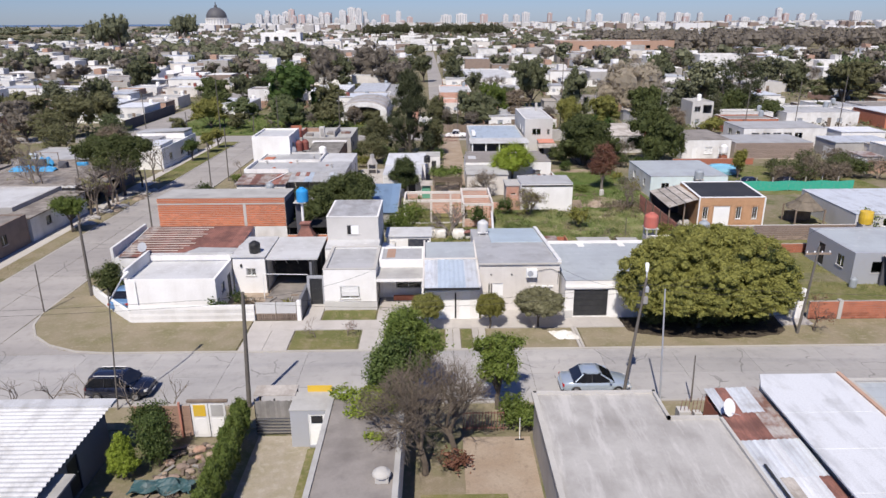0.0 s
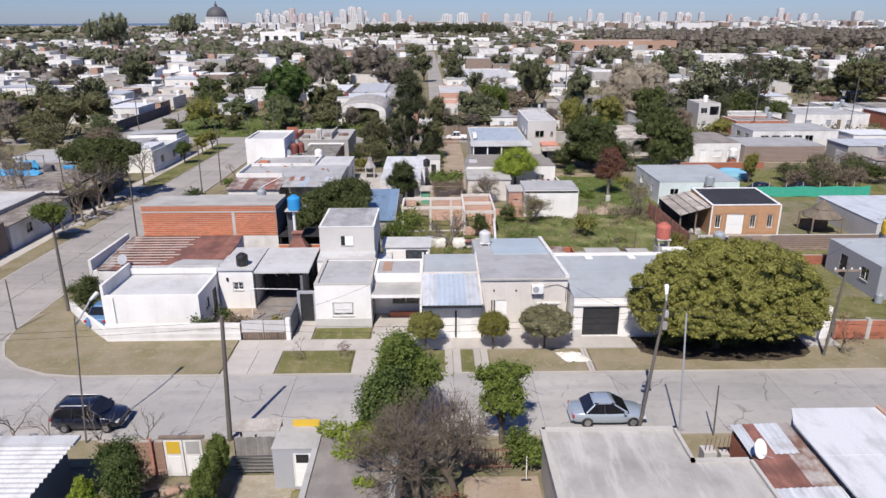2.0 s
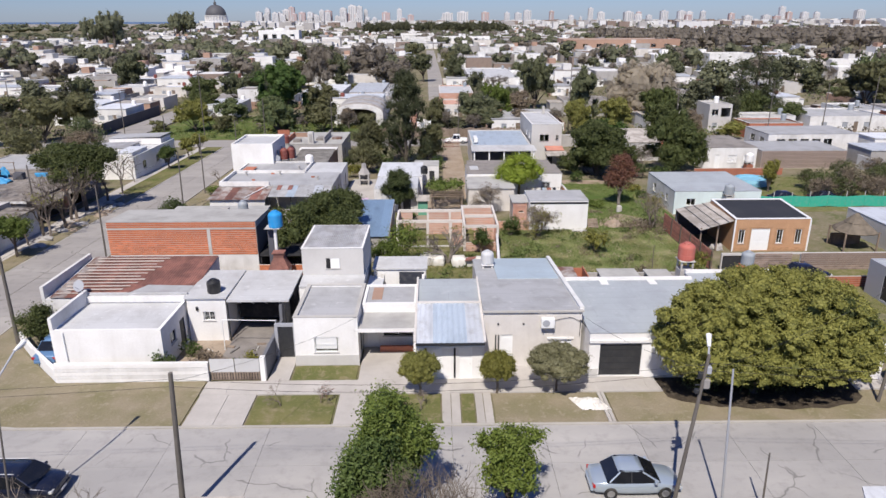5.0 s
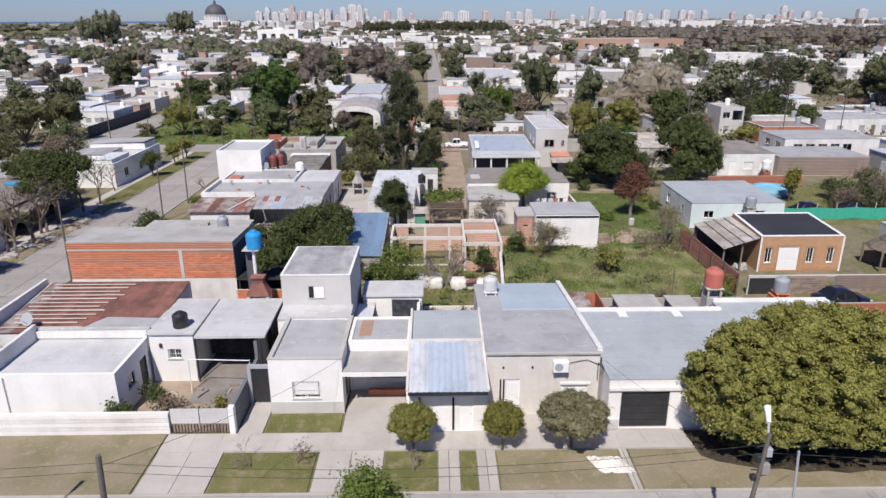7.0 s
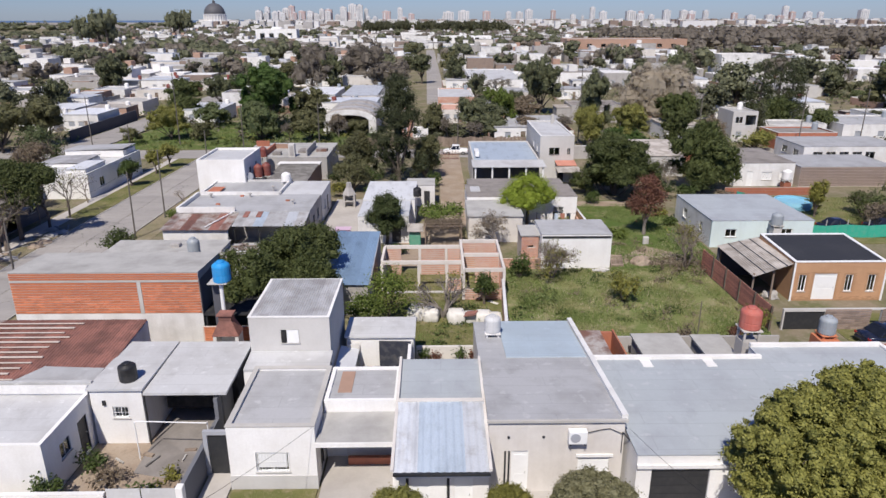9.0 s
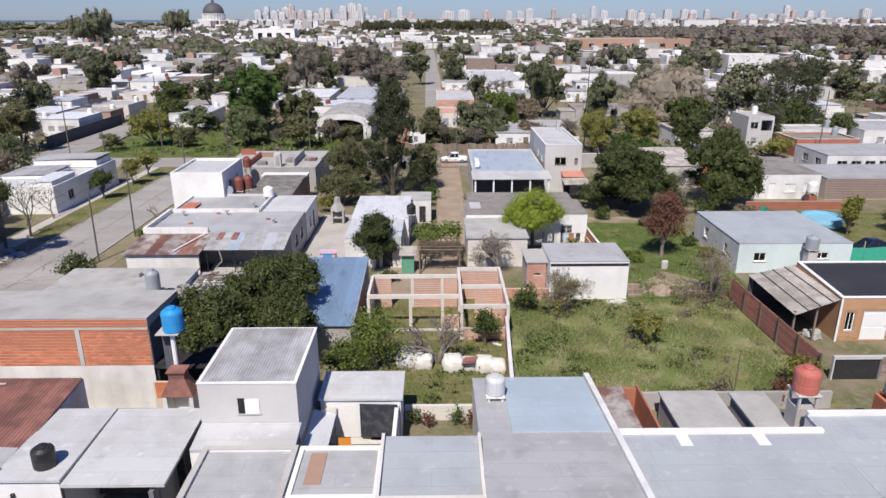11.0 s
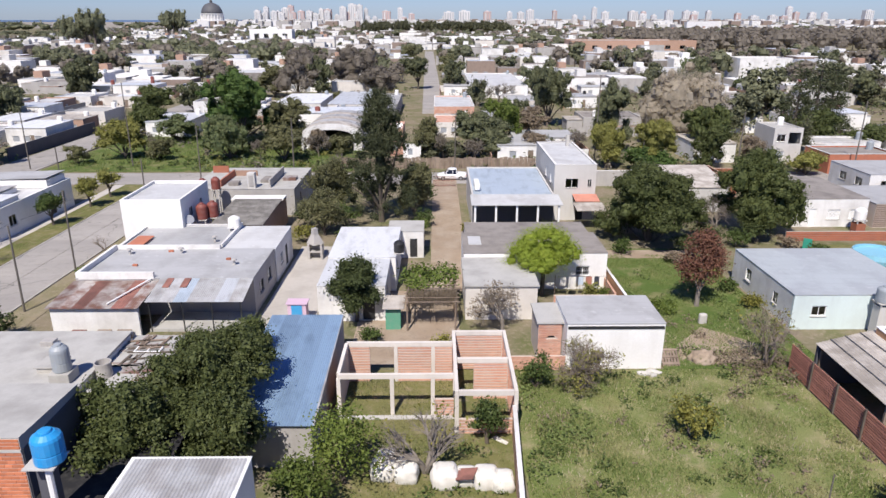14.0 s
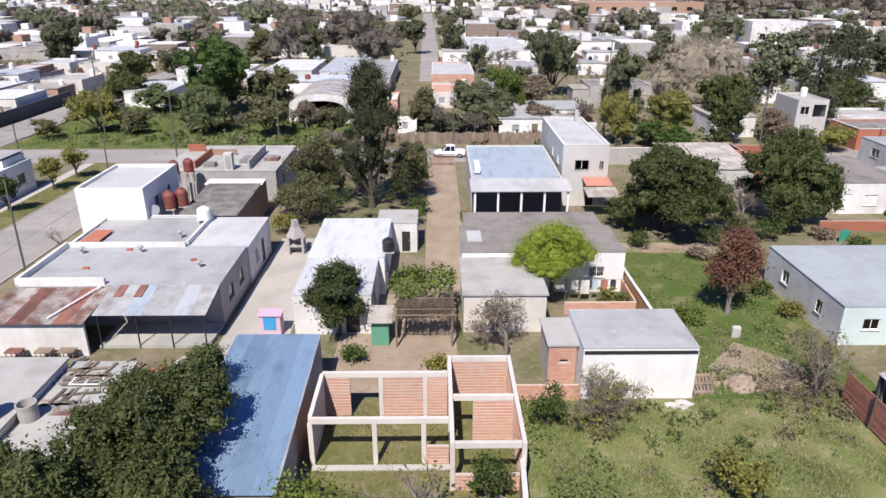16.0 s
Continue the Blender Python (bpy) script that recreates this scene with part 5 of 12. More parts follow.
def grey_house():
    ob = house(2.2, 8.4, 43.8, 56.8, 3.95, CREAM, MEMBRANE, "pale plastered house with a sloping grey roof", base=0.0, par=0.05, slope=(3.95, 2.65),
               holes={"S": [("door", 3.25, 4.05, 0.08, 2.3), ("shutter", 6.35, 7.8, 1.05, 1.95)], "N": [("win", 5, 6.2, 1, 2)]})
    part("roof_back", prism(bmesh.new(), rect(3.7, 8.15, 50.9, 56.75), 3.22, 3.36, lambda a, b: -0.1 * (b - 50.9)), MEMBRANE_SKY, ob)
    part("door_jamb", boxes((2.92, 3.0, 43.74, 43.79, 0.1, 2.3), (3.1, 3.18, 43.74, 43.79, 0.1, 2.3)), PAINT_DARK, ob)
    part("parapet", prism(bmesh.new(), rect(8.22, 8.5, 43.8, 57.0), 3.9, 4.2, lambda a, b: -0.1 * (b - 43.8)), WHITE_OLD, ob)
    part("eave", boxes((2.1, 8.5, 43.66, 43.8, 3.86, 3.97)), CONCRETE, ob)
    part("lintel", boxes((6.25, 7.95, 43.72, 43.8, 1.97, 2.1)), WHITE, ob)
    for x in (3.1, 4.7):
        part("vent", tube(bmesh.new(), (x, 43.8, 3.05), (x, 43.74, 3.05), 0.06, None, 10), PAINT_DARK, ob)
    ac = thing("air_conditioner", 6.2, 43.55, "white split air-conditioner on the facade", "air conditioner", 2.85)
    part("casing", soft_box(5.78, 6.62, 43.38, 43.74, 2.9, 3.55, 0.03), PAINT_WHITE, ac)
    part("fan_guard", tube(bmesh.new(), (6.08, 43.38, 3.24), (6.08, 43.365, 3.24), 0.23, None, 20), PAINT_GREY, ac)
    part("bracket", boxes((5.85, 5.9, 43.36, 43.8, 2.84, 2.895), (6.5, 6.55, 43.36, 43.8, 2.84, 2.895)), PAINT_DARK, ac)
    cab = bpy.data.curves.new("cable", "CURVE")
    cab.dimensions, cab.bevel_depth = "3D", 0.015
    sp = cab.splines.new("POLY")
    pts = [(6.62, 43.7, 3.3), (7.2, 43.74, 3.42), (7.7, 43.74, 3.5), (8.3, 43.74, 3.2)]
    sp.points.add(len(pts) - 1)
    for p, q in zip(sp.points, pts):
        p.co = (*q, 1)
    cab.materials.append(CABLE)
    tagged(new("cable", cab), "dark cable clipped along the facade", "cable")
    water_tank(3.2, 54.4, 2.7, 0.5, 1.05, MEMBRANE_PALE, "pale cement water tank on the roof edge", 0.55, WHITE_OLD)
    k = thing("bracket_arm", 8.45, 43.6, "dark service bracket at the corner of the facade", "bracket", 2.2)
    part("arm", tube(bmesh.new(), (8.3, 43.75, 3.3), (8.9, 43.5, 2.6), 0.03), PAINT_DARK, k)
    part("arm", tube(bmesh.new(), (8.3, 43.75, 3.3), (8.3, 43.75, 2.2), 0.025), PAINT_DARK, k)


def blue_house():
    ob = house(8.62, 17.9, 42.35, 51.0, 3.1, WHITE, MEMBRANE_BLUE, "white house with a wide blue-grey flat roof and dark garage door", base=0.0, par=0.05,
               holes={"S": [("garage", 9.3, 11.9, 0.08, 2.3), ("win", 14.0, 15.4, 1.0, 2.1)]}, slope=(3.05, 3.1))
    part("cornice", boxes((8.6, 12.6, 42.2, 42.33, 2.45, 2.62)), WHITE, ob)
    for x in (11.1, 14.6):
        part("strap", boxes((x, x + 0.55, 50.0, 50.84, 3.1, 3.175)), WHITE, ob)
    part("back_strip", boxes((8.6, 17.95, 50.85, 51.12, 3.0, 3.32)), WHITE, ob)
    part("plinth", boxes((8.6, 9.25, 42.31, 42.35, 0, 0.6)), PALE, ob)
    b = house(18.0, 25.6, 42.5, 52.5, 3.05, WHITE, MEMBRANE_BLUE, "white house half hidden by the round tree", base=0.0, par=0.05, holes={"S": [("win", 20, 21.4, 1, 2), ("dark_door", 22.6, 23.5, 0.1, 2.1)]})
    part("back_strip", boxes((18.0, 25.6, 52.3, 52.55, 3.0, 3.3)), WHITE, b)
    part("side_strip", boxes((25.45, 25.7, 42.5, 52.29, 3.0, 3.25)), WHITE_OLD, b)
    q = thing("gate_pillar", 26.3, 42.0, "white plastered gate pillar", "pillar", 0.0)
    part("pillar", soft_box(25.9, 26.7, 41.7, 42.2, 0, 2.4, 0.03, 1), WHITE, q)
    part("door", boxes((25.62, 25.88, 41.95, 42.05, 0, 2.1)), PAINT_GREY, q)
    # sheds and beds behind
    for x0, x1, y0, y1, m, lab in ((9.2, 10.4, 52.0, 57.3, RUST_PALE, "low shed roofed with rusted sheets"), (12.5, 15.4, 52.2, 56.8, SLAB, "low shed with a grey slab roof"), (16.3, 18.0, 52.3, 56.6, SLAB, "small shed with a grey slab roof")):
        house(x0, x1, y0, y1, 1.7, RENDER, m, lab, par=0.0, name="shed", category="shed")
    r = thing("brick_partition", 11.6, 54.6, "low red brick partition wall", "wall")
    part("wall", boxes((11.35, 11.45, 52.1, 57.6, -0.1, 1.75), (9.0, 11.34, 57.4, 57.6, -0.1, 1.6)), BRICK_OLD, r)
    w = thing("back_wall", 15.5, 59.0, "weathered concrete back wall of the yards", "wall")
    part("wall", boxes((8.9, 22.8, 58.0, 58.2, -0.3, 0.95)), RENDER, w)
    water_tank(18.4, 53.6, 3.0, 0.62, 1.35, PLASTIC_RED, "faded red water tank on a concrete stand", 0.75)
    st = thing("tank_stand", 18.4, 53.6, "concrete pillar under the red tank", "pillar", 0.0)
    part("pillar", boxes((17.9, 18.9, 53.1, 54.1, -0.1, 2.99)), RENDER, st)
    o = thing("tank_tower", 23.7, 54.6, "orange brick pillar carrying a water tank", "pillar")
    part("pillar", soft_box(23.1, 24.3, 54.0, 55.2, -0.2, 2.6, 0.02, 1), BRICK, o)
    water_tank(23.7, 54.6, gz(54.6) + 2.67, 0.5, 1.15, PLASTIC_GREY, "grey water tank on a brick pillar", 0.25, BRICK)


corner_house()
tower_house()
metal_house()
grey_house()
blue_house()


# ---- the bare-brick shop and its yard ----
def brick_shop():
    z = gz(62)
    ob = house(-28.0, -15.7, 58.65, 63.2, 5.65, RENDER, SLAB, "bare red brick shop with a concrete ring beam", base=z, par=0.08, slope=(5.65, 5.4),
               holes={"W": [("garage", 59.4, 62.4, 0.1, 2.6)]})
    part("base_coat", boxes((-28.02, -15.68, 58.6, 58.65, z - 0.2, z + 2.75)), WHITE_OLD, ob)
    part("backing", boxes((-28.0, -15.7, 58.63, 58.649, z + 2.76, z + 5.6)), MORTAR_PALE, ob)
    part("column", boxes((-19.75, -19.5, 58.58, 58.65, z + 2.76, z + 5.0)), CONCRETE, ob)
    part("beam", boxes((-28.0, -15.7, 58.58, 58.65, z + 5.0, z + 5.12)), CONCRETE, ob)
    # East face lies in shadow; a dark coat paints that shade on.
    part("dark_coat", boxes((-15.7, -15.66, 58.7, 63.15, z - 0.1, z + 5.1)), DARKWALL, ob)
    bricks(ob, "x", -19.48, -15.72, 58.63, -1, z + 2.78, z + 4.99, BRICK, joint=0.05, limit=130)
    bricks(ob, "x", -27.98, -19.78, 58.63, -1, z + 2.78, z + 4.99, BRICK, joint=0.05, limit=170)
    bricks(ob, "x", -27.98, -15.72, 58.63, -1, z + 5.13, z + 5.62, BRICK, joint=0.05, limit=0)
    r = house(-27.9, -18.4, 63.3, 74.2, 2.7, WHITE_OLD, SLAB, "low wing with a bare slab roof", par=0.0)
    # blue tank on its post, black shelter standing in for shade, barbecue
    water_tank(-13.7, 57.3, 5.45, 0.56, 1.35, PLASTIC_BLUE, "bright blue water tank on a tall stand", 0.0)
    st = thing("tank_stand", -13.85, 57.3, "tall dark pillar with a white pipe under the blue tank", "pillar")
    part("pillar", boxes((-14.45, -13.95, 57.4, 58.0, -0.2, 5.44)), DARKWALL, st)
    part("pipe", tube(bmesh.new(), (-13.75, 57.1, 0.0), (-13.75, 57.1, 5.44), 0.13), PAINT_WHITE, st)
    part("plate", boxes((-14.5, -13.3, 56.7, 57.9, 5.4, 5.445)), CONCRETE, st)
    s = thing("shelter", -13.2, 61.3, "shelter with a black roof put in for the shaded gap", "shelter")
    # Black roof and dark wall carry the shade between shop and tower.
    part("roof", prism(bmesh.new(), rect(-15.6, -10.9, 58.4, 64.5), 2.5, 2.56, lambda a, b: 0.05 * (b - 58)), TARP_BLACK, s)
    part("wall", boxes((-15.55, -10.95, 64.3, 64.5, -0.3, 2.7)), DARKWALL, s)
    for q in ((-15.5, 58.5), (-11.0, 58.5)):
        part("post", boxes((q[0], q[0] + 0.12, q[1], q[1] + 0.12, -0.1, 2.5)), PAINT_DARK, s)
    b = thing("barbecue", -13.4, 56.3, "brick barbecue with a tapered brown hood", "barbecue")
    part("hearth", boxes((-14.2, -13.98, 55.8, 56.8, 0, 2.3), (-12.82, -12.6, 55.8, 56.8, 0, 2.3), (-13.97, -12.83, 56.6, 56.8, 0, 2.3), (-13.97, -12.83, 55.8, 56.59, 0.8, 0.95)), WHITE_OLD, b)
    bm = bmesh.new()
    vs = [bm.verts.new(p) for p in ((-14.25, 55.75, 2.3), (-12.55, 55.75, 2.3), (-12.55, 56.85, 2.3), (-14.25, 56.85, 2.3), (-13.8, 56.05, 3.2), (-13.0, 56.05, 3.2), (-13.0, 56.7, 3.2), (-13.8, 56.7, 3.2))]
    for f in ((3, 2, 1, 0), (4, 5, 6, 7), (0, 1, 5, 4), (1, 2, 6, 5), (2, 3, 7, 6), (3, 0, 4, 7)):
        bm.faces.new([vs[i] for i in f])
    part("hood", bm, RUST, b)
    part("chimney", boxes((-13.8, -13.0, 56.05, 56.7, 3.2, 3.55), (-13.9, -12.9, 55.95, 56.8, 3.552, 3.65)), RUST, b)
    bw = thing("back_wall", -12.8, 58.1, "red brick yard wall", "wall")
    part("wall", boxes((-15.6, -10.9, 58.0, 58.15, -0.2, 1.9)), MORTAR_PALE, bw)
    bricks(bw, "x", -15.5, -11.0, 58.0, -1, 0.9, 1.9, BRICK, limit=60)


brick_shop()


def shell():
    """Unfinished brick house: ring beams on columns with part-built infill."""
    g = gz(71)
    ob = thing("unfinished_house", 0.5, 71, "unfinished red brick house of beams and part-built walls", "house", g)
    T = g + 2.7
    X0, XM, X1, YF, YM, YB, YL, YLB = -4.6, 2.0, 5.2, 67.2, 70.8, 74.4, 69.0, 72.9
    beams = [(X0, XM - 0.12, YL - 0.1, YL + 0.1), (X0, XM - 0.12, YLB - 0.1, YLB + 0.1), (XM + 0.12, X1 - 0.12, YF - 0.1, YF + 0.1), (XM + 0.12, X1 - 0.12, YM - 0.1, YM + 0.1), (XM + 0.12, X1 - 0.12, YB - 0.1, YB + 0.1),
             (XM - 0.1, XM + 0.1, YF - 0.1, YB + 0.1), (X1 - 0.1, X1 + 0.1, YF - 0.1, YB + 0.1), (X0 - 0.1, X0 + 0.1, YL + 0.12, YLB - 0.12)]
    for a in beams:
        part("beam", boxes((*a, T - 0.28, T)), BEAM, ob)
    for x, y in ((X0, YL), (-1.6, YL), (0.7, YL), (X0, YLB), (-1.6, YLB), (0.7, YLB), (XM, YF), (X1, YF), (XM, YM), (X1, YM), (XM, YB), (X1, YB)):
        part("column", boxes((x - 0.11, x + 0.11, y - 0.09, y + 0.09, g - 0.15, T - 0.285)), BEAM, ob)
    def infill(axis, u0, u1, c, z0, z1, limit):
        bm = bmesh.new()
        box(bm, *((u0, u1, c - 0.07, c + 0.07) if axis == "x" else (c - 0.07, c + 0.07, u0, u1)), g + z0, g + z1)
        p = part("infill", bm, MORTAR_PALE, ob)
        bricks(p, axis, u0, u1, c - 0.07, -1, g + z0, g + z1, BRICK_SALMON, limit=limit, depth=0.02, joint=0.075)
    infill("x", XM + 0.12, X1 - 0.12, YB, 0, 2.4, 80)
    infill("x", 3.1, X1 - 0.12, YM, 0, 2.4, 40)
    infill("x", XM + 0.12, X1 - 0.12, YF, 0, 0.95, 30)
    infill("x", -1.48, 0.58, YLB, 0, 2.4, 40)
    infill("x", X0 + 0.12, -3.2, YLB, 0, 2.4, 30)
    infill("x", 0.82, XM - 0.12, YLB, 0, 2.4, 30)
    infill("x", 0.82, XM - 0.12, YL, 0, 1.1, 20)
    infill("y", YL + 0.1, YLB - 0.1, X0, 0, 2.4, 25)
    infill("y", YF + 0.1, YB - 0.1, X1, 0, 2.4, 25)
    infill("y", YM + 0.1, YB - 0.1, XM, 0, 2.0, 25)
    part("floor_strip", boxes((X0, XM, YL - 0.5, YL - 0.15, g - 0.1, g + 0.12)), CONCRETE, ob)
    w = thing("boundary_wall", 4.75, 62.5, "long whitewashed boundary wall of the garden", "wall", gz(62.5))
    bm = prism(bmesh.new(), [(4.45, 58.3), (4.62, 58.3), (5.2, 67.1), (5.03, 67.1)], -0.15, 1.75, lambda a, b: gz(b))
    part("wall", bm, BRICK_PALE, w)
    part("coping", prism(bmesh.new(), [(4.42, 58.3), (4.65, 58.3), (5.23, 67.1), (5.0, 67.1)], 1.752, 1.8, lambda a, b: gz(b)), WHITE_OLD, w)


shell()


# ---- behind the row ----
def rear_houses():
    # blue-roofed shed
    b = house(-9.9, -5.3, 64.3, 76.6, 2.5, RENDER, SLAB, "long shed under a blue corrugated roof", par=0.1, name="shed", category="shed")
    z = gz(70)
    tin_roof(b, (-10.0, 64.1, z + 2.58), (-5.15, 64.1, z + 2.58), (-5.3, 76.8, z + 2.75), (-10.05, 76.8, z + 2.75), TIN_BLUE_DEEP, 5, 0.11, 0.016)
    part("edge_strip", prism(bmesh.new(), [(-5.2, 64.2), (-5.1, 64.2), (-5.28, 76.8), (-5.38, 76.8)], z + 2.4, z + 2.6, lambda a, c: 0.012 * (c - 64)), TIN_OLD, b)
    # white block with a grey roof, and its brick neighbours
    w = house(9.25, 15.5, 74.4, 78.9, 3.2, WHITE, MEMBRANE, "white block with a flat grey roof", par=0.05, cop=None)
    # Dark strip just below the roof line.
    part("drip_strip", boxes((9.3, 15.45, 74.36, 74.395, gz(76.6) + 2.85, gz(76.6) + 3.05)), PAINT_DARK, w)
    c = house(7.6, 9.15, 75.6, 78.6, 2.7, MORTAR_PALE, SLAB, "small unplastered brick washroom", par=0.0, holes={"S": [("open", 8.2, 8.7, 1.6, 1.8)]})
    bricks(c, "x", 7.6, 9.15, 75.6, -1, gz(77) + 0.1, gz(77) + 2.65, BRICK_SALMON, bw=0.26, bh=0.12, joint=0.04, limit=60, holes=[(8.2, 8.7, gz(77) + 1.55, gz(77) + 1.85)])
    f = thing("brick_fence", 7.3, 74.3, "low unplastered brick fence", "wall")
    part("wall", boxes((5.4, 9.2, 74.2, 74.32, gz(74) - 0.2, gz(74) + 1.0)), MORTAR_PALE, f)
    bricks(f, "x", 5.4, 9.2, 74.2, -1, gz(74), gz(74) + 1.0, BRICK_SALMON, limit=70)
    g = house(3.1, 8.5, 82.2, 88.2, 2.7, CREAM, SLAB, "plastered house with a dusty concrete slab roof", par=0.0)
    cw = thing("courtyard_wall", 12.4, 84.9, "low brick wall of a small courtyard", "wall")
    part("wall", boxes((10.2, 15.2, 84.7, 84.85, gz(85) - 0.2, gz(85) + 0.9)), MORTAR_PALE, cw)
    bricks(cw, "x", 10.2, 15.2, 84.7, -1, gz(85), gz(85) + 0.9, BRICK_SALMON, limit=60)
    part("side_wall", boxes((15.05, 15.2, 84.86, 88.3, gz(86) - 0.2, gz(86) + 1.0)), BRICK_SALMON, cw)
    wl = thing("washing_line", 12.6, 86.6, "washing line hung with pale and red clothes", "washing line")
    part("line", tube(bmesh.new(), (10.6, 86.6, gz(86) + 1.75), (14.8, 86.7, gz(86) + 1.75), 0.01, None, 4), CABLE, wl)
    for k, (x, w, h, m) in enumerate(((11.0, 0.5, 0.8, TARP_WHITE), (11.7, 0.6, 1.1, TARP_WHITE), (12.5, 0.4, 0.7, TIN_BLUE), (13.1, 0.5, 0.9, WOOD_RED), (13.8, 0.4, 0.8, TARP_NAVY))):
        bm = prism(bmesh.new(), [(x, 86.6), (x + w / 2, 86.66), (x + w, 86.6), (x + w, 86.63), (x + w / 2, 86.69), (x, 86.63)], gz(86) + 1.74 - h, gz(86) + 1.74)
        part("garment", bm, m, wl)
    for x in (10.6, 14.8):
        part("post", tube(bmesh.new(), (x, 86.65, gz(86) - 0.1), (x, 86.65, gz(86) + 1.9), 0.04, None, 6), WOOD, wl)
    shrub(14.4, 85.8, 1.1, 1.2, LEAF_FRESH, "bright green potted plant in the courtyard", 700, 0.08, 611)
    # long grey-roofed house with white gable wall
    lo = house(3.2, 15.2, 88.4, 94.0, 3.2, WHITE, SLAB_DARK, "white house with a dark slab roof", par=0.05, holes={"S": [("grille", 12.6, 13.8, 1.2, 2.1)], "E": [("win", 90, 91, 1, 2)]})
    part("terrace", boxes((3.6, 15.0, 94.1, 98.4, gz(98) + 2.7, gz(98) + 3.0)), SLAB_DARK, lo)
    part("terrace_wall", boxes((3.6, 15.0, 94.1, 94.3, gz(98) - 0.2, gz(98) + 2.69), (14.8, 15.0, 94.31, 98.3, gz(98) - 0.2, gz(98) + 2.69), (3.6, 3.8, 94.31, 98.3, gz(98) - 0.2, gz(98) + 2.69)), WHITE_OLD, lo)
    part("hatch", boxes((3.7, 4.8, 90.5, 92.8, gz(91) + 3.2, gz(91) + 3.3)), MEMBRANE_PALE, lo)
    # blue-roofed villa with a glazed gallery, and its two-storey wing
    h = house(4.8, 13.8, 106.8, 120.0, 3.9, PALE, TIN_BLUE, "villa with a pale blue roof and a long gallery", par=0.12, slope=(3.75, 4.0))
    zz = gz(106)
    part("gallery_roof", prism(bmesh.new(), rect(4.6, 14.2, 103.4, 106.75), zz + 3.35, zz + 3.45, lambda a, q: 0.08 * (q - 103.4)), MEMBRANE_PALE, h)
    for k in range(5):
        x = 5.0 + 2.2 * k
        part("post", boxes((x - 0.1, x + 0.1, 103.6, 103.8, zz - 0.2, zz + 3.34)), PAINT_WHITE, h)
    part("gallery_wall", boxes((4.7, 14.0, 103.55, 103.59, zz - 0.2, zz + 1.0)), RENDER, h)
    part("gallery_back", boxes((4.85, 13.75, 106.7, 106.78, zz, zz + 3.2)), DARKWALL, h)
    part("roof_unit", soft_box(5.2, 5.8, 108.5, 111.5, zz + 3.75, zz + 4.4, 0.05, 1), PAINT_WHITE, h)
    t = house(14.2, 18.9, 109.6, 124.0, 6.5, PALE, MEMBRANE_PALE, "pale plastered two-storey house", par=0.1, cop=WHITE_OLD, name="tower_house",
              holes={"S": [("dark_win", 15.5, 16.9, 3.9, 4.9), ("dark_win", 18.0, 18.4, 4.0, 4.8), ("dark_door", 16.8, 17.6, 0.1, 2.1)], "W": [("shutter", 111.5, 112.6, 4.0, 5.0), ("shutter", 115, 116, 4.0, 5.0)]})
    part("awning", prism(bmesh.new(), rect(16.3, 19.0, 107.5, 109.5), gz(109) + 2.7, gz(109) + 2.78, lambda a, q: 0.15 * (q - 107.5)), WOOD_RED, t)
    part("awning", prism(bmesh.new(), rect(16.0, 19.2, 105.0, 107.4), gz(107) + 2.3, gz(107) + 2.38, lambda a, q: 0.1 * (q - 105)), FIBRE, t)
    part("chimney", boxes((17.6, 18.0, 121.5, 122, gz(117) + 6.4, gz(117) + 7.8)), CONCRETE, t)
    # white-roofed house in the middle with its shed
    m = house(-8.0, -2.45, 88.0, 96.4, 3.05, WHITE, TIN_WHITE, "house with a bright white painted roof", par=0.05, holes={"E": [("dark_win", 90, 91.2, 1, 2)]})
    m2 = house(-7.95, -2.9, 82.0, 87.9, 2.85, WHITE_OLD, TIN_WHITE, "low white-roofed front room", par=0.04, holes={"S": [("dark_door", -4.6, -3.7, 0.1, 2.1)], "E": [("dark_win", 84, 85, 1, 2)]})
    house(-3.7, -0.3, 96.6, 100.2, 2.6, WHITE_OLD, SLAB, "small whitewashed garden store", par=0.05, name="shed", category="shed", holes={"S": [("dark_door", -1.6, -0.9, 0.05, 1.9)]})
    water_tank(-2.2, 89.0, gz(89) + 3.05, 0.45, 1.0, PLASTIC_BLACK, "black water tank beside the white roof", 0.1)
    # houses along the side street
    n = house(-26.4, -13.0, 83.4, 90.2, 3.0, RENDER, MEMBRANE, "grey-roofed house on the side street", par=0.05, holes={"E": [("dark_win", 85, 86.2, 1, 2), ("dark_win", 87.6, 88.8, 1, 2)]})
    n2 = house(-26.5, -17.6, 90.3, 97.2, 3.15, WHITE_OLD, MEMBRANE, "raised grey-roofed wing with a low white parapet", par=0.12, cop=WHITE_OLD)
    house(-17.4, -12.9, 90.3, 97.0, 3.0, WHITE_OLD, MEMBRANE_PALE, "pale-roofed wing beside the concrete yard", par=0.05, holes={"E": [("win", 92, 93, 1, 2), ("dark_door", 94, 94.9, 0.1, 2.1)]})
    part("rust_patch", boxes((-25.8, -24.4, 91.0, 93.5, gz(93) + 3.2, gz(93) + 3.24)), BRICK_OLD, n2)
    zc = gz(81)
    cn = thing("canopy", -23.2, 81.3, "lean-to canopy of rusted sheets on a white wall", "canopy")
    tin_roof(cn, (-26.6, 79.1, zc + 2.35), (-20.1, 79.1, zc + 2.35), (-20.1, 83.4, zc + 2.75), (-26.6, 83.4, zc + 2.75), RUST_PALE, 7, 0.14, 0.022, others=((2, RUST), (5, RUST)))
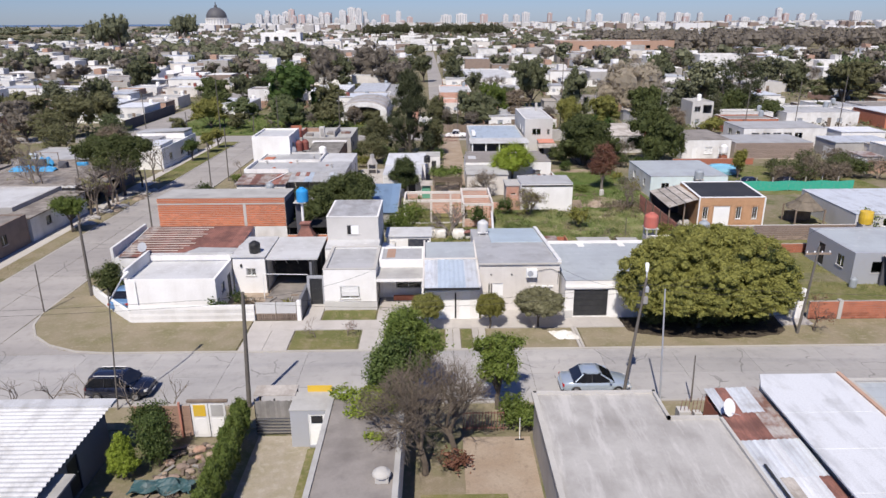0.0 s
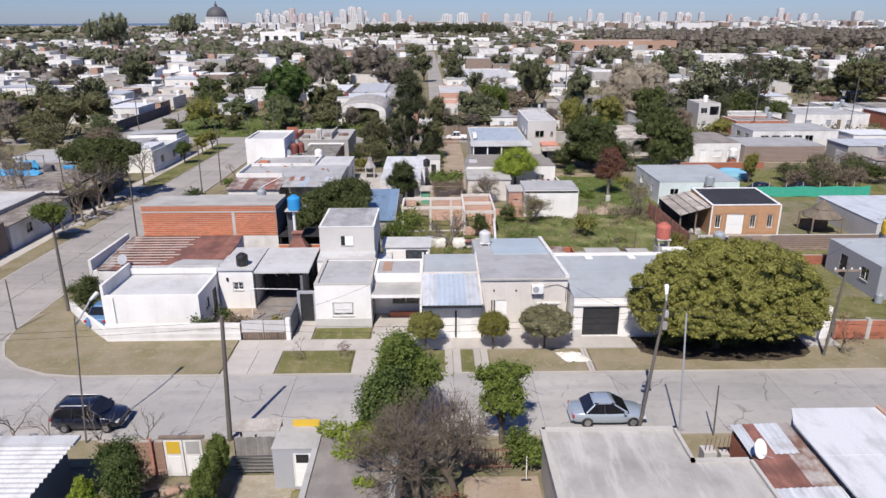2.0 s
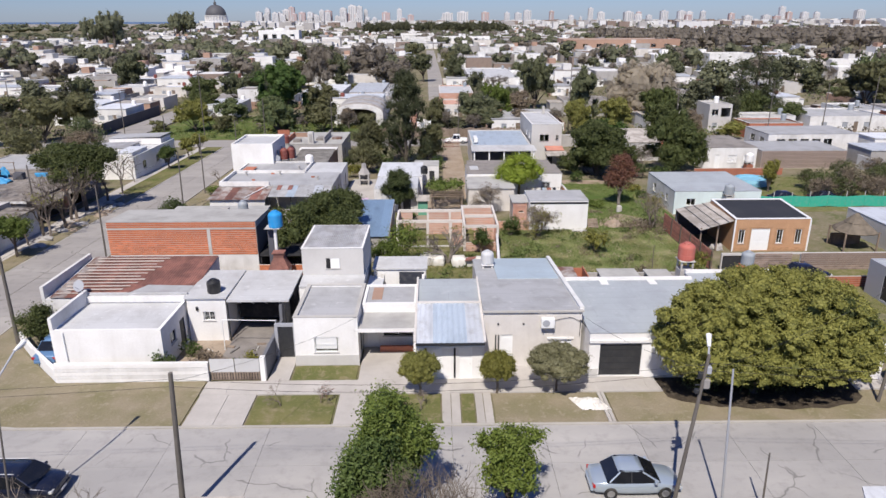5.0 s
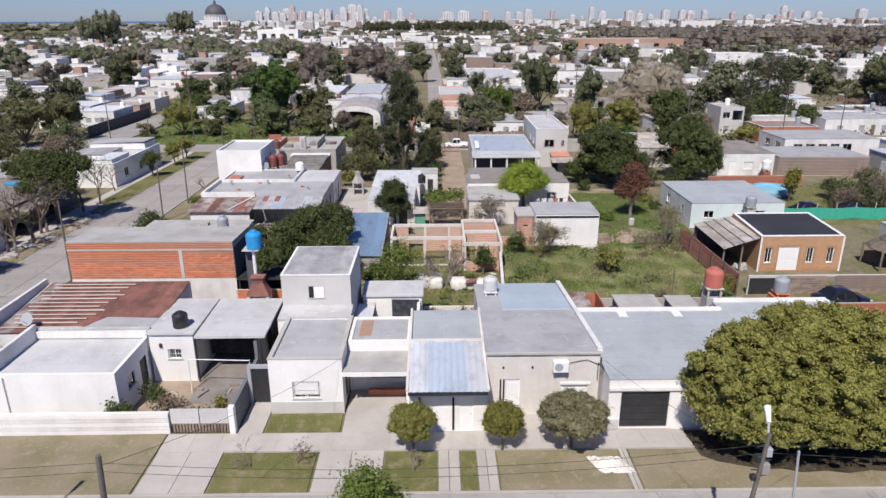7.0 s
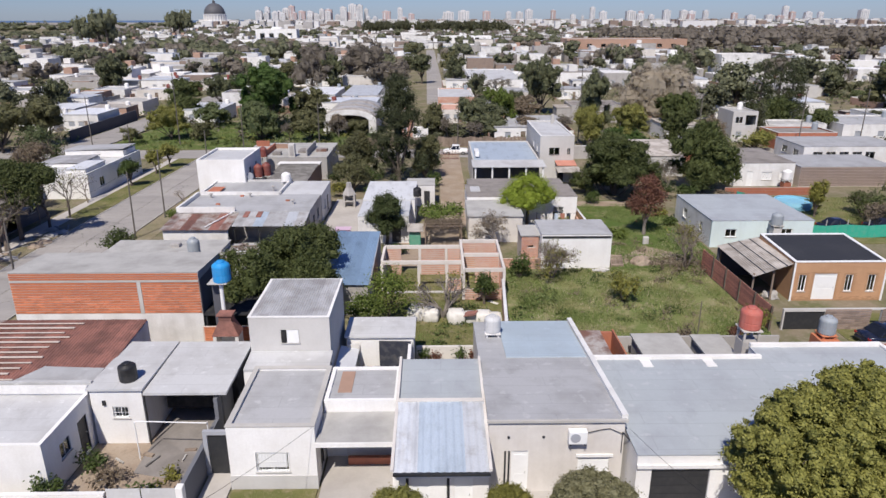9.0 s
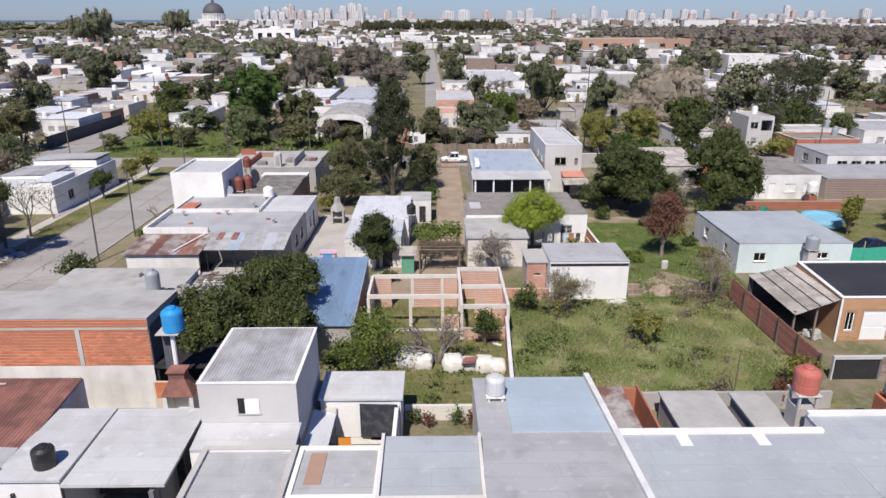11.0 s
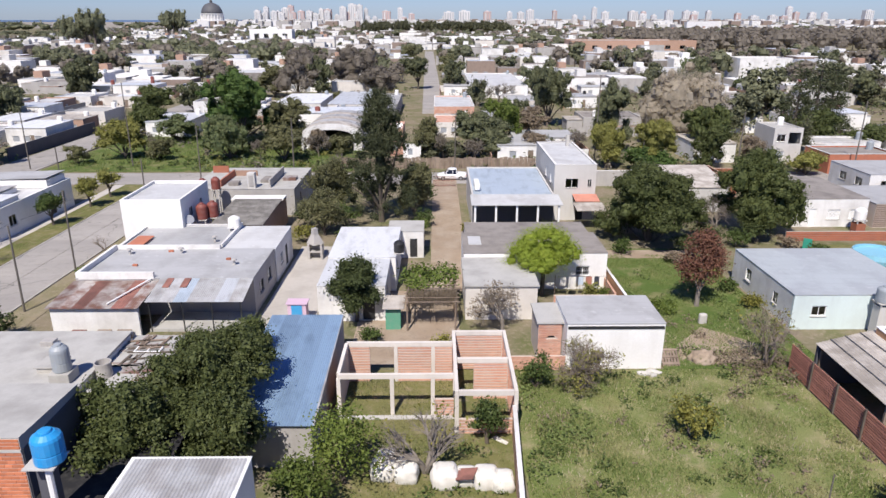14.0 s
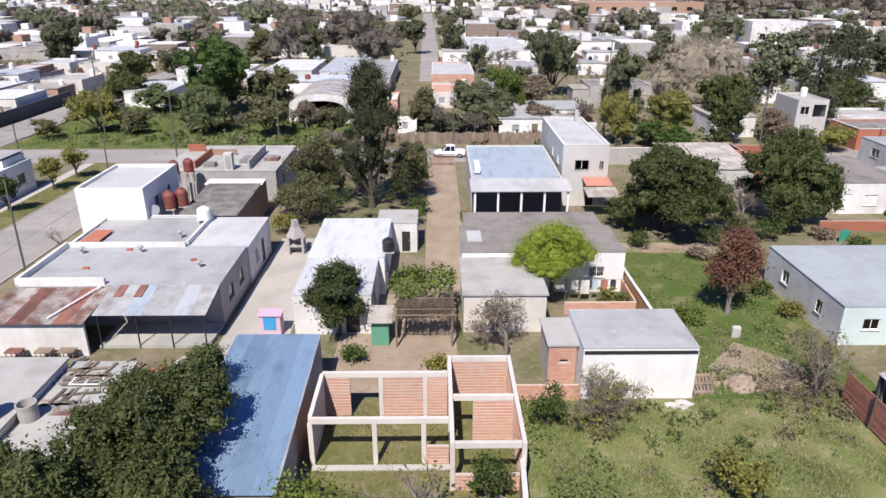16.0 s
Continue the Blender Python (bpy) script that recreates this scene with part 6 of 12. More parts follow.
    part("wall", boxes((-26.4, -20.2, 79.4, 79.6, zc - 0.2, zc + 2.3)), WHITE_OLD, cn)
    cn2 = thing("canopy", -16.5, 81.8, "open canopy of silver sheets over a terrace", "canopy")
    tin_roof(cn2, (-20.0, 80.1, zc + 2.4), (-13.0, 80.1, zc + 2.4), (-13.0, 83.4, zc + 2.95), (-20.0, 83.4, zc + 2.95), TIN_OLD, 7, 0.14, 0.018, others=((2, TIN_BLUE), (5, TIN)))
    for x_ in (-19.4, -18.1):
        part("rust_sheet", prism(bmesh.new(), rect(x_, x_ + 0.5, 82.0, 83.3), zc + 2.76, zc + 2.79, lambda u, w: 0.167 * (w - 82)), RUST, cn2)
    for x in (-19.8, -17.4, -15.3, -13.2):
        part("post", tube(bmesh.new(), (x, 80.3, zc), (x, 80.3, zc + 2.4), 0.05), PAINT_DARK, cn2)
    part("terrace", boxes((-20.0, -13.0, 80.3, 83.3, zc - 0.2, zc + 0.2)), SLAB, cn2)
    wb = house(-28.5, -22.9, 96.5, 104.4, 5.85, WHITE, MEMBRANE_PALE, "plain white two-storey block", par=0.25, name="tower_house", holes={"E": [("dark_win", 98.5, 99.4, 3.6, 4.5), ("dark_win", 101.5, 102.2, 3.8, 4.6)]})
    ds = thing("satellite_dish", -22.6, 97.6, "grey satellite dish on the white wall", "dish", gz(97) + 3.2)
    part("reflector", tube(bmesh.new(), (-22.7, 97.5, gz(97) + 3.6), (-22.55, 97.3, gz(97) + 3.65), 0.2, 0.45, 16), PAINT_GREY, ds)
    part("mast", boxes((-22.9, -22.65, 97.5, 97.55, gz(97) + 3.2, gz(97) + 3.6)), PAINT_GREY, ds)
    sh = house(-20.7, -15.9, 98.2, 109.0, 3.0, BRICK_PALE, SLAB, "brick store under grey corrugated sheets", par=0.3, name="shed", category="shed")
    zs = gz(103)
    tin_roof(sh, (-21.0, 107.0, zs + 3.1), (-20.9, 98.0, zs + 2.95), (-15.8, 98.0, zs + 2.95), (-15.9, 107.0, zs + 3.1), TIN_DARK, 4, 0.42, 0.12)
    part("white_edge", boxes((-21.5, -15.8, 107.1, 108.9, zs + 2.98, zs + 3.12)), WHITE, sh)
    house(-28, -15.6, 112.0, 123.5, 3.2, RENDER, SLAB, "low house with a bare concrete roof", par=0.06, holes={"E": [("dark_win", 115, 116, 1, 2)]})
    for x, y in ((-22.1, 99.6), (-21.3, 100.4)):
        water_tank(x, y, gz(100) + 2.6, 0.55, 1.6, PLASTIC_RUST, "brick-red water tank on the roof", 0.5)
    for x, y in ((-25.2, 109.4), (-24.0, 110.2)):
        water_tank(x, y, gz(y), 0.5, 1.4, PLASTIC_RUST, "brick-red water tank behind the store", 3.6)
    water_tank(-17.9, 95.9, gz(96) + 3.1, 0.55, 1.0, WHITE, "white round water tank", 0.3, WHITE_OLD)
    tb = thing("tank_cabinet", -20.6, 112.6, "pale green tank cabinet on the roof", "tank", gz(112) + 3.1)
    part("box", soft_box(-21.0, -20.1, 112.2, 113.0, gz(112) + 3.1, gz(112) + 5.0, 0.04, 1), PALE, tb)
    part("door", boxes((-20.8, -20.3, 112.15, 112.19, gz(112) + 3.4, gz(112) + 4.7)), RENDER, tb)
    # slab roof yard behind the shop
    y = thing("roof_drum", -17.9, 69.6, "open dark cement drum on the slab roof", "drum", gz(70.3) + 2.3)
    part("drum", lathe(bmesh.new(), -17.9, 69.6, [(0.44, gz(70.3) + 2.3), (0.45, gz(70) + 2.6), (0.44, gz(70) + 2.9), (0.47, gz(70) + 3.2), (0.4, gz(70) + 3.2), (0.38, gz(70) + 2.6)], 20), RENDER, y)
    q = house(-18.2, -15.0, 66.0, 74.6, 2.2, RENDER, SLAB, "low outbuilding with a broken slab roof", par=0.0, name="shed", category="shed")
    q2 = thing("rusted_cover", -13.9, 72.6, "low cover of rusted sheets on props", "cover")
    zq = gz(72)
    tin_roof(q2, (-15.0, 71.6, zq + 1.9), (-12.6, 71.6, zq + 1.9), (-12.7, 73.8, zq + 2.05), (-15.0, 73.8, zq + 2.05), RUST_PALE, 3, 0.14, 0.022, others=((1, RUST),))
    for x_, y_ in ((-12.8, 71.8), (-12.9, 73.6), (-14.8, 71.8)):
        part("prop", tube(bmesh.new(), (x_, y_, zq - 0.1), (x_, y_, zq + 1.9), 0.05), WOOD, q2)
    rng = random.Random(5)
    zr = gz(70.3) + 2.32
    for k in range(30):
        lum = thing("plank", -16.6 + rng.uniform(-1.2, 1.2), 71.9 + rng.uniform(-1.4, 2.0), "grey weathered plank lying on the roof", "plank", zr + 0.02 * (k % 4), "planks on the roof")
        a, l = rng.choice((0, 0.1, 0.2, 1.5)) + rng.uniform(-0.12, 0.12), rng.uniform(0.9, 2.2)
        bm = boxes((-l / 2, l / 2, -0.09, 0.09, 0, 0.04))
        bmesh.ops.rotate(bm, verts=bm.verts, cent=(0, 0, 0), matrix=Matrix.Rotation(a, 3, "Z"))
        bmesh.ops.translate(bm, verts=bm.verts, vec=lum.location)
        part("board", bm, (RUST_PALE, WOOD_GREY, BARK, WOOD)[k % 4], lum)
    wf = thing("window_frame", -16.6, 72.7, "old white window frame left on the roof", "frame", zr)
    part("frame", boxes((-17.45, -17.35, 72.3, 73.2, zr, zr + 0.1), (-15.95, -15.85, 72.3, 73.2, zr, zr + 0.1), (-17.34, -15.96, 72.3, 72.4, zr, zr + 0.1), (-17.34, -15.96, 73.1, 73.2, zr, zr + 0.1)), PAINT_WHITE, wf)
    part("bar", boxes((-16.7, -16.62, 72.41, 73.09, zr, zr + 0.08)), PAINT_WHITE, wf)
    for k, (x_, y_) in enumerate(((-15.7, 70.4), (-16.6, 70.2), (-15.6, 69.4))):
        sb = thing("sheet_pile", x_, y_, "rusted sheet lying on the slab", "sheet", zr, "rusted sheets")
        part("sheet", prism(bmesh.new(), [(x_ - 0.6, y_ - 0.35), (x_ + 0.5, y_ - 0.4), (x_ + 0.6, y_ + 0.35), (x_ - 0.5, y_ + 0.4)], zr, zr + 0.04), RUST_PALE, sb)
    rh = thing("roof_hatch", -20.7, 69.6, "small concrete roof hatch with a lid", "hatch", gz(70.2) + 2.82)
    part("curb", soft_box(-21.3, -20.1, 69.0, 70.2, gz(70.2) + 2.8, gz(70.2) + 3.15, 0.03, 1), CONCRETE, rh)
    part("lid", soft_box(-21.4, -20.0, 68.9, 70.3, gz(70.2) + 3.15, gz(70.2) + 3.22, 0.02, 1), SLAB, rh)
    for x_, y_, zc_ in ((-22.5, 72.5, 0.3), (-25.2, 68.5, 0.25)):
        ct = thing("cistern_box", x_, y_, "small grey cistern box on the slab", "box", gz(70.2) + 2.82, "cistern boxes")
        part("box", soft_box(x_ - 0.4, x_ + 0.4, y_ - 0.3, y_ + 0.3, gz(70.2) + 2.8, gz(70.2) + 2.85 + zc_, 0.03, 1), RENDER, ct)
    # right: brown brick house with lean-to, grey house
    z = gz(69)
    br = house(27.9, 35.2, 66.6, 72.8, 3.3, BRICK_TAN, DARKROOF, "tan brick house with white trim and a black roof", par=0.02, slope=(3.25, 3.6), cop=PAINT_WHITE,
               holes={"S": [("win", 28.4, 29.0, 0.8, 2.2), ("door", 29.6, 31.4, 0.1, 2.3), ("win", 32.1, 32.7, 0.8, 2.2), ("win", 33.9, 34.5, 0.8, 2.2)]})
    bricks(br, "x", 27.95, 35.15, 66.6, -1, z + 0.1, z + 3.15, BRICK_TAN, bw=0.25, bh=0.09, depth=0.012, joint=0.012, limit=60,
           holes=[(28.3, 29.1, z + 0.7, z + 2.3), (29.5, 31.5, z, z + 2.4), (32.0, 32.8, z + 0.7, z + 2.3), (33.8, 34.6, z + 0.7, z + 2.3)])
    for x in (27.85, 35.1):
        part("corner_trim", boxes((x, x + 0.14, 66.53, 66.59, z, z + 3.2)), PAINT_WHITE, br)
    lt = thing("lean_to", 25.7, 69.5, "lean-to roofed with grey fibre-cement sheets", "shelter")
    tin_roof(lt, (24.3, 65.6, z + 2.45), (28.3, 66.9, z + 3.1), (28.1, 73.2, z + 3.2), (24.2, 72.6, z + 2.6), FIBRE, 4, 0.2, 0.035)
    for u in (0.25, 0.5, 0.75):
        a = Vector((24.3, 65.6, z + 2.5)).lerp(Vector((28.3, 66.9, z + 3.15)), u)
        b = Vector((24.2, 72.6, z + 2.65)).lerp(Vector((28.1, 73.2, z + 3.25)), u)
        part("lap_strip", tube(bmesh.new(), a, b, 0.035, None, 5), DARKWALL, lt)
    for x, y in ((24.4, 65.9), (24.4, 72.2), (26.3, 66.6)):
        part("post", boxes((x, x + 0.12, y, y + 0.12, gz(y) - 0.1, z + 2.6)), WOOD, lt)
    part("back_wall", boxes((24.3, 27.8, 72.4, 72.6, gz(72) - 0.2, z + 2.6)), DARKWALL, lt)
    vn = thing("covered_bundle", 26.8, 67.4, "bundle under grey canvas", "bundle")
    bm = bmesh.new()
    bmesh.ops.create_icosphere(bm, subdivisions=3, radius=0.8)
    for v in bm.verts:
        v.co = v.co * (0.8 + 0.35 * noise.noise(v.co * 2.2)) 
        v.co.z = max(0, v.co.z * 0.8 + 0.08 * noise.noise(v.co * 5))
        v.co += Vector((26.8, 67.4, gz(67)))
    part("canvas", bm, RENDER, vn)
    gr = house(26.8, 36.8, 80.2, 90.4, 2.75, WHITE_OLD, MEMBRANE_BLUE, "pale house with a wide blue-grey roof", par=0.03, front=AQUA, holes={"S": [("win", 28.2, 29.3, 1.1, 1.9), ("win", 33.6, 34.8, 1.3, 1.9)], "W": [("dark_win", 82.5, 83.2, 1, 1.9), ("win", 87, 88, 1, 2)]})
    water_tank(32.6, 79.2, gz(79) + 2.3, 0.55, 1.2, PLASTIC_GREY, "grey water tank on a concrete stack", 0.3)
    tk = thing("tank_stack", 32.6, 79.2, "concrete stack under the grey tank", "pillar")
    part("pillar", boxes((32.2, 33.0, 78.8, 79.6, gz(79) - 0.2, gz(79) + 2.29)), PALE, tk)
    # fence of red boards down the lot
    fe = thing("board_fence", 23.7, 67.5, "red-stained board fence along the lot", "fence")
    for k in range(5):
        y0 = 61.0 + 2.62 * k
        for j in range(11):
            part("board", prism(bmesh.new(), rect(23.66, 23.7, y0 + 0.02, y0 + 2.6), 0.08 + 0.165 * j, 0.2 + 0.165 * j, lambda a, q: gz(q)), WOOD_RED, fe)
        part("post", prism(bmesh.new(), rect(23.56, 23.655, y0 - 0.05, y0 + 0.05), -0.2, 1.95, lambda a, q: gz(q)), BARK, fe)
        part("back_lining", prism(bmesh.new(), rect(23.71, 23.73, y0 + 0.02, y0 + 2.6), 0.05, 1.86, lambda a, q: gz(q)), BARK, fe)
    lw = thing("block_wall", 33, 61.3, "pale block wall with a dark gateway", "wall")
    zw = gz(61)
    bm = bmesh.new()
    holed(bm, "x", 24.6, 44.0, 61.2, 61.4, zw - 0.2, zw + 1.6, [(24.7, 27.6, zw - 0.19, zw + 1.4), (30.9, 31.7, zw - 0.19, zw + 1.5)])
    part("wall", bm, PALE, lw)
    bricks(lw, "x", 27.6, 30.9, 61.2, -1, zw, zw + 1.6, BRICK_GREY, bw=0.4, bh=0.2, joint=0.03, limit=60)
    bricks(lw, "x", 31.7, 44.0, 61.2, -1, zw, zw + 1.6, BRICK_GREY, bw=0.4, bh=0.2, joint=0.03, limit=60)
    part("gate", boxes((24.75, 27.55, 61.28, 61.32, zw, zw + 1.35)), PAINT_DARK, lw)
    lw2 = thing("brick_fence", 34, 57.2, "red brick fence beyond the tank tower", "wall")
    part("wall", boxes((26.0, 44.0, 57.1, 57.3, gz(57) - 0.2, gz(57) + 0.9)), MORTAR, lw2)
    bricks(lw2, "x", 26.0, 44.0, 57.1, -1, gz(57), gz(57) + 0.9, BRICK_OLD, joint=0.03, limit=80)
    rw = thing("brick_fence", 36, 41.7, "low red brick garden wall on the street", "wall")
    part("wall", boxes((27.0, 45.0, 41.6, 41.8, -0.2, 1.45)), MORTAR, rw)
    part("pier", boxes((29.2, 29.5, 41.5, 41.9, -0.2, 1.55)), CONCRETE, rw)
    bricks(rw, "x", 27.0, 45.0, 41.6, -1, 0.02, 1.45, BRICK_OLD, joint=0.028, limit=160)
    gs = house(34.4, 43.0, 48.6, 56.0, 2.8, PAINT_GREY, MEMBRANE_BLUE, "grey block house in a side garden", par=0.1, base=0.0, holes={"W": [("dark_win", 50, 51, 1, 2), ("dark_door", 53, 54, 0.1, 2.1)], "S": [("dark_win", 36, 38, 1, 2)]})
    water_tank(34.2, 47.9, 0.0, 0.3, 0.9, PLASTIC_GREY, "small grey drum beside the grey house")
    rc = thing("canopy", 39.5, 45.6, "lean-to of rusted sheets on dark posts", "canopy", 0.0)
    tin_roof(rc, (36.6, 43.6, 2.2), (43.4, 43.6, 2.2), (43.4, 48.4, 2.7), (36.6, 48.4, 2.7), RUST_PALE, 6, 0.16, 0.025, others=((1, RUST), (4, RUST), (5, TIN_OLD)))
    for x in (36.8, 40.0, 43.2):
        part("post", boxes((x, x + 0.1, 43.7, 43.8, -0.1, 2.2)), WOOD, rc)
    # Dark back wall and goods put the shade beneath the sheets into colour.
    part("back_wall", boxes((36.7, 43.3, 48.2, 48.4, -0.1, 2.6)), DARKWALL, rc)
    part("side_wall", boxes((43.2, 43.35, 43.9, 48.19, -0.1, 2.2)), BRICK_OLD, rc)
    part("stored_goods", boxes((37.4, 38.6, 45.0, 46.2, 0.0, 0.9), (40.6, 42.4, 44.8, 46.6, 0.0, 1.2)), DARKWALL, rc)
    yl = thing("yellow_tank", 40.9, 57.9, "yellow metal tank on a stand", "tank", gz(58))
    part("drum", lathe(bmesh.new(), 40.9, 57.9, [(0.6, 2.6), (0.65, 3.2), (0.6, 3.8)], 16), PAINT_YELLOW, yl)
    part("stand", boxes((40.4, 41.4, 57.4, 58.4, -0.2, 2.59)), CONCRETE, yl)
    # thatched hut
    hu = thing("thatched_hut", 40.2, 67.6, "open garden hut with a thatched roof", "hut")
    for x in (38.6, 41.8):
        for y in (66.2, 69.0):
            part("post", tube(bmesh.new(), (x, y, gz(y) - 0.1), (x, y, gz(y) + 1.9), 0.09), WOOD, hu)
    bm = bmesh.new()
    base_z = gz(67) + 1.7
    tiers = [(1.85, 1.8, 0.0), (1.9, 1.85, 0.08), (1.7, 1.65, 0.3), (0.95, 0.9, 0.85), (1.0, 0.95, 0.88), (0.62, 0.55, 1.25), (0.12, 0.1, 1.75)]
    rings = [[bm.verts.new((40.2 + a * rx, 67.6 + b * ry, base_z + dz)) for a, b in ((-0.78, -0.78), (0, -1.04), (0.78, -0.78), (1.04, 0), (0.78, 0.78), (0, 1.04), (-0.78, 0.78), (-1.04, 0))] for rx, ry, dz in tiers]
    for p, q in zip(rings, rings[1:]):
        for i in range(8):
            bm.faces.new((p[i], p[(i + 1) % 8], q[(i + 1) % 8], q[i]))
    bm.faces.new(rings[-1])
    bm.faces.new(rings[0][::-1])
    bmesh.ops.subdivide_edges(bm, edges=bm.edges, cuts=2, use_grid_fill=True)
    for v in bm.verts:
        v.co += Vector((noise.noise(v.co * 3), noise.noise(v.co * 3 + Vector((5, 0, 0))), noise.noise(v.co * 4))) * 0.05
    part("thatch", bm, THATCH, hu)
    part("counter", boxes((38.7, 41.7, 68.7, 68.9, gz(68) - 0.1, gz(68) + 1.1)), WOOD, hu)
    house(43.0, 55, 62.6, 73.6, 2.35, PALE, TIN, "pale house with a sheet roof beside the hut", par=0.05, holes={"S": [("win", 46, 47.5, 1, 1.9)]})
    # teal netting fence and pool
    tn = thing("net_fence", 46, 83, "sagging green shade-net fence", "fence")
    for k in range(8):
        x = 37.6 + 2.2 * k
        bm = prism(bmesh.new(), rect(x, x + 2.18, 83.0, 83.03), 0.05, 1.35, lambda a, q: gz(q) + 0.08 * math.sin(a * 1.4))
        part("net", bm, PLASTIC_TEAL, tn)
        part("post", tube(bmesh.new(), (x, 83.08, gz(83) - 0.1), (x, 83.08, gz(83) + 1.9), 0.05), CONCRETE, tn)
    rg = thing("net_scrap", 37.9, 99.0, "scrap of green shade net on the brick fence", "net")
    part("net", prism(bmesh.new(), [(37.3, 98.6), (38.8, 99.6), (38.8, 99.64), (37.3, 98.64)], -0.1, 1.2, lambda a, q: gz(q) - 0.3 * (a - 37.3)), PLASTIC_TEAL, rg)
    po = thing("paddling_pool", 42.7, 95.4, "round blue paddling pool", "pool")
    part("wall", lathe(bmesh.new(), 42.7, 95.4, [(2.1, gz(96)), (2.2, gz(96) + 0.5), (2.1, gz(96) + 0.95), (2.0, gz(96) + 0.95), (2.0, gz(96) + 0.7)], 28), POOL_BLUE, po)
    # two more on the right
    o = house(40.3, 48.4, 106.6, 117.5, 3.2, WHITE_OLD, SLAB_DARK, "old white house with a stained roof", par=0.06, holes={"S": [("door", 42, 42.8, 0.1, 2.1), ("shutter", 44, 45.4, 0.9, 2), ("shutter", 46.4, 47.6, 0.9, 2)]})
    water_tank(46.4, 104.6, gz(105) + 1.0, 0.6, 1.3, WHITE, "white round plastic water tank", 0.4)
    tk = thing("tank_stack", 46.4, 104.6, "brick stack under the white tank", "pillar")
    part("pillar", boxes((45.9, 46.9, 104.1, 105.1, gz(105) - 0.2, gz(105) + 0.99)), BRICK_OLD, tk)
    bk = house(49.0, 62.0, 106.2, 114.6, 2.7, MORTAR_PALE, MEMBRANE, "long house of grey-brown brick", par=0.05)
    bricks(bk, "x", 49.0, 62.0, 106.2, -1, gz(110) + 0.1, gz(110) + 2.65, BRICK_GREY, bw=0.4, bh=0.22, joint=0.05, limit=0)
    house(55.5, 70.8, 118.0, 127.0, 3.4, WHITE_OLD, MEMBRANE, "white house with a grey roof and a band of windows", par=0.05, holes={"S": [("dark_win", 57 + 2 * k, 58.4 + 2 * k, 1.6, 2.6) for k in range(5)], "W": [("dark_win", 119.5, 121, 1.6, 2.6), ("dark_win", 123, 124.5, 1.6, 2.6)]})
    house(65.5, 75.5, 105.8, 112.0, 2.7, RENDER, TIN, "low shed under pale sheets behind the thicket", par=0.0, name="shed", category="shed")
    house(72.4, 80.4, 116.0, 121.5, 2.9, WHITE, TIN_WHITE, "white house with a bright sheet roof", par=0.0)
    bf = thing("brick_fence", 45, 101.5, "old brick garden fence", "wall")
    part("wall", boxes((37.0, 50.0, 101.4, 101.6, gz(101) - 0.2, gz(101) + 1.0)), MORTAR, bf)
    bricks(bf, "x", 37.0, 50.0, 101.4, -1, gz(101), gz(101) + 1.0, BRICK_OLD, bw=0.4, bh=0.2, joint=0.04, limit=0)
    # white house across the side street
    house(-53.0, -44.0, 101.0, 117.0, 3.3, WHITE, MEMBRANE_PALE, "long white house across the side street", par=0.2, cop=WHITE, holes={"E": [("win", 104, 105.4, 1, 2.2), ("win", 109, 110.4, 1, 2.2), ("dark_door", 112, 113, 0.1, 2.2), ("win", 114, 115.4, 1, 2.2)]})
    zl = gz(112) + 3.3
    for k, (x0, x1, y0, y1, h, m) in enumerate(((-52.6, -44.4, 112.6, 116.6, 0.8, MEMBRANE), (-52.6, -47.0, 105.6, 111.0, 0.35, TIN_OLD), (-46.8, -44.3, 101.4, 106.8, 0.5, TIN_WHITE))):
        r = thing("roof_room", (x0 + x1) / 2, (y0 + y1) / 2, "raised white section on the long roof", "roof", zl)
        part("wall", boxes((x0, x1, y0, y1, zl - 0.1, zl + h)), WHITE, r)
        part("roof", prism(bmesh.new(), rect(x0 - 0.1, x1 + 0.1, y0 - 0.1, y1 + 0.1), zl + h + 0.003, zl + h + 0.07, lambda u, w: 0.03 * (u - x0)), m, r)
    house(-60, -45.2, 76.4, 93.0, 2.9, DARKWALL, TIN_BROWN, "low dim shed behind the roadside trees", par=0.0, holes={"E": [("open", 78, 82.5, 0.1, 2.4), ("open", 84, 88, 0.1, 2.4), ("dark_win", 90, 91, 1, 2)]})
    er = thing("eave_strip", -45.0, 78.0, "pale edge board along the dim shed", "strip", gz(80) + 2.9)
    part("board", boxes((-60.1, -45.05, 76.2, 76.27, gz(84) + 2.85, gz(84) + 3.1)), WHITE_OLD, er)
    house(-62, -46.4, 65.5, 75.6, 3.1, RENDER, MEMBRANE_PALE, "old house with a broad pale roof", par=0.12, holes={"E": [("dark_win", 70, 71, 1, 2)]})
    house(-46.3, -43.3, 63.2, 74.8, 2.5, WHITE_OLD, TIN_BROWN, "low white front room under brown-grey sheets", par=0.0, holes={"E": [("dark_win", 66, 67, 1, 1.9), ("dark_door", 71, 72, 0.1, 2.0)]})
    house(-60, -43.3, 47.0, 62.6, 3.0, BRICK_GREY, SLAB_DARK, "brown-walled house with a grimy flat roof", par=0.1, holes={"E": [("garage", 50, 54, 0.1, 2.4), ("dark_win", 58, 59, 1, 2)]})
    house(-78, -61.5, 62.0, 74.0, 3.0, WHITE_OLD, SLAB_DARK, "long house with a grimy roof", par=0.1)
    house(-76, -61.0, 78.0, 90.0, 2.9, RENDER, TIN_BROWN, "grey house under weathered sheets", par=0.0)
    house(-64, -50.0, 95.0, 105.5, 2.9, RENDER, MEMBRANE, "low grey house behind the sheds", par=0.1)
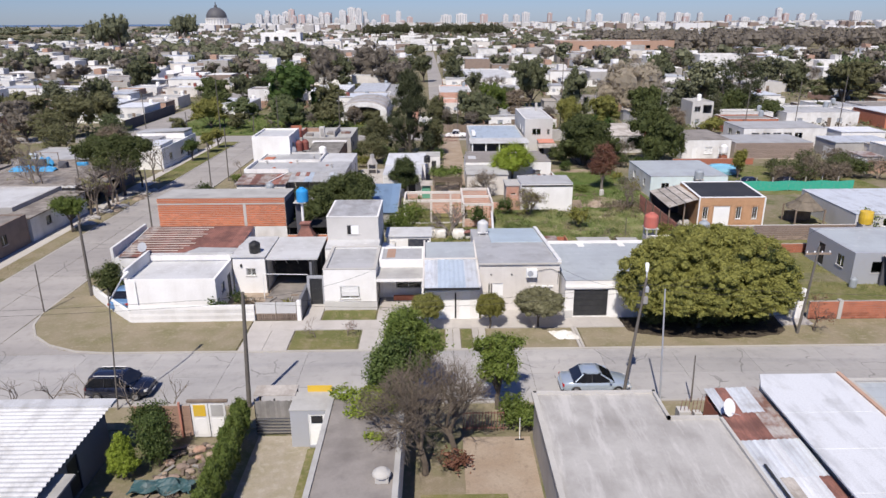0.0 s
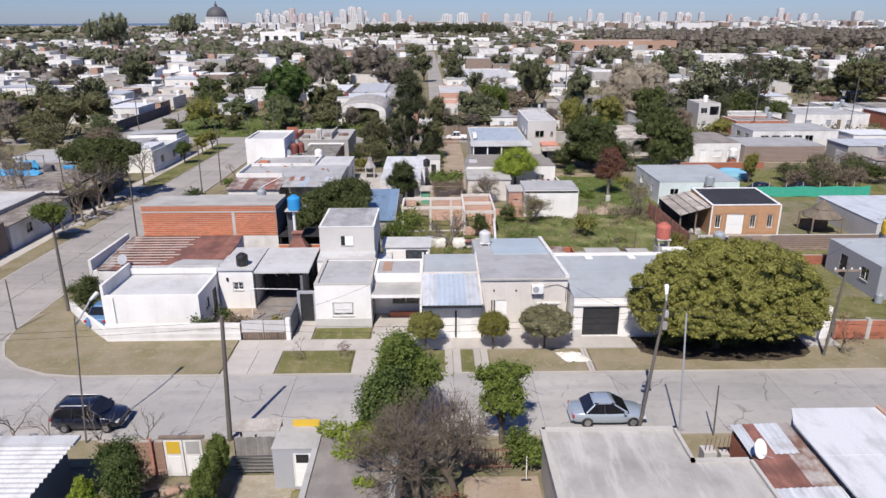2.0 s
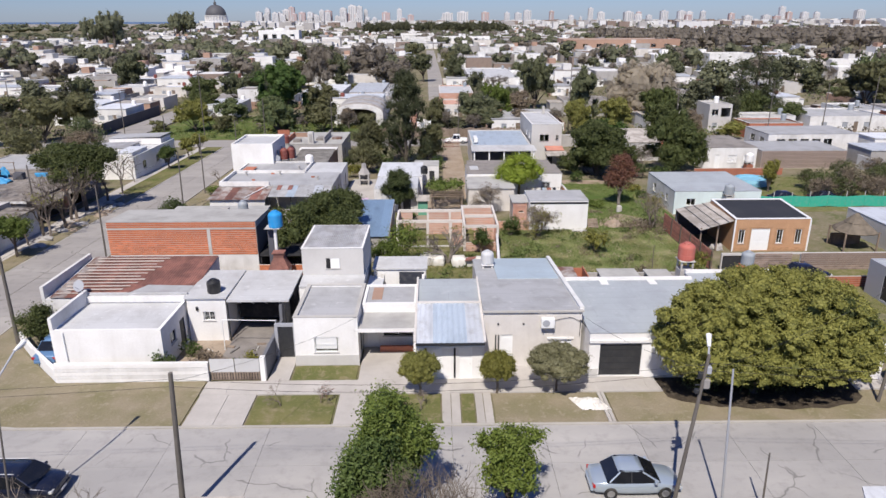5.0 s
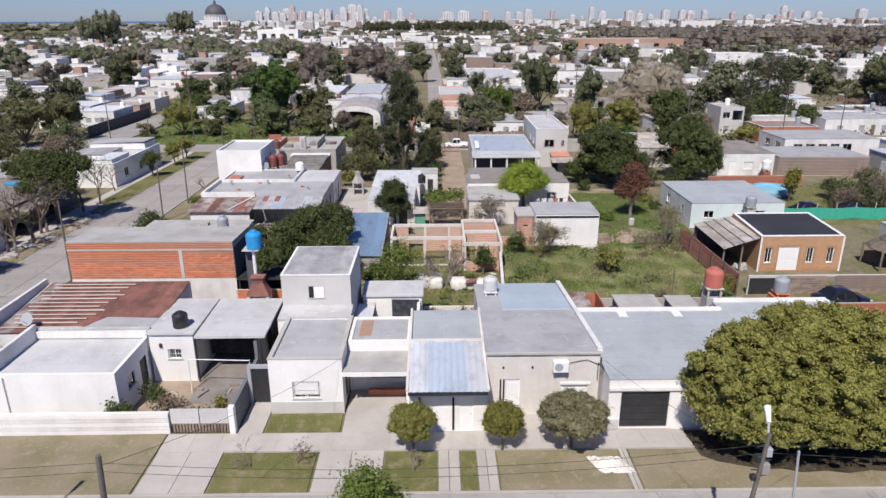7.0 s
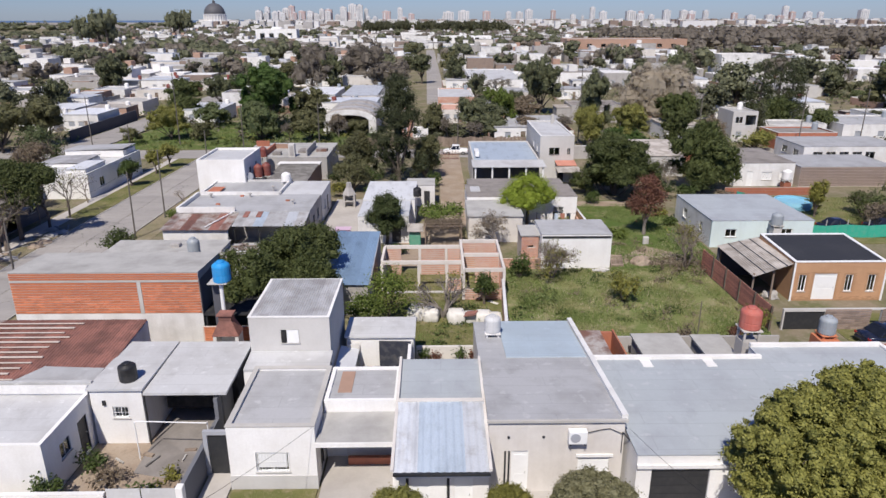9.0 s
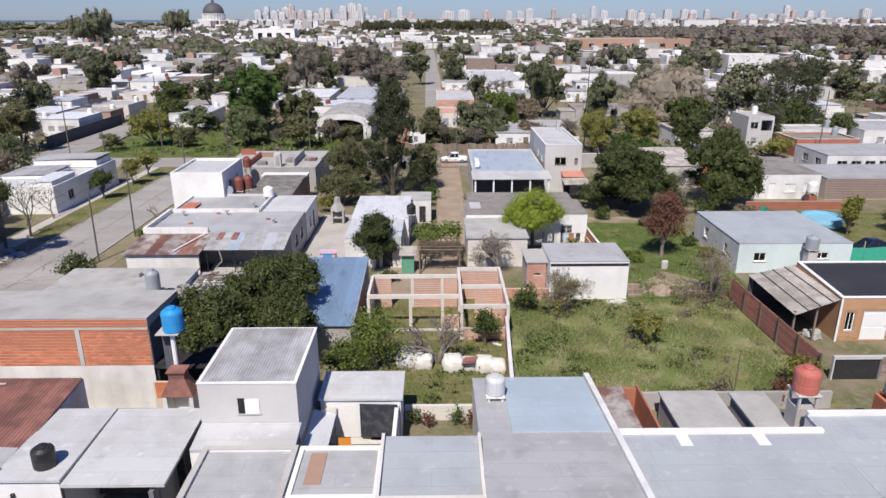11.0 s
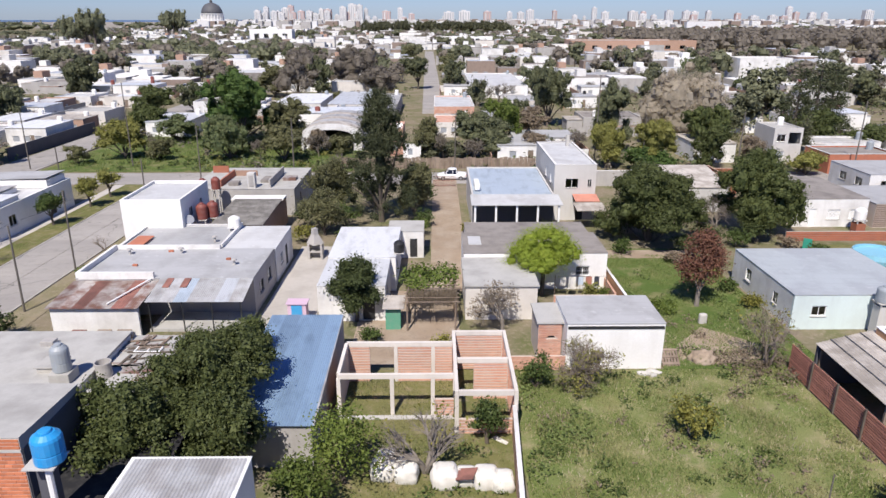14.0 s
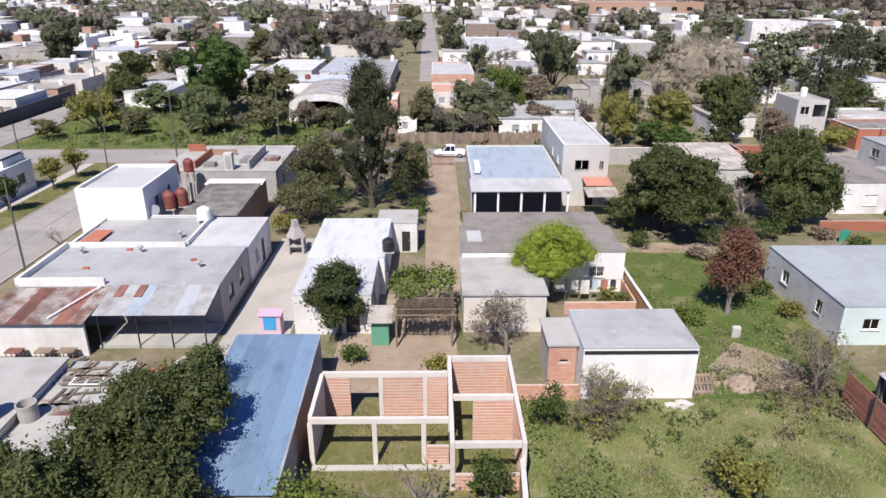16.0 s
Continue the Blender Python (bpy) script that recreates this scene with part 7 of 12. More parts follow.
    tp = thing("tarpaulin", -55.3, 86.6, "crumpled blue tarpaulin slung over a frame on the roof", "tarpaulin", gz(84) + 2.9)
    zt = gz(84) + 2.95
    for cx, cy, hw, hd, top, seed in ((-56.3, 85.6, 1.9, 0.7, 0.75, 0.0), (-53.9, 85.6, 1.6, 0.7, 0.6, 4.0), (-55.2, 88.6, 1.1, 0.35, 1.3, 8.0)):
        bm = bmesh.new()
        bmesh.ops.create_grid(bm, x_segments=16, y_segments=10, size=1)
        for v in bm.verts:
            q = v.co * 1.7 + Vector((seed, seed, 0))
            v.co = Vector((cx + v.co.x * hw + 0.2 * noise.noise(q), cy + v.co.y * hd, zt + 0.06 + top * (1 - 0.6 * v.co.x ** 6) * max(0, 1 - abs(v.co.y) ** 4) * (0.8 + 0.4 * noise.noise(q)) + 0.1 * abs(noise.noise(q * 3))))
        bmesh.ops.solidify(bm, geom=bm.faces[:], thickness=0.04)
        part("sheet", bm, TARP_BLUE, tp)
    for x, y in ((-58.4, 88.6), (-55.8, 88.8), (-53.4, 88.7)):
        part("pole", tube(bmesh.new(), (x, y, zt - 0.05), (x, y, zt + 2.0), 0.05, None, 6), WOOD, tp)
    part("rail", tube(bmesh.new(), (-58.5, 88.7, zt + 1.95), (-53.3, 88.8, zt + 1.9), 0.04, None, 6), WOOD, tp)
    # Dark lumps stand in for the shaded inside of the frame; blue ones are scraps.
    for x, y, w, d, h, m in ((-52.3, 87.6, 1.2, 0.9, 0.9, DARKWALL), (-50.4, 89.0, 1.6, 0.6, 0.5, TARP_BLUE), (-55.6, 87.3, 2.4, 0.7, 1.3, DARKWALL), (-57.6, 88.0, 1.2, 0.7, 1.5, DARKWALL), (-57.3, 89.4, 1.3, 0.4, 1.7, TIN_BLUE)):
        o = thing("roof_junk", x, y, "lump by the tarpaulin, the dark ones put in for its shaded inside", "junk", zt, "roof junk")
        bm = soft_box(x - w / 2, x + w / 2, y - d / 2, y + d / 2, zt - 0.04, zt + h, 0.12, 2)
        for v in bm.verts:
            v.co += Vector((noise.noise(v.co * 1.3), noise.noise(v.co * 1.7), 0)) * 0.2
        part("heap", bm, m, o)


rear_houses()


def roof_details():
    # long grey house: parapet ledges, vents, loose bricks, a stay pipe
    z = gz(87) + 3.05
    lg = thing("roof_ledge", -22, 90.2, "low white ledge round the grey roofs", "ledge", z)
    part("ledge", boxes((-26.4, -17.5, 90.05, 90.28, z - 0.1, z + 0.35)), WHITE_OLD, lg)
    part("ledge", boxes((-26.45, -26.2, 83.5, 90.04, z - 0.1, z + 0.4)), WHITE_OLD, lg)
    part("ledge", boxes((-26.19, -20.5, 83.35, 83.6, z - 0.1, z + 0.45)), WHITE_OLD, lg)
    part("ledge", boxes((-17.62, -17.42, 90.5, 97.0, z - 0.1, z + 0.28)), WHITE_OLD, lg)
    rng = random.Random(21)
    for x, y in ((-20.4, 89.0), (-24.6, 88.8), (-15.2, 86.2), (-18.6, 92.2)):
        v = thing("roof_vent", x, y, "small cowled vent on the flat roof", "vent", z, "roof vents")
        part("pipe", tube(bmesh.new(), (x, y, z - 0.05), (x, y, z + 0.4), 0.1, 0.1, 10), CONCRETE, v)
        part("cowl", lathe(bmesh.new(), x, y, [(0.24, z + 0.4), (0.2, z + 0.5), (0.05, z + 0.56)], 12), RENDER, v)
    for k, (x, y) in enumerate(((-21.4, 89.4), (-16.0, 87.4), (-23.0, 86.0))):
        b = thing("loose_brick", x, y, "loose red brick weighing the roof down", "brick", z - 0.02, "loose bricks")
        part("block", soft_box(x - 0.2, x + 0.2, y - 0.1, y + 0.1, z - 0.02, z + 0.16, 0.015, 1), BRICK_OLD, b)
    p = thing("stay_pipe", -21.5, 81.5, "long white pipe laid over the canopy", "pipe", gz(81) + 2.6)
    part("pipe", tube(bmesh.new(), (-22.4, 79.6, gz(81) + 2.5), (-20.7, 83.3, gz(81) + 2.95), 0.06), PAINT_WHITE, p)
    # roof patches of tar and silver coating
    for x, y, w, d, zt, m in ((-2.0, 90.2, 2.2, 1.4, 0, None), (33.4, 84.2, 1.6, 0.9, gz(85) + 2.78, MEMBRANE), (29.4, 87.6, 2.6, 0.7, gz(85) + 2.78, MEMBRANE_PALE)):
        if m is not None:
            q = thing("roof_patch", x, y, "square patch of newer roof coating", "patch", zt, "roof patches")
            part("sheet", soft_box(x - w / 2, x + w / 2, y - d / 2, y + d / 2, zt - 0.02, zt + 0.008, 0.004, 1), m, q)
    # grey house with a shallow roof behind the dark trees, and the stepped brick yard walls
    gh = house(27.0, 35.6, 113.0, 121.0, 3.0, PALE, FIBRE, "grey-roofed house behind the dark trees", par=0.0, slope=(3.0, 3.9), holes={"S": [("dark_win", 29, 30, 1, 2)]})
    for k, (x0, x1, y0, y1, h) in enumerate(((36.4, 36.6, 113, 127.6, 1.9), (38.6, 38.8, 118, 127.6, 2.6), (36.61, 38.59, 118.0, 118.2, 2.3), (36.61, 38.59, 123.0, 123.2, 2.6), (36.4, 46.0, 127.7, 127.9, 2.2), (20.0, 36.39, 126.8, 127.0, 2.1))):
        yw = thing("yard_wall", (x0 + x1) / 2, (y0 + y1) / 2, "stepped red brick yard wall" if k < 5 else "grey rendered boundary wall", "wall")
        zz = gz((y0 + y1) / 2)
        part("wall", boxes((x0, x1, y0, y1, zz - 0.3, zz + h)), BRICK_OLD if k < 5 else RENDER, yw)
        part("coping", boxes((x0 - 0.03, x1 + 0.03, y0 - 0.03, y1 + 0.03, zz + h + 0.002, zz + h + 0.06)), BRICK_PALE if k < 5 else WHITE_OLD, yw)
    bb = thing("block_base", -19.4, 68.3, "square concrete block base under the grey tank", "base", gz(68) + 2.8)
    part("block", soft_box(-19.95, -18.85, 67.75, 68.85, gz(68) + 2.79, gz(68) + 3.398, 0.02, 1), SLAB, bb)
    water_tank(-19.4, 68.3, gz(68) + 3.4, 0.48, 1.6, PLASTIC_GREY, "tall grey water tank on a block base", 0.0)
    # clutter on the bare concrete roof
    zt = gz(117.7) + 3.2
    rng = random.Random(12)
    for k, (x0, x1, y0, y1, h, m) in enumerate(((-24.5, -24.3, 113, 119, 0.8, BRICK_OLD), (-24.29, -21.5, 118.8, 119.0, 0.7, BRICK_PALE), (-18.6, -18.4, 112.5, 120, 1.0, RENDER), (-23.6, -22.4, 113.4, 114.4, 0.5, SLAB_DARK), (-17.8, -16.2, 116, 117.4, 0.4, RUST_PALE), (-20.2, -19.0, 115, 117.5, 0.35, SLAB_DARK), (-27.6, -25.6, 120.6, 120.8, 0.9, BRICK_OLD))):
        w = thing("roof_upstand", (x0 + x1) / 2, (y0 + y1) / 2, "unplastered brick or cement upstand on the roof", "upstand", zt - 0.06, "roof upstands")
        part("block", boxes((x0, x1, y0, y1, zt - 0.06, zt + h)), m, w)
    # board fence and steps beside the dark slab house
    fb = thing("yard_fence", 16.0, 86.0, "tan brick fence beside the slab house", "fence")
    part("wall", prism(bmesh.new(), [(15.4, 78.9), (15.55, 78.9), (15.5, 94), (15.35, 94)], -0.2, 1.5, lambda a, q: gz(q)), BRICK_TAN, fb)
    part("coping", prism(bmesh.new(), [(15.37, 78.9), (15.58, 78.9), (15.53, 94), (15.32, 94)], 1.502, 1.55, lambda a, q: gz(q)), WHITE_OLD, fb)
    st = thing("steps", 12.4, 82.6, "red brick steps behind the white block", "steps")
    for k in range(4):
        part("step", boxes((11.4, 13.6, 81.4 + 0.35 * k, 81.74 + 0.35 * k, gz(82) - 0.2, gz(82) + 0.2 + 0.18 * k)), BRICK_SALMON, st)


roof_details()


def roadside():
    """Rubbish, kerb stones and a brick pier along the far side of the side street."""
    rng = random.Random(88)
    bp = thing("brick_pier", -44.6, 83.4, "leaning orange brick pier at the dark shed", "pier")
    part("pier", soft_box(-44.95, -44.35, 83.0, 83.8, gz(83) - 0.2, gz(83) + 2.7, 0.03, 1), BRICK_SALMON, bp)
    for k in range(34):
        x, y = rng.uniform(-41.9, -39.9), rng.uniform(68, 88)
        if k % 3 == 0:
            o = thing("roadside_log", x, y, "cut grey log lying on the verge", "log", group="roadside logs")
            a, l = rng.uniform(0, 3.1), rng.uniform(0.8, 2.4)
            d = Vector((math.cos(a), math.sin(a), 0)) * l / 2
            r = rng.uniform(0.06, 0.16)
            part("log", tube(bmesh.new(), Vector((x, y, gz(y) + r)) - d, Vector((x, y, gz(y) + r)) + d, r, r * 0.8, 8), WOOD_GREY, o)
        else:
            o = thing("rubble_lump", x, y, "pale lump of rubble on the verge", "rubble", group="roadside rubble")
            bm = bmesh.new()
            bmesh.ops.create_icosphere(bm, subdivisions=2, radius=rng.uniform(0.25, 0.7))
            for v in bm.verts:
                n = 1 + 0.35 * noise.noise(v.co * 3 + Vector((x, y, 0)))
                v.co = Vector((x + v.co.x * n * 1.4, y + v.co.y * n, gz(y) + max(-0.05, v.co.z * n * 0.55)))
            part("lump", bm, rng.choice((CONCRETE, DIRT, RENDER)), o)
    c = thing("shed_canopy", -44.4, 87.5, "sagging sheet canopy over a dark opening", "canopy", gz(87))
    zc = gz(87)
    tin_roof(c, (-45.1, 77.0, zc + 2.75), (-43.7, 77.0, zc + 2.35), (-43.7, 89.5, zc + 2.35), (-45.1, 89.5, zc + 2.75), FIBRE, 6, 0.2, 0.03)
    for y in (77.2, 81.0, 85.2, 89.2):
        part("post", tube(bmesh.new(), (-43.8, y, zc - 0.1), (-43.8, y, zc + 2.35), 0.06), WOOD, c)
    # yard clutter round the canopies of the long grey house
    for k in range(12):
        x, y = rng.uniform(-20.5, -12.8), rng.uniform(75.2, 79.4)
        o = thing("yard_scrap", x, y, "odd board and scrap lying in the yard", "scrap", group="yard scrap")
        a, l = rng.uniform(0, 3.1), rng.uniform(0.5, 1.6)
        d = Vector((math.cos(a), math.sin(a))) * l / 2
        n = Vector((-d.y, d.x)).normalized() * rng.uniform(0.06, 0.3)
        part("board", prism(bmesh.new(), [(x - d.x, y - d.y), (x + d.x, y + d.y), (x + d.x + n.x, y + d.y + n.y), (x - d.x + n.x, y - d.y + n.y)], 0.04, 0.1 + 0.2 * rng.random(), lambda u, w: gz(w)), rng.choice((WOOD_GREY, RUST_PALE, WOOD, TARP_WHITE, BRICK_OLD)), o)
    for x, m, lab in ((-24.4, RUST, "rusty bench frame against the wall"), (-22.6, WOOD, "weathered wooden crate against the white wall"), (-21.2, WOOD, "wooden stand against the white wall")):
        o = thing("yard_stand", x, 78.9, lab, "stand")
        part("top", soft_box(x - 0.5, x + 0.5, 78.6, 79.2, gz(79) + 0.6, gz(79) + 0.7, 0.02, 1), m, o)
        for dx in (-0.42, 0.42):
            for y in (78.68, 79.12):
                part("leg", tube(bmesh.new(), (x + dx, y, gz(79)), (x + dx, y, gz(79) + 0.6), 0.03, None, 6), m, o)


roadside()


def garden_things():
    # bulk bags along the garden
    rng = random.Random(3)
    for x, y, s in ((-1.75, 63.5, 1.1), (-0.6, 63.3, 1.1), (1.3, 62.9, 1.2), (2.35, 63.0, 0.9), (3.3, 62.8, 1.1), (4.1, 62.6, 1.0), (-1.6, 64.4, 0.95), (-0.7, 64.2, 0.8)):
        b = thing("bulk_bag", x, y, "white woven bulk bag full of rubble", "sack", group="rubble sacks")
        bm = bmesh.new()
        bmesh.ops.create_cube(bm, size=1)
        bmesh.ops.subdivide_edges(bm, edges=bm.edges, cuts=5, use_grid_fill=True)
        for v in bm.verts:
            d = v.co.copy()
            v.co = v.co.lerp(v.co.normalized() * 0.62, 0.55)
            v.co += Vector((noise.noise(d * 3 + Vector((x, y, 0))), noise.noise(d * 3 + Vector((y, x, 3))), noise.noise(d * 3))) * 0.07
            v.co = Vector((x, y, gz(y))) + Vector((v.co.x * 1.05 * s, v.co.y * s, (v.co.z + 0.42) * 0.85 * s))
        part("bag", bm, TARP_WHITE, b, smooth=True)
        for a in (-0.3, 0.3):
            part("strap", tube(bmesh.new(), (x + a * s, y - 0.3, gz(y) + 0.7 * s), (x + a * s * 1.2, y - 0.1, gz(y) + 0.95 * s), 0.03, 0.02, 5), TARP_WHITE, b)
    c = thing("rusty_sheet", 2.3, 62.5, "rust-brown sheet lying on the sacks", "sheet", gz(62) + 0.75)
    part("sheet", prism(bmesh.new(), [(1.8, 62.2), (2.6, 62.1), (2.9, 62.9), (2.0, 63.0)], gz(62) + 0.75, gz(62) + 0.79, lambda a, q: 0.15 * (a - 2)), RUST, c)
    s = thing("board", 4.2, 66.3, "pale board lying on the grass", "board")
    part("board", prism(bmesh.new(), [(3.9, 66.6), (4.6, 66.0), (4.75, 66.2), (4.1, 66.8)], 0.03, 0.07, lambda a, q: gz(q)), TARP_WHITE, s)
    p = thing("pallet", 16.3, 75.4, "wooden pallet leaning on the white block", "pallet")
    for k in range(6):
        part("slat", prism(bmesh.new(), rect(15.7 + 0.2 * k, 15.84 + 0.2 * k, 74.6, 75.5), 0.02, 0.07, lambda a, q: gz(q) + 0.8 * (q - 74.6)), WOOD, p)
    for k in range(3):
        part("bearer", prism(bmesh.new(), rect(15.7, 16.84, 74.65 + 0.38 * k, 74.75 + 0.38 * k), 0.072, 0.13, lambda a, q: gz(q) + 0.8 * (q - 74.6)), WOOD, p)
    r = thing("rubble_heap", 14.5, 73.6, "small heap of pale rubble", "heap")
    for k in range(14):
        bm = bmesh.new()
        bmesh.ops.create_icosphere(bm, subdivisions=1, radius=rng.uniform(0.12, 0.3))
        for v in bm.verts:
            v.co = Vector((v.co.x * 1.4, v.co.y, v.co.z * 0.6)) + Vector((14.5 + rng.uniform(-0.06, 0.06), 73.6, gz(73.6) + 0.08))
        bmesh.ops.translate(bm, verts=bm.verts, vec=(rng.uniform(-0.7, 0.7), rng.uniform(-0.3, 0.3), 0))
        part("stone", bm, CONCRETE, r)
    e = thing("earth_heap", 18.6, 75.4, "mound of dry brown earth", "heap")
    bm = bmesh.new()
    bmesh.ops.create_icosphere(bm, subdivisions=4, radius=1)
    for v in bm.verts:
        k = 1 + 0.25 * noise.noise(v.co * 3)
        v.co = Vector((18.6 + v.co.x * 0.9 * k, 75.4 + v.co.y * 0.7 * k, gz(75.6) + max(-0.05, v.co.z * 0.75 * k)))
    part("earth", bm, DIRT, e, smooth=True)
    st = thing("stone", 20.8, 81.3, "grey standing stone in the grass", "stone")
    part("stone", soft_box(20.5, 21.1, 81.1, 81.5, gz(81) - 0.1, gz(81) + 0.8, 0.14, 3), CONCRETE, st)
    # pergola with dry thatch and creeper
    g = thing("pergola", 0.6, 83.5, "rough pergola with dry fronds and creeper", "pergola")
    zz = gz(83)
    for x in (-1.2, 2.3):
        for y in (80.2, 83.5, 86.6):
            part("post", tube(bmesh.new(), (x, y, zz - 0.1), (x, y, zz + 2.2), 0.07), WOOD, g)
    for x in (-1.2, 2.3):
        part("beam", tube(bmesh.new(), (x, 80.0, zz + 2.25), (x, 86.8, zz + 2.25), 0.06), WOOD, g)
    for k in range(9):
        part("rafter", tube(bmesh.new(), (-1.5, 80.1 + 0.8 * k, zz + 2.36), (2.6, 80.1 + 0.8 * k, zz + 2.36), 0.035), WOOD, g)
    v, f = leaf_mesh([(-0.4, 84.5, zz + 2.5, 1.3, 2.2, 0.35), (1.5, 85.0, zz + 2.5, 1.2, 1.9, 0.35)], 1500, 0.14, 7)
    link_mesh("creeper", mesh_np("creeper", v, f), LEAF_FRESH, g)
    bm = bmesh.new()
    for k in range(420):
        a = Vector((rng.uniform(-1.3, 2.4), 81.6 + rng.uniform(-0.5, 0.6), zz + 2.5 + rng.uniform(-0.05, 0.1)))
        q = a + Vector((rng.uniform(-0.25, 0.25), -rng.uniform(0.7, 1.3), -rng.uniform(0.3, 0.9)))
        tube(bm, a, q, 0.025, 0.008, 3)
    part("dry_frond", bm, LEAF_DRY, g, kind="stuff")
    # barbecue and cabinet in the side yard
    b = thing("barbecue", -10.6, 96.4, "grey brick barbecue with a chimney", "barbecue")
    zb = gz(96)
    part("hearth", boxes((-11.3, -11.1, 96, 97, zb, zb + 1.5), (-10.1, -9.9, 96, 97, zb, zb + 1.5), (-11.09, -10.11, 96.8, 97, zb, zb + 1.5), (-11.09, -10.11, 96, 96.79, zb + 0.7, zb + 0.8)), RENDER, b)
    bm = bmesh.new()
    lathe(bm, -10.6, 96.5, [(0.85, zb + 1.51), (0.35, zb + 2.4), (0.3, zb + 3.0)], 4)
    part("hood", bm, RENDER, b)
    k = thing("cabinet", -9.6, 82.3, "pink and blue painted garden cabinet", "cabinet")
    zk = gz(82)
    part("body", soft_box(-10.2, -8.8, 81.7, 82.6, zk, zk + 1.5, 0.02, 1), PINK, k)
    part("door", boxes((-9.9, -9.1, 81.66, 81.69, zk + 0.5, zk + 1.4)), TARP_BLUE, k)
    part("top", boxes((-10.3, -8.7, 81.6, 82.7, zk + 1.502, zk + 1.56)), PINK, k)
    sh = thing("green_cupboard", -2.2, 80.8, "green garden cupboard with a sheet roof", "cupboard")
    part("body", soft_box(-2.8, -1.7, 80.4, 81.2, gz(81), gz(81) + 1.6, 0.02, 1), PLASTIC_GREEN, sh)
    part("roof", prism(bmesh.new(), rect(-3.0, -1.4, 80.1, 82.2), gz(81) + 1.75, gz(81) + 1.82, lambda a, q: 0.08 * (q - 80)), FIBRE, sh)
    fn = thing("wood_fence", 3, 140, "weathered wooden fence behind the cross street", "fence")
    for i in range(60):
        x = -14 + 0.62 * i
        part("board", boxes((x, x + 0.58, 139.0, 139.05, gz(139) - 0.1, gz(139) + 1.7 + 0.12 * math.sin(i * 7.7))), WOOD, fn)
    gt = thing("lane_gate", 2.1, 126.5, "rusty gate at the end of the driveway", "gate")
    for i in range(14):
        x = 0.5 + 0.23 * i
        part("bar", boxes((x, x + 0.04, 126.5, 126.54, gz(126), gz(126) + 1.5)), RUST, gt)
    for z in (0.15, 0.8, 1.4):
        part("rail", boxes((0.5, 3.6, 126.55, 126.59, gz(126) + z, gz(126) + z + 0.05)), RUST, gt)
    # potted beds behind the grey house
    for x, y, h, m in ((-0.9, 56.6, 1.1, LEAF_MID), (-0.2, 56.4, 0.9, LEAF_RED), (1.3, 56.6, 1.2, LEAF_MID), (2.1, 56.4, 1.1, LEAF_RED), (2.7, 56.8, 0.9, LEAF_FRESH)):
        shrub(x, y, h, 0.9, m, "small ornamental shrub against the low wall", 240, 0.08, int(x * 10) + 40, group="bed shrubs")
    w = thing("bed_wall", 0.8, 57.2, "pale low wall of the flower bed", "wall")
    part("wall", boxes((-1.5, 3.4, 57.1, 57.3, -0.2, 0.8)), CREAM, w)


garden_things()


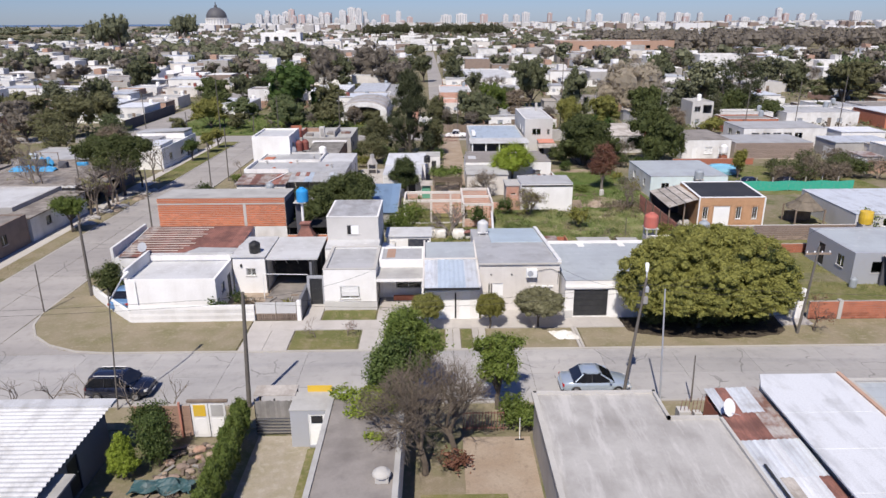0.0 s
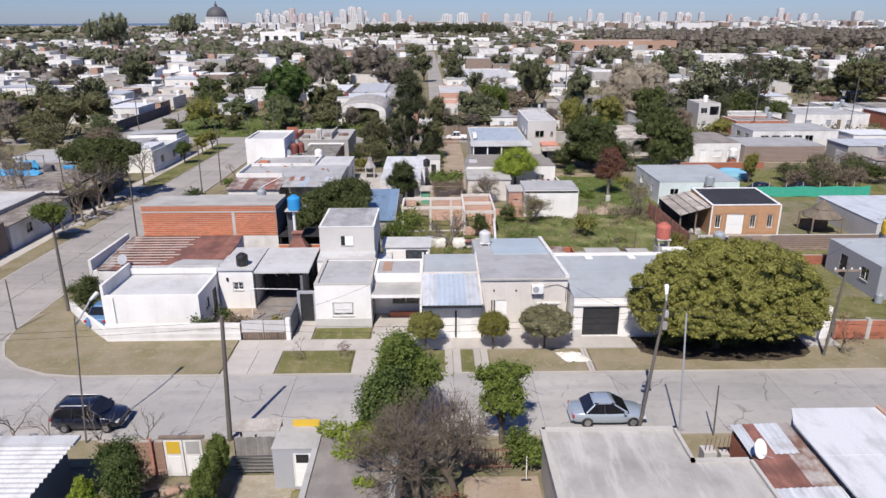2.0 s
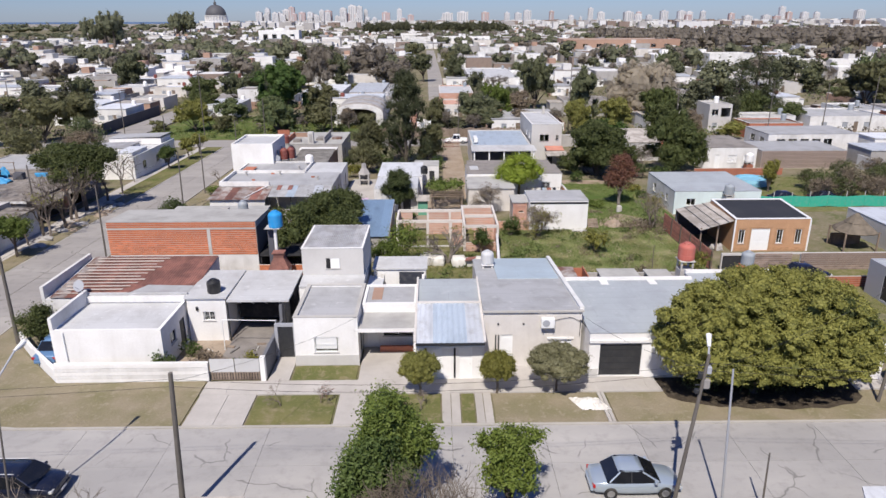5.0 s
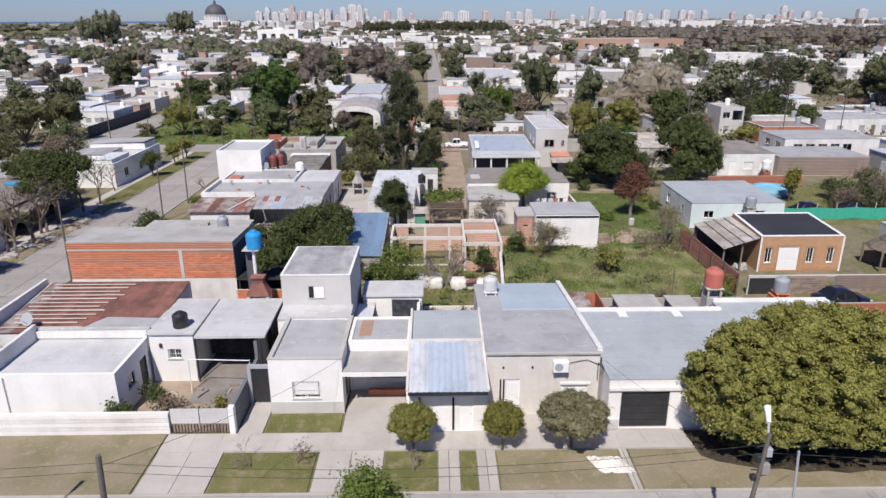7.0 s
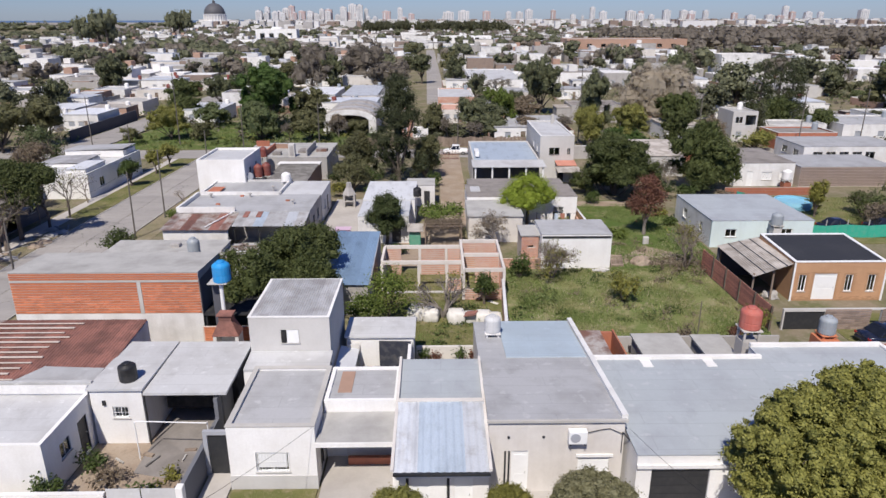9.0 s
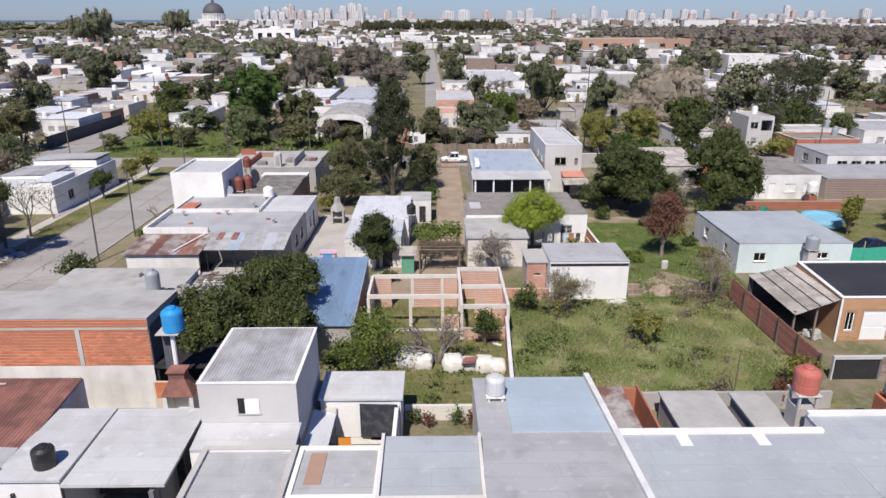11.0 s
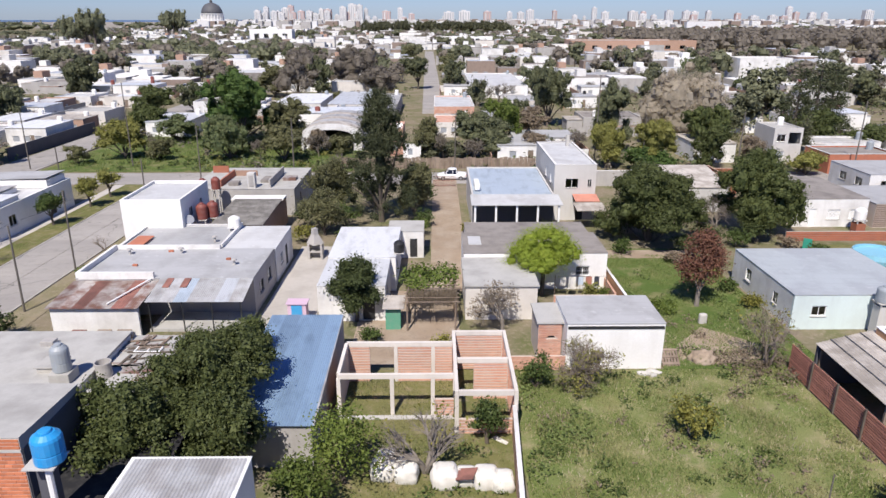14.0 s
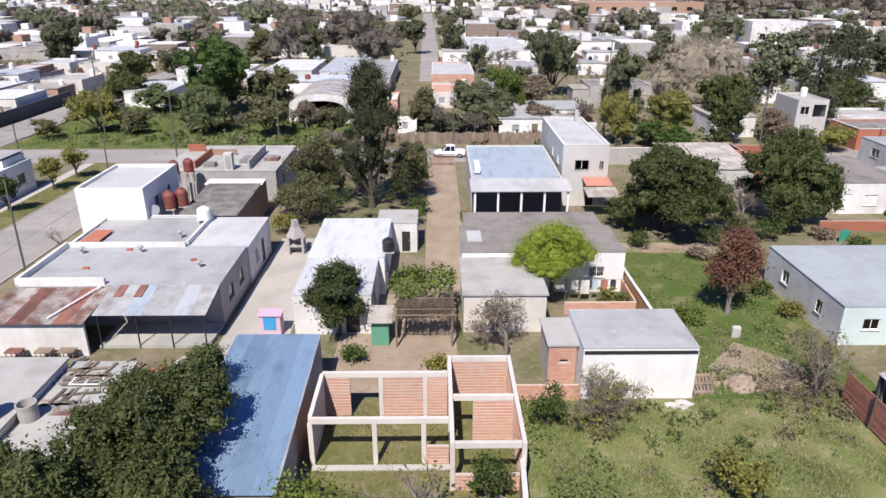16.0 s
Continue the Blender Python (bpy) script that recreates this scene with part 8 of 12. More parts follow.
# ---- the near side of the street ----
def near_row():
    # white corrugated roof
    a = house(-30.0, -18.5, 12.0, 26.0, 2.65, GREYWALL, SLAB, "house under a white corrugated roof", par=0.2, base=0.0, holes={"E": [("dark_win", 19.0, 20.2, 1, 2), ("dark_door", 22, 23, 0.1, 2.1)]})
    for k in range(4):
        x0, x1 = -30.2 + 3.0 * k, -30.2 + 3.0 * (k + 1)
        if k == 3:
            x1 = -18.05
        sheet_mesh("roof_sheet", [(x0, 25.8, 2.82 + 0.006 * (k % 2)), (x0, 11.8, 2.72 + 0.006 * (k % 2)), (x1, 11.8, 2.72 + 0.006 * (k % 2)), (x1, 25.8, 2.82 + 0.006 * (k % 2))], 0.32, 0.085, TIN_CHALK, a)
    part("ridge_cap", boxes((-30.2, -18.0, 25.8, 26.5, 2.8, 2.95)), TIN_CHALK, a)
    part("lean_to_roof", prism(bmesh.new(), [(-18.45, 12), (-17.5, 12), (-17.5, 21.0), (-18.45, 21.0)], 2.3, 2.4), SLAB, a)
    # concrete-roofed house
    b = house(-6.85, -2.9, 10.0, 27.0, 2.72, WHITE_OLD, SLAB_DARK, "house with a grimy flat concrete roof", par=0.04, base=0.0, cop=SLAB, holes={"W": [("win", 20, 21, 1, 2)], "N": [("win", -5, -4, 1, 2)]})
    v = thing("roof_cowl", -3.65, 19.9, "squat cement roof cowl", "cowl", 2.68)
    part("stack", soft_box(-3.9, -3.3, 19.6, 20.2, 2.68, 3.0, 0.03, 1), CONCRETE, v)
    part("cap", lathe(bmesh.new(), -3.62, 19.9, [(0.42, 3.02), (0.4, 3.1), (0.22, 3.25), (0.1, 3.28)], 14), CONCRETE, v)
    # shed with yellow top and white door
    s = house(-8.95, -6.95, 26.2, 28.0, 2.25, PAINT_GREY, SLAB, "small blue-grey gatehouse with a white door", par=0.05, base=0.0, name="shed", category="shed", holes={"S": [("door", -8.0, -7.1, 0.1, 2.05)]})
    part("yellow_board", boxes((-8.3, -6.95, 28.02, 28.1, 2.0, 2.65)), PAINT_YELLOW, s)
    part("door_pane", boxes((-7.85, -7.25, 26.235, 26.252, 1.45, 1.9)), TARP_BLACK, s)
    # driveway gate
    g = thing("driveway_gate", -10.0, 27.35, "timber gate over horizontal steel bars", "gate", 0.0)
    for k in range(14):
        x = -11.08 + 0.15 * k
        part("board", boxes((x, x + 0.14, 27.4, 27.43, 1.05, 2.1 + 0.02 * (k % 3))), WOOD_GREY, g)
    for k in range(5):
        part("bar", boxes((-11.1, -9.0, 27.33, 27.37, 0.12 + 0.2 * k, 0.2 + 0.2 * k)), CHROME, g)
    for x in (-11.14, -10.07, -9.0):
        part("post", boxes((x, x + 0.08, 27.44, 27.52, 0, 2.2)), PAINT_DARK, g)
    part("backing", boxes((-11.05, -9.05, 27.38, 27.395, 0.1, 1.04)), DARKWALL, g)
    r = thing("gate_canopy", -10.1, 28.1, "grey sheet canopy over the gate", "canopy", 0.0)
    part("roof", prism(bmesh.new(), rect(-11.2, -8.9, 27.6, 28.6), 2.3, 2.36, lambda p, q: 0.05 * (q - 27.6)), FIBRE, r)
    for x in (-11.1, -9.0):
        part("post", boxes((x, x + 0.1, 28.3, 28.4, 0, 2.33)), WOOD, r)
    # old doors standing in the garden wall
    d = thing("old_doors", -13.6, 27.3, "pair of old white doors set in the garden wall", "door", 0.0)
    for x in (-14.5, -13.55):
        leaf = part("door", boxes((x, x + 0.9, 27.2, 27.26, 0.05, 2.2)), WHITE_OLD, d)
        part("pane", boxes((x + 0.12, x + 0.78, 27.18, 27.199, 1.35, 2.05)), PAINT_YELLOW if x < -14 else SLAB, leaf)
        part("panel", boxes((x + 0.12, x + 0.78, 27.18, 27.199, 0.25, 1.2)), WHITE, leaf)
    part("lintel", boxes((-14.7, -12.5, 27.15, 27.35, 2.21, 2.32)), WOOD, d)
    w = thing("garden_wall", -15.9, 27.5, "rough brick garden wall", "wall", 0.0)
    part("wall", boxes((-17.8, -14.62, 27.4, 27.6, -0.1, 1.9)), MORTAR, w)
    bricks(w, "x", -17.8, -14.62, 27.4, -1, 0, 1.9, BRICK_PALE, bw=0.27, bh=0.1, limit=60)
    part("post", boxes((-15.2, -15.1, 27.2, 27.3, 0, 2.2)), WOOD_RED, w)
    # hedge
    h = thing("hedge", -12.0, 23.0, "tall clipped green hedge", "hedge", 0.0)
    bl = []
    for k in range(14):
        y = 16.5 + 0.8 * k
        bl.append((-11.5 - 0.035 * (y - 20) + 0.06 * math.sin(k * 2.3), y, 1.3, 0.6, 0.7, 1.2))
    v, f = leaf_mesh(bl, 46000, 0.04, 21, 8, 0.07, 0.85, 14, 46, 0.88, 4)
    v[:, 2] = np.clip(v[:, 2], 0.02, 2.55)
    link_mesh("leaves", mesh_np("leaves", v, f), LEAF_FRESH, h)
    bm = bmesh.new()
    for b_ in bl:
        tube(bm, (b_[0], b_[1], -0.05), (b_[0], b_[1], 1.5), 0.05, 0.02, 5)
    part("stem", bm, BARK, h)
    # shrubs in the garden
    leafy_tree(-16.8, 23.8, 2.3, 1.6, LEAF_LIME, "yellow-green egg-shaped conifer shrub", 14000, 0.035, 3, trunk=0.1, name="shrub", category="shrub", lumps=24, spread=0.05, solid=0.86, k_solid=5, bump=(0.07, 0.1), blobs=[(-16.8, 23.8, 0.95, 0.8, 0.8, 0.95), (-16.8, 23.8, 1.6, 0.55, 0.55, 0.8), (-16.8, 23.8, 2.2, 0.25, 0.25, 0.45)])
    leafy_tree(-16.7, 26.9, 2.1, 2.2, LEAF_MID, "straggling green shrub over the wall", 8000, 0.06, 4, trunk=0.2, name="shrub", category="shrub", lobes=9, low=0.3, solid=0.6)
    leafy_tree(-15.5, 24.8, 2.7, 1.4, LEAF_MID, "upright dark green shrub", 9000, 0.05, 5, trunk=0.2, name="shrub", category="shrub", blobs=[(-15.5, 24.8, 0.9, 0.6, 0.6, 0.85), (-15.6, 24.8, 1.7, 0.75, 0.65, 0.8), (-15.5, 24.9, 2.3, 0.5, 0.5, 0.5)])
    shrub(-17.2, 20.6, 0.9, 2.6, LEAF_OLIVE, "low olive-green garden shrub", 1500, 0.07, 6)
    shrub(-10.6, 20.4, 0.8, 1.2, LEAF_DARK, "dark shrub at the foot of the hedge", 900, 0.07, 8)
    rng = random.Random(11)
    t = thing("tarpaulin", -14.6, 23.2, "torn dark green tarpaulin over junk", "tarpaulin", 0.0)
    bm = bmesh.new()
    bmesh.ops.create_grid(bm, x_segments=20, y_segments=10, size=1)
    for v_ in bm.verts:
        v_.co = Vector((-14.5 + v_.co.x * 1.5 + 0.25 * noise.noise(v_.co * 2), 22.7 + v_.co.y * 0.5 + 0.3 * noise.noise(v_.co * 1.6), 0.55 + 0.35 * noise.noise(v_.co * 2.6) - 0.25 * abs(v_.co.y)))
    bmesh.ops.solidify(bm, geom=bm.faces[:], thickness=0.02)
    part("sheet", bm, glossy("dark_green_tarpaulin", (0.03, 0.08, 0.09), 0.6), t)
    for k in range(3):
        bare_tree(-14.0 + 0.5 * k, 22.4 + 0.9 * k, 1.3, "heap of cut dry branches", 520 + k, 4, 4, 1.1, TWIG, LEAF_DRY, 120, 0.02, name="brush_heap", category="brush", stems=4, low=0.12, size=0.05)
    for k in range(34):
        x, y = -14.0 + rng.uniform(-1.5, 1.4), 24.2 + rng.uniform(-2.2, 2.2)
        q = thing("scrap_board", x, y, "broken board in the garden heap", "board", 0.0, "garden scrap")
        l = rng.uniform(0.4, 1.3)
        bm = boxes((-l / 2, l / 2, -0.08, 0.08, 0, 0.05))
        bmesh.ops.rotate(bm, verts=bm.verts, cent=(0, 0, 0), matrix=Euler((rng.uniform(-0.12, 0.12), rng.uniform(-0.12, 0.12), rng.uniform(0, 3.1))).to_matrix())
        bmesh.ops.translate(bm, verts=bm.verts, vec=(x, y, 0.03))
        part("board", bm, (WOOD, WOOD_GREY, BARK, WOOD)[k % 4], q)
    for k in range(26):
        x, y = -14.3 + rng.uniform(-1.3, 1.4), 25.0 + rng.uniform(-1.4, 1.6)
        q = thing("broken_brick", x, y, "broken brick or stone in the garden heap", "brick", 0.0, "garden rubble")
        bm = bmesh.new()
        bmesh.ops.create_icosphere(bm, subdivisions=1, radius=rng.uniform(0.12, 0.3))
        for v_ in bm.verts:
            v_.co = Vector((x + v_.co.x * 1.3, y + v_.co.y, max(0.0, 0.08 + v_.co.z * 0.7)))
        part("lump", bm, (BRICK_GREY, BRICK_GREY, DIRT, BARK, BRICK_PALE)[k % 5], q)
    # slab-roofed house right of the yard
    c = thing("house", 8.5, 20, "house with a wide stained concrete slab roof", "house", 0.0)
    pts = [(3.95, 10), (13.0, 10), (13.0, 24.3), (10.4, 24.3), (10.4, 26.8), (4.05, 26.8)]
    part("roof", prism(bmesh.new(), pts, 2.55, 2.7), SLAB_BRUSH, c)
    for (ax, ay), (bx, by) in zip(pts, pts[1:] + pts[:1]):
        lo = [(min(ax, bx) - 0.08, max(ax, bx) + 0.08, min(ay, by) - 0.08, max(ay, by) + 0.08)]
        for x0, x1, y0, y1 in lo:
            part("kerb", boxes((x0, x1, y0, y1, 2.702, 2.86)), CONCRETE, c)
        d = Vector((bx - ax, by - ay)).normalized()
        n = Vector((-d.y, d.x)) * 0.18
        part("wall", prism(bmesh.new(), [(ax, ay), (bx, by), (bx + n.x, by + n.y), (ax + n.x, ay + n.y)], -0.1, 2.54), RENDER, c)
    rr = thing("house", 14.5, 19, "house patched with rusted and silver sheets", "house", 0.0)
    for (y0, y1, m, oth) in ((24.6, 27.0, TIN, ((1, RUST), (4, RUST_PALE))), (22.3, 24.65, RUST, ((3, RUST_PALE), (4, RUST_PALE))), (19.6, 22.4, TIN, ((2, TIN_WHITE),)), (12.0, 19.7, TIN_WHITE, ((0, TIN), (4, RUST), (1, FIBRE)))):
        z0 = 2.45 + 0.02 * (y0 - 12)
        tin_roof(rr, (13.2, y0, z0), (16.0, y0, z0 + 0.1), (16.0, y1, z0 + 0.14 + 0.02 * (y1 - y0)), (13.2, y1, z0 + 0.04 + 0.02 * (y1 - y0)), m, 5, 0.2, 0.035, others=oth)
    part("wall", boxes((13.25, 15.9, 26.6, 26.8, -0.1, 2.6)), BRICK_OLD, rr)
    part("wall", boxes((13.25, 13.4, 12, 26.59, -0.1, 2.4)), BRICK_OLD, rr)
    part("purlin", boxes((13.4, 13.5, 13, 20.5, 2.75, 2.82)), PAINT_DARK, rr)
    wv = house(16.3, 20.6, 10.0, 27.2, 3.05, PALE, SLAB, "house under a smooth white sheet roof", par=0.15, base=0.0)
    part("sheet_roof", prism(bmesh.new(), [(15.75, 9.8), (20.8, 9.8), (20.75, 27.8), (16.55, 27.8), (16.0, 26.5)], 3.1, 3.2), TIN_WHITE, wv)
    for k in range(5):
        part("seam", boxes((15.9, 20.7, 12 + 3 * k, 12.05 + 3 * k, 3.201, 3.215)), TIN_WHITE, wv)
    part("flashing", prism(bmesh.new(), [(20.8, 9.8), (21.0, 9.8), (20.95, 27.8), (20.75, 27.8)], 3.05, 3.3), BRICK_PALE, wv)
    house(21.2, 32, 10, 27.5, 3.0, RENDER, MEMBRANE_BLUE, "house with a dull blue-grey roof", par=0.1, base=0.0, cop=CONCRETE)
    ds = thing("satellite_dish", 13.5, 24.7, "white satellite dish on a bent arm", "dish", 2.6)
    part("mast", tube(bmesh.new(), (13.3, 24.6, 2.6), (13.35, 24.6, 3.1), 0.025), PAINT_GREY, ds)
    part("reflector", tube(bmesh.new(), (13.4, 24.6, 3.15), (13.48, 24.48, 3.22), 0.2, 0.45, 22), PAINT_WHITE, ds)
    part("arm", tube(bmesh.new(), (13.45, 24.5, 2.95), (13.9, 24.1, 3.0), 0.015), PAINT_GREY, ds)
    # rods and small yard in the notch
    n = thing("starter_bars", 11.7, 25.4, "cement stump with rusty starter bars", "stump", 0.0)
    part("stump", boxes((11.3, 11.9, 25.2, 25.8, 0, 2.5), (12.1, 12.5, 25.2, 25.6, 0, 2.4)), CONCRETE, n)
    for k in range(6):
        x = 11.4 + 0.2 * k
        part("bar", tube(bmesh.new(), (x, 25.4, 2.3), (x + 0.05, 25.4, 3.1 + 0.1 * (k % 3)), 0.015, None, 4), RUST, n)
    patch("lawn", rect(10.45, 11.2, 24.5, 28.0), LAWN, "strip of grass beside the wall", 0.04, category="grass")
    # alley and yard
    fe = thing("iron_fence", 1.7, 27.5, "rusty iron bar fence of the yard", "fence", 0.0)
    for k in range(14):
        x = 0.3 + 0.17 * k
        part("bar", tube(bmesh.new(), (x, 27.5, 0), (x, 27.5, 1.25), 0.018, None, 5), RUST, fe)
    for z in (0.15, 1.1):
        part("rail", boxes((0.2, 2.7, 27.52, 27.56, z, z + 0.04)), RUST, fe)
    sp = thing("spade", 3.3, 26.6, "white-handled rake standing in the yard", "tool", 0.0)
    part("handle", tube(bmesh.new(), (3.3, 26.6, 0.02), (3.3, 26.75, 1.3), 0.02), PAINT_WHITE, sp)
    part("head", boxes((3.05, 3.55, 26.55, 26.65, 0.0, 0.06)), PAINT_DARK, sp)
    for k, (x, y) in enumerate(((3.0, 27.9), (3.7, 28.3), (3.2, 28.9), (3.9, 27.4))):
        shrub(x, y, 1.5, 1.6, LEAF_FRESH, "bright green creeping shrub on the fence", 1100, 0.08, 30 + k, group="fence shrubs")
    shrub(-0.2, 24.4, 0.8, 2.2, LEAF_RED, "heap of dry branches and leaves", 700, 0.08, 41, name="brush_heap", category="brush")


near_row()


# ---- street furniture ----
def pole(x, y, h, label, lean=(0, 0), r=0.12, material=None, arm=None, cross=False, name="utility_pole", gear=False):
    ob = thing(name, x, y, label, "pole")
    g = gz(y)
    top = Vector((x + lean[0], y + lean[1], g + h))
    part("pole", tube(bmesh.new(), (x, y, g - 0.2), top, r, r * 0.7, 10), material or POLE, ob)
    if arm:
        e = top + Vector(arm)
        part("arm", tube(bmesh.new(), top - Vector((0, 0, 0.5)), e, 0.045, 0.04), PAINT_GREY, ob)
        d = Vector(arm).normalized()
        hd = part("lamp_head", tube(bmesh.new(), e, e + d * 0.62, 0.07, 0.12, 10), PAINT_WHITE, ob)
        part("lens", tube(bmesh.new(), e + d * 0.25 - Vector((0, 0, 0.1)), e + d * 0.55 - Vector((0, 0, 0.1)), 0.05, 0.07, 8), LAMP_CLEAR, hd)
    if gear:
        way = (Vector((x, y, g)) - top).normalized()
        for k, (dx, dz, w, h) in enumerate(((0.16, 0.7, 0.12, 0.34), (-0.15, 0.95, 0.1, 0.28), (0.2, 1.35, 0.16, 0.42), (-0.14, 1.7, 0.12, 0.2))):
            p = top + way * dz
            part("junction_box", soft_box(p.x + dx - w, p.x + dx + w * 0.6, p.y - 0.1, p.y + 0.1, p.z - h / 2, p.z + h / 2, 0.02, 1), (PAINT_GREY, PAINT_DARK, WOOD_GREY, PAINT_DARK)[k], ob)
        for k in range(5):
            p = top + way * (0.5 + 0.3 * k)
            part("bracket", tube(bmesh.new(), p - Vector((0.3, 0, 0)), p + Vector((0.32, 0.05, 0.06 * (-1) ** k)), 0.025, None, 5), PAINT_DARK, ob)
    if cross:
        part("crossarm", boxes((top.x - 0.9, top.x + 0.9, top.y - 0.06, top.y + 0.06, top.z - 0.6, top.z - 0.48)), WOOD, ob)
        for k in range(4):
            xx = top.x - 0.8 + 0.53 * k
            part("insulator", lathe(bmesh.new(), xx, top.y, [(0.04, top.z - 0.48), (0.06, top.z - 0.42), (0.03, top.z - 0.34)], 8), PAINT_WHITE, ob)
    return ob


pole(-20.0, 30.1, 7.2, "tall street lamp on a thin grey pole", (0.35, 0.6), 0.05, POLE, (0.25, 1.3, 0.35), name="street_lamp")
pole(-12.3, 30.2, 7.3, "dark wooden utility pole at the kerb", (0.3, 0.15), 0.14, cross=False)
pole(9.7, 29.9, 8.0, "leaning wooden pole with a street light", (0.9, 0.3), 0.1, None, (0.1, 0.35, 0.2), gear=True)
pole(12.1, 30.1, 7.3, "thin metal pole beside the leaning pole", (-0.4, 0.1), 0.06, PAINT_GREY)
pole(14.0, 30.2, 3.1, "thin dark post with a white band", (-0.1, 0.0), 0.05)
pole(-29.9, 47.7, 6.4, "dark wooden utility pole at the corner", (0.05, 0.0), 0.14)
pole(-32.0, 44.3, 4.0, "thin leaning kerbside post", (0.05, 0.0), 0.06)
pole(25.0, 39.2, 6.6, "wooden utility pole beside the round tree", (0.6, 0.2), 0.1, cross=True)
for y_, h_ in ((64, 7.5), (84, 7), (92, 7.8), (108, 7.5), (126, 9)):
    pole(-31.2, y_, h_, "wooden utility pole along the side street", (0.15, 0.0), 0.09)
for x_, y_, h_ in ((-46, 79, 6.5), (-45.8, 118, 7), (-47, 141, 13), (-62, 139, 9), (-21, 138, 8), (-8, 125, 6), (3.8, 139, 8), (26, 141, 14), (43, 128, 10), (62, 132, 11), (70, 128, 11), (80, 130, 12), (-84, 140, 11), (33, 139, 8)):
    pole(x_, y_, h_, "distant utility pole along the cross street", (0.1, 0.0), 0.1)
pole(17.9, 59.5, 3.0, "thin pole in the lot", (0, 0), 0.04)


def cable(a, b, sag, label="thin black overhead power cable"):
    c = bpy.data.curves.new("cable", "CURVE")
    c.dimensions, c.bevel_depth, c.bevel_resolution = "3D", 0.008, 1
    s = c.splines.new("POLY")
    n = 20
    s.points.add(n)
    for i, p in enumerate(s.points):
        u = i / n
        q = Vector(a).lerp(Vector(b), u)
        p.co = (q.x, q.y, q.z - sag * 4 * u * (1 - u), 1)
    c.materials.append(CABLE)
    tagged(new("cable", c), label, "cable", group="overhead cables")


for dz in (0, 0.35):
    cable((-60, 30.3, 6.9 - dz), (-12.0, 30.35, 7.0 - dz), 0.8)
    cable((-12.0, 30.35, 7.0 - dz), (10.6, 30.2, 7.6 - dz), 0.6)
    cable((10.6, 30.2, 7.6 - dz), (60, 30.2, 7.2 - dz), 0.9)
cable((10.6, 30.2, 7.3), (8.6, 43.7, 3.5), 0.4, "black service cable to the grey house")
cable((10.6, 30.2, 7.2), (25.5, 39.4, 8.0), 0.5)
cable((-12.0, 30.3, 6.9), (-5.9, 44.2, 3.4), 0.4, "black service cable to the white house")
cable((-29.8, 47.7, 6.2), (-31.0, 64.0, 7.2), 0.5)
cable((-31.0, 64, 7.2), (-31.0, 84, 6.7), 0.5)
cable((-31.0, 84, 6.7), (-31.0, 108, 6.7), 0.5)


# ---- vehicles ----
def loft(sections, caps=True):
    """Skins rings of (y, z) points set at x."""
    bm = bmesh.new()
    rings = [[bm.verts.new((x, y, z)) for y, z in pts] for x, pts in sections]
    n = len(rings[0])
    for a, b in zip(rings, rings[1:]):
        for i in range(n):
            bm.faces.new((a[i], a[(i + 1) % n], b[(i + 1) % n], b[i]))
    if caps:
        bm.faces.new(rings[0][::-1])
        bm.faces.new(rings[-1])
    return bm


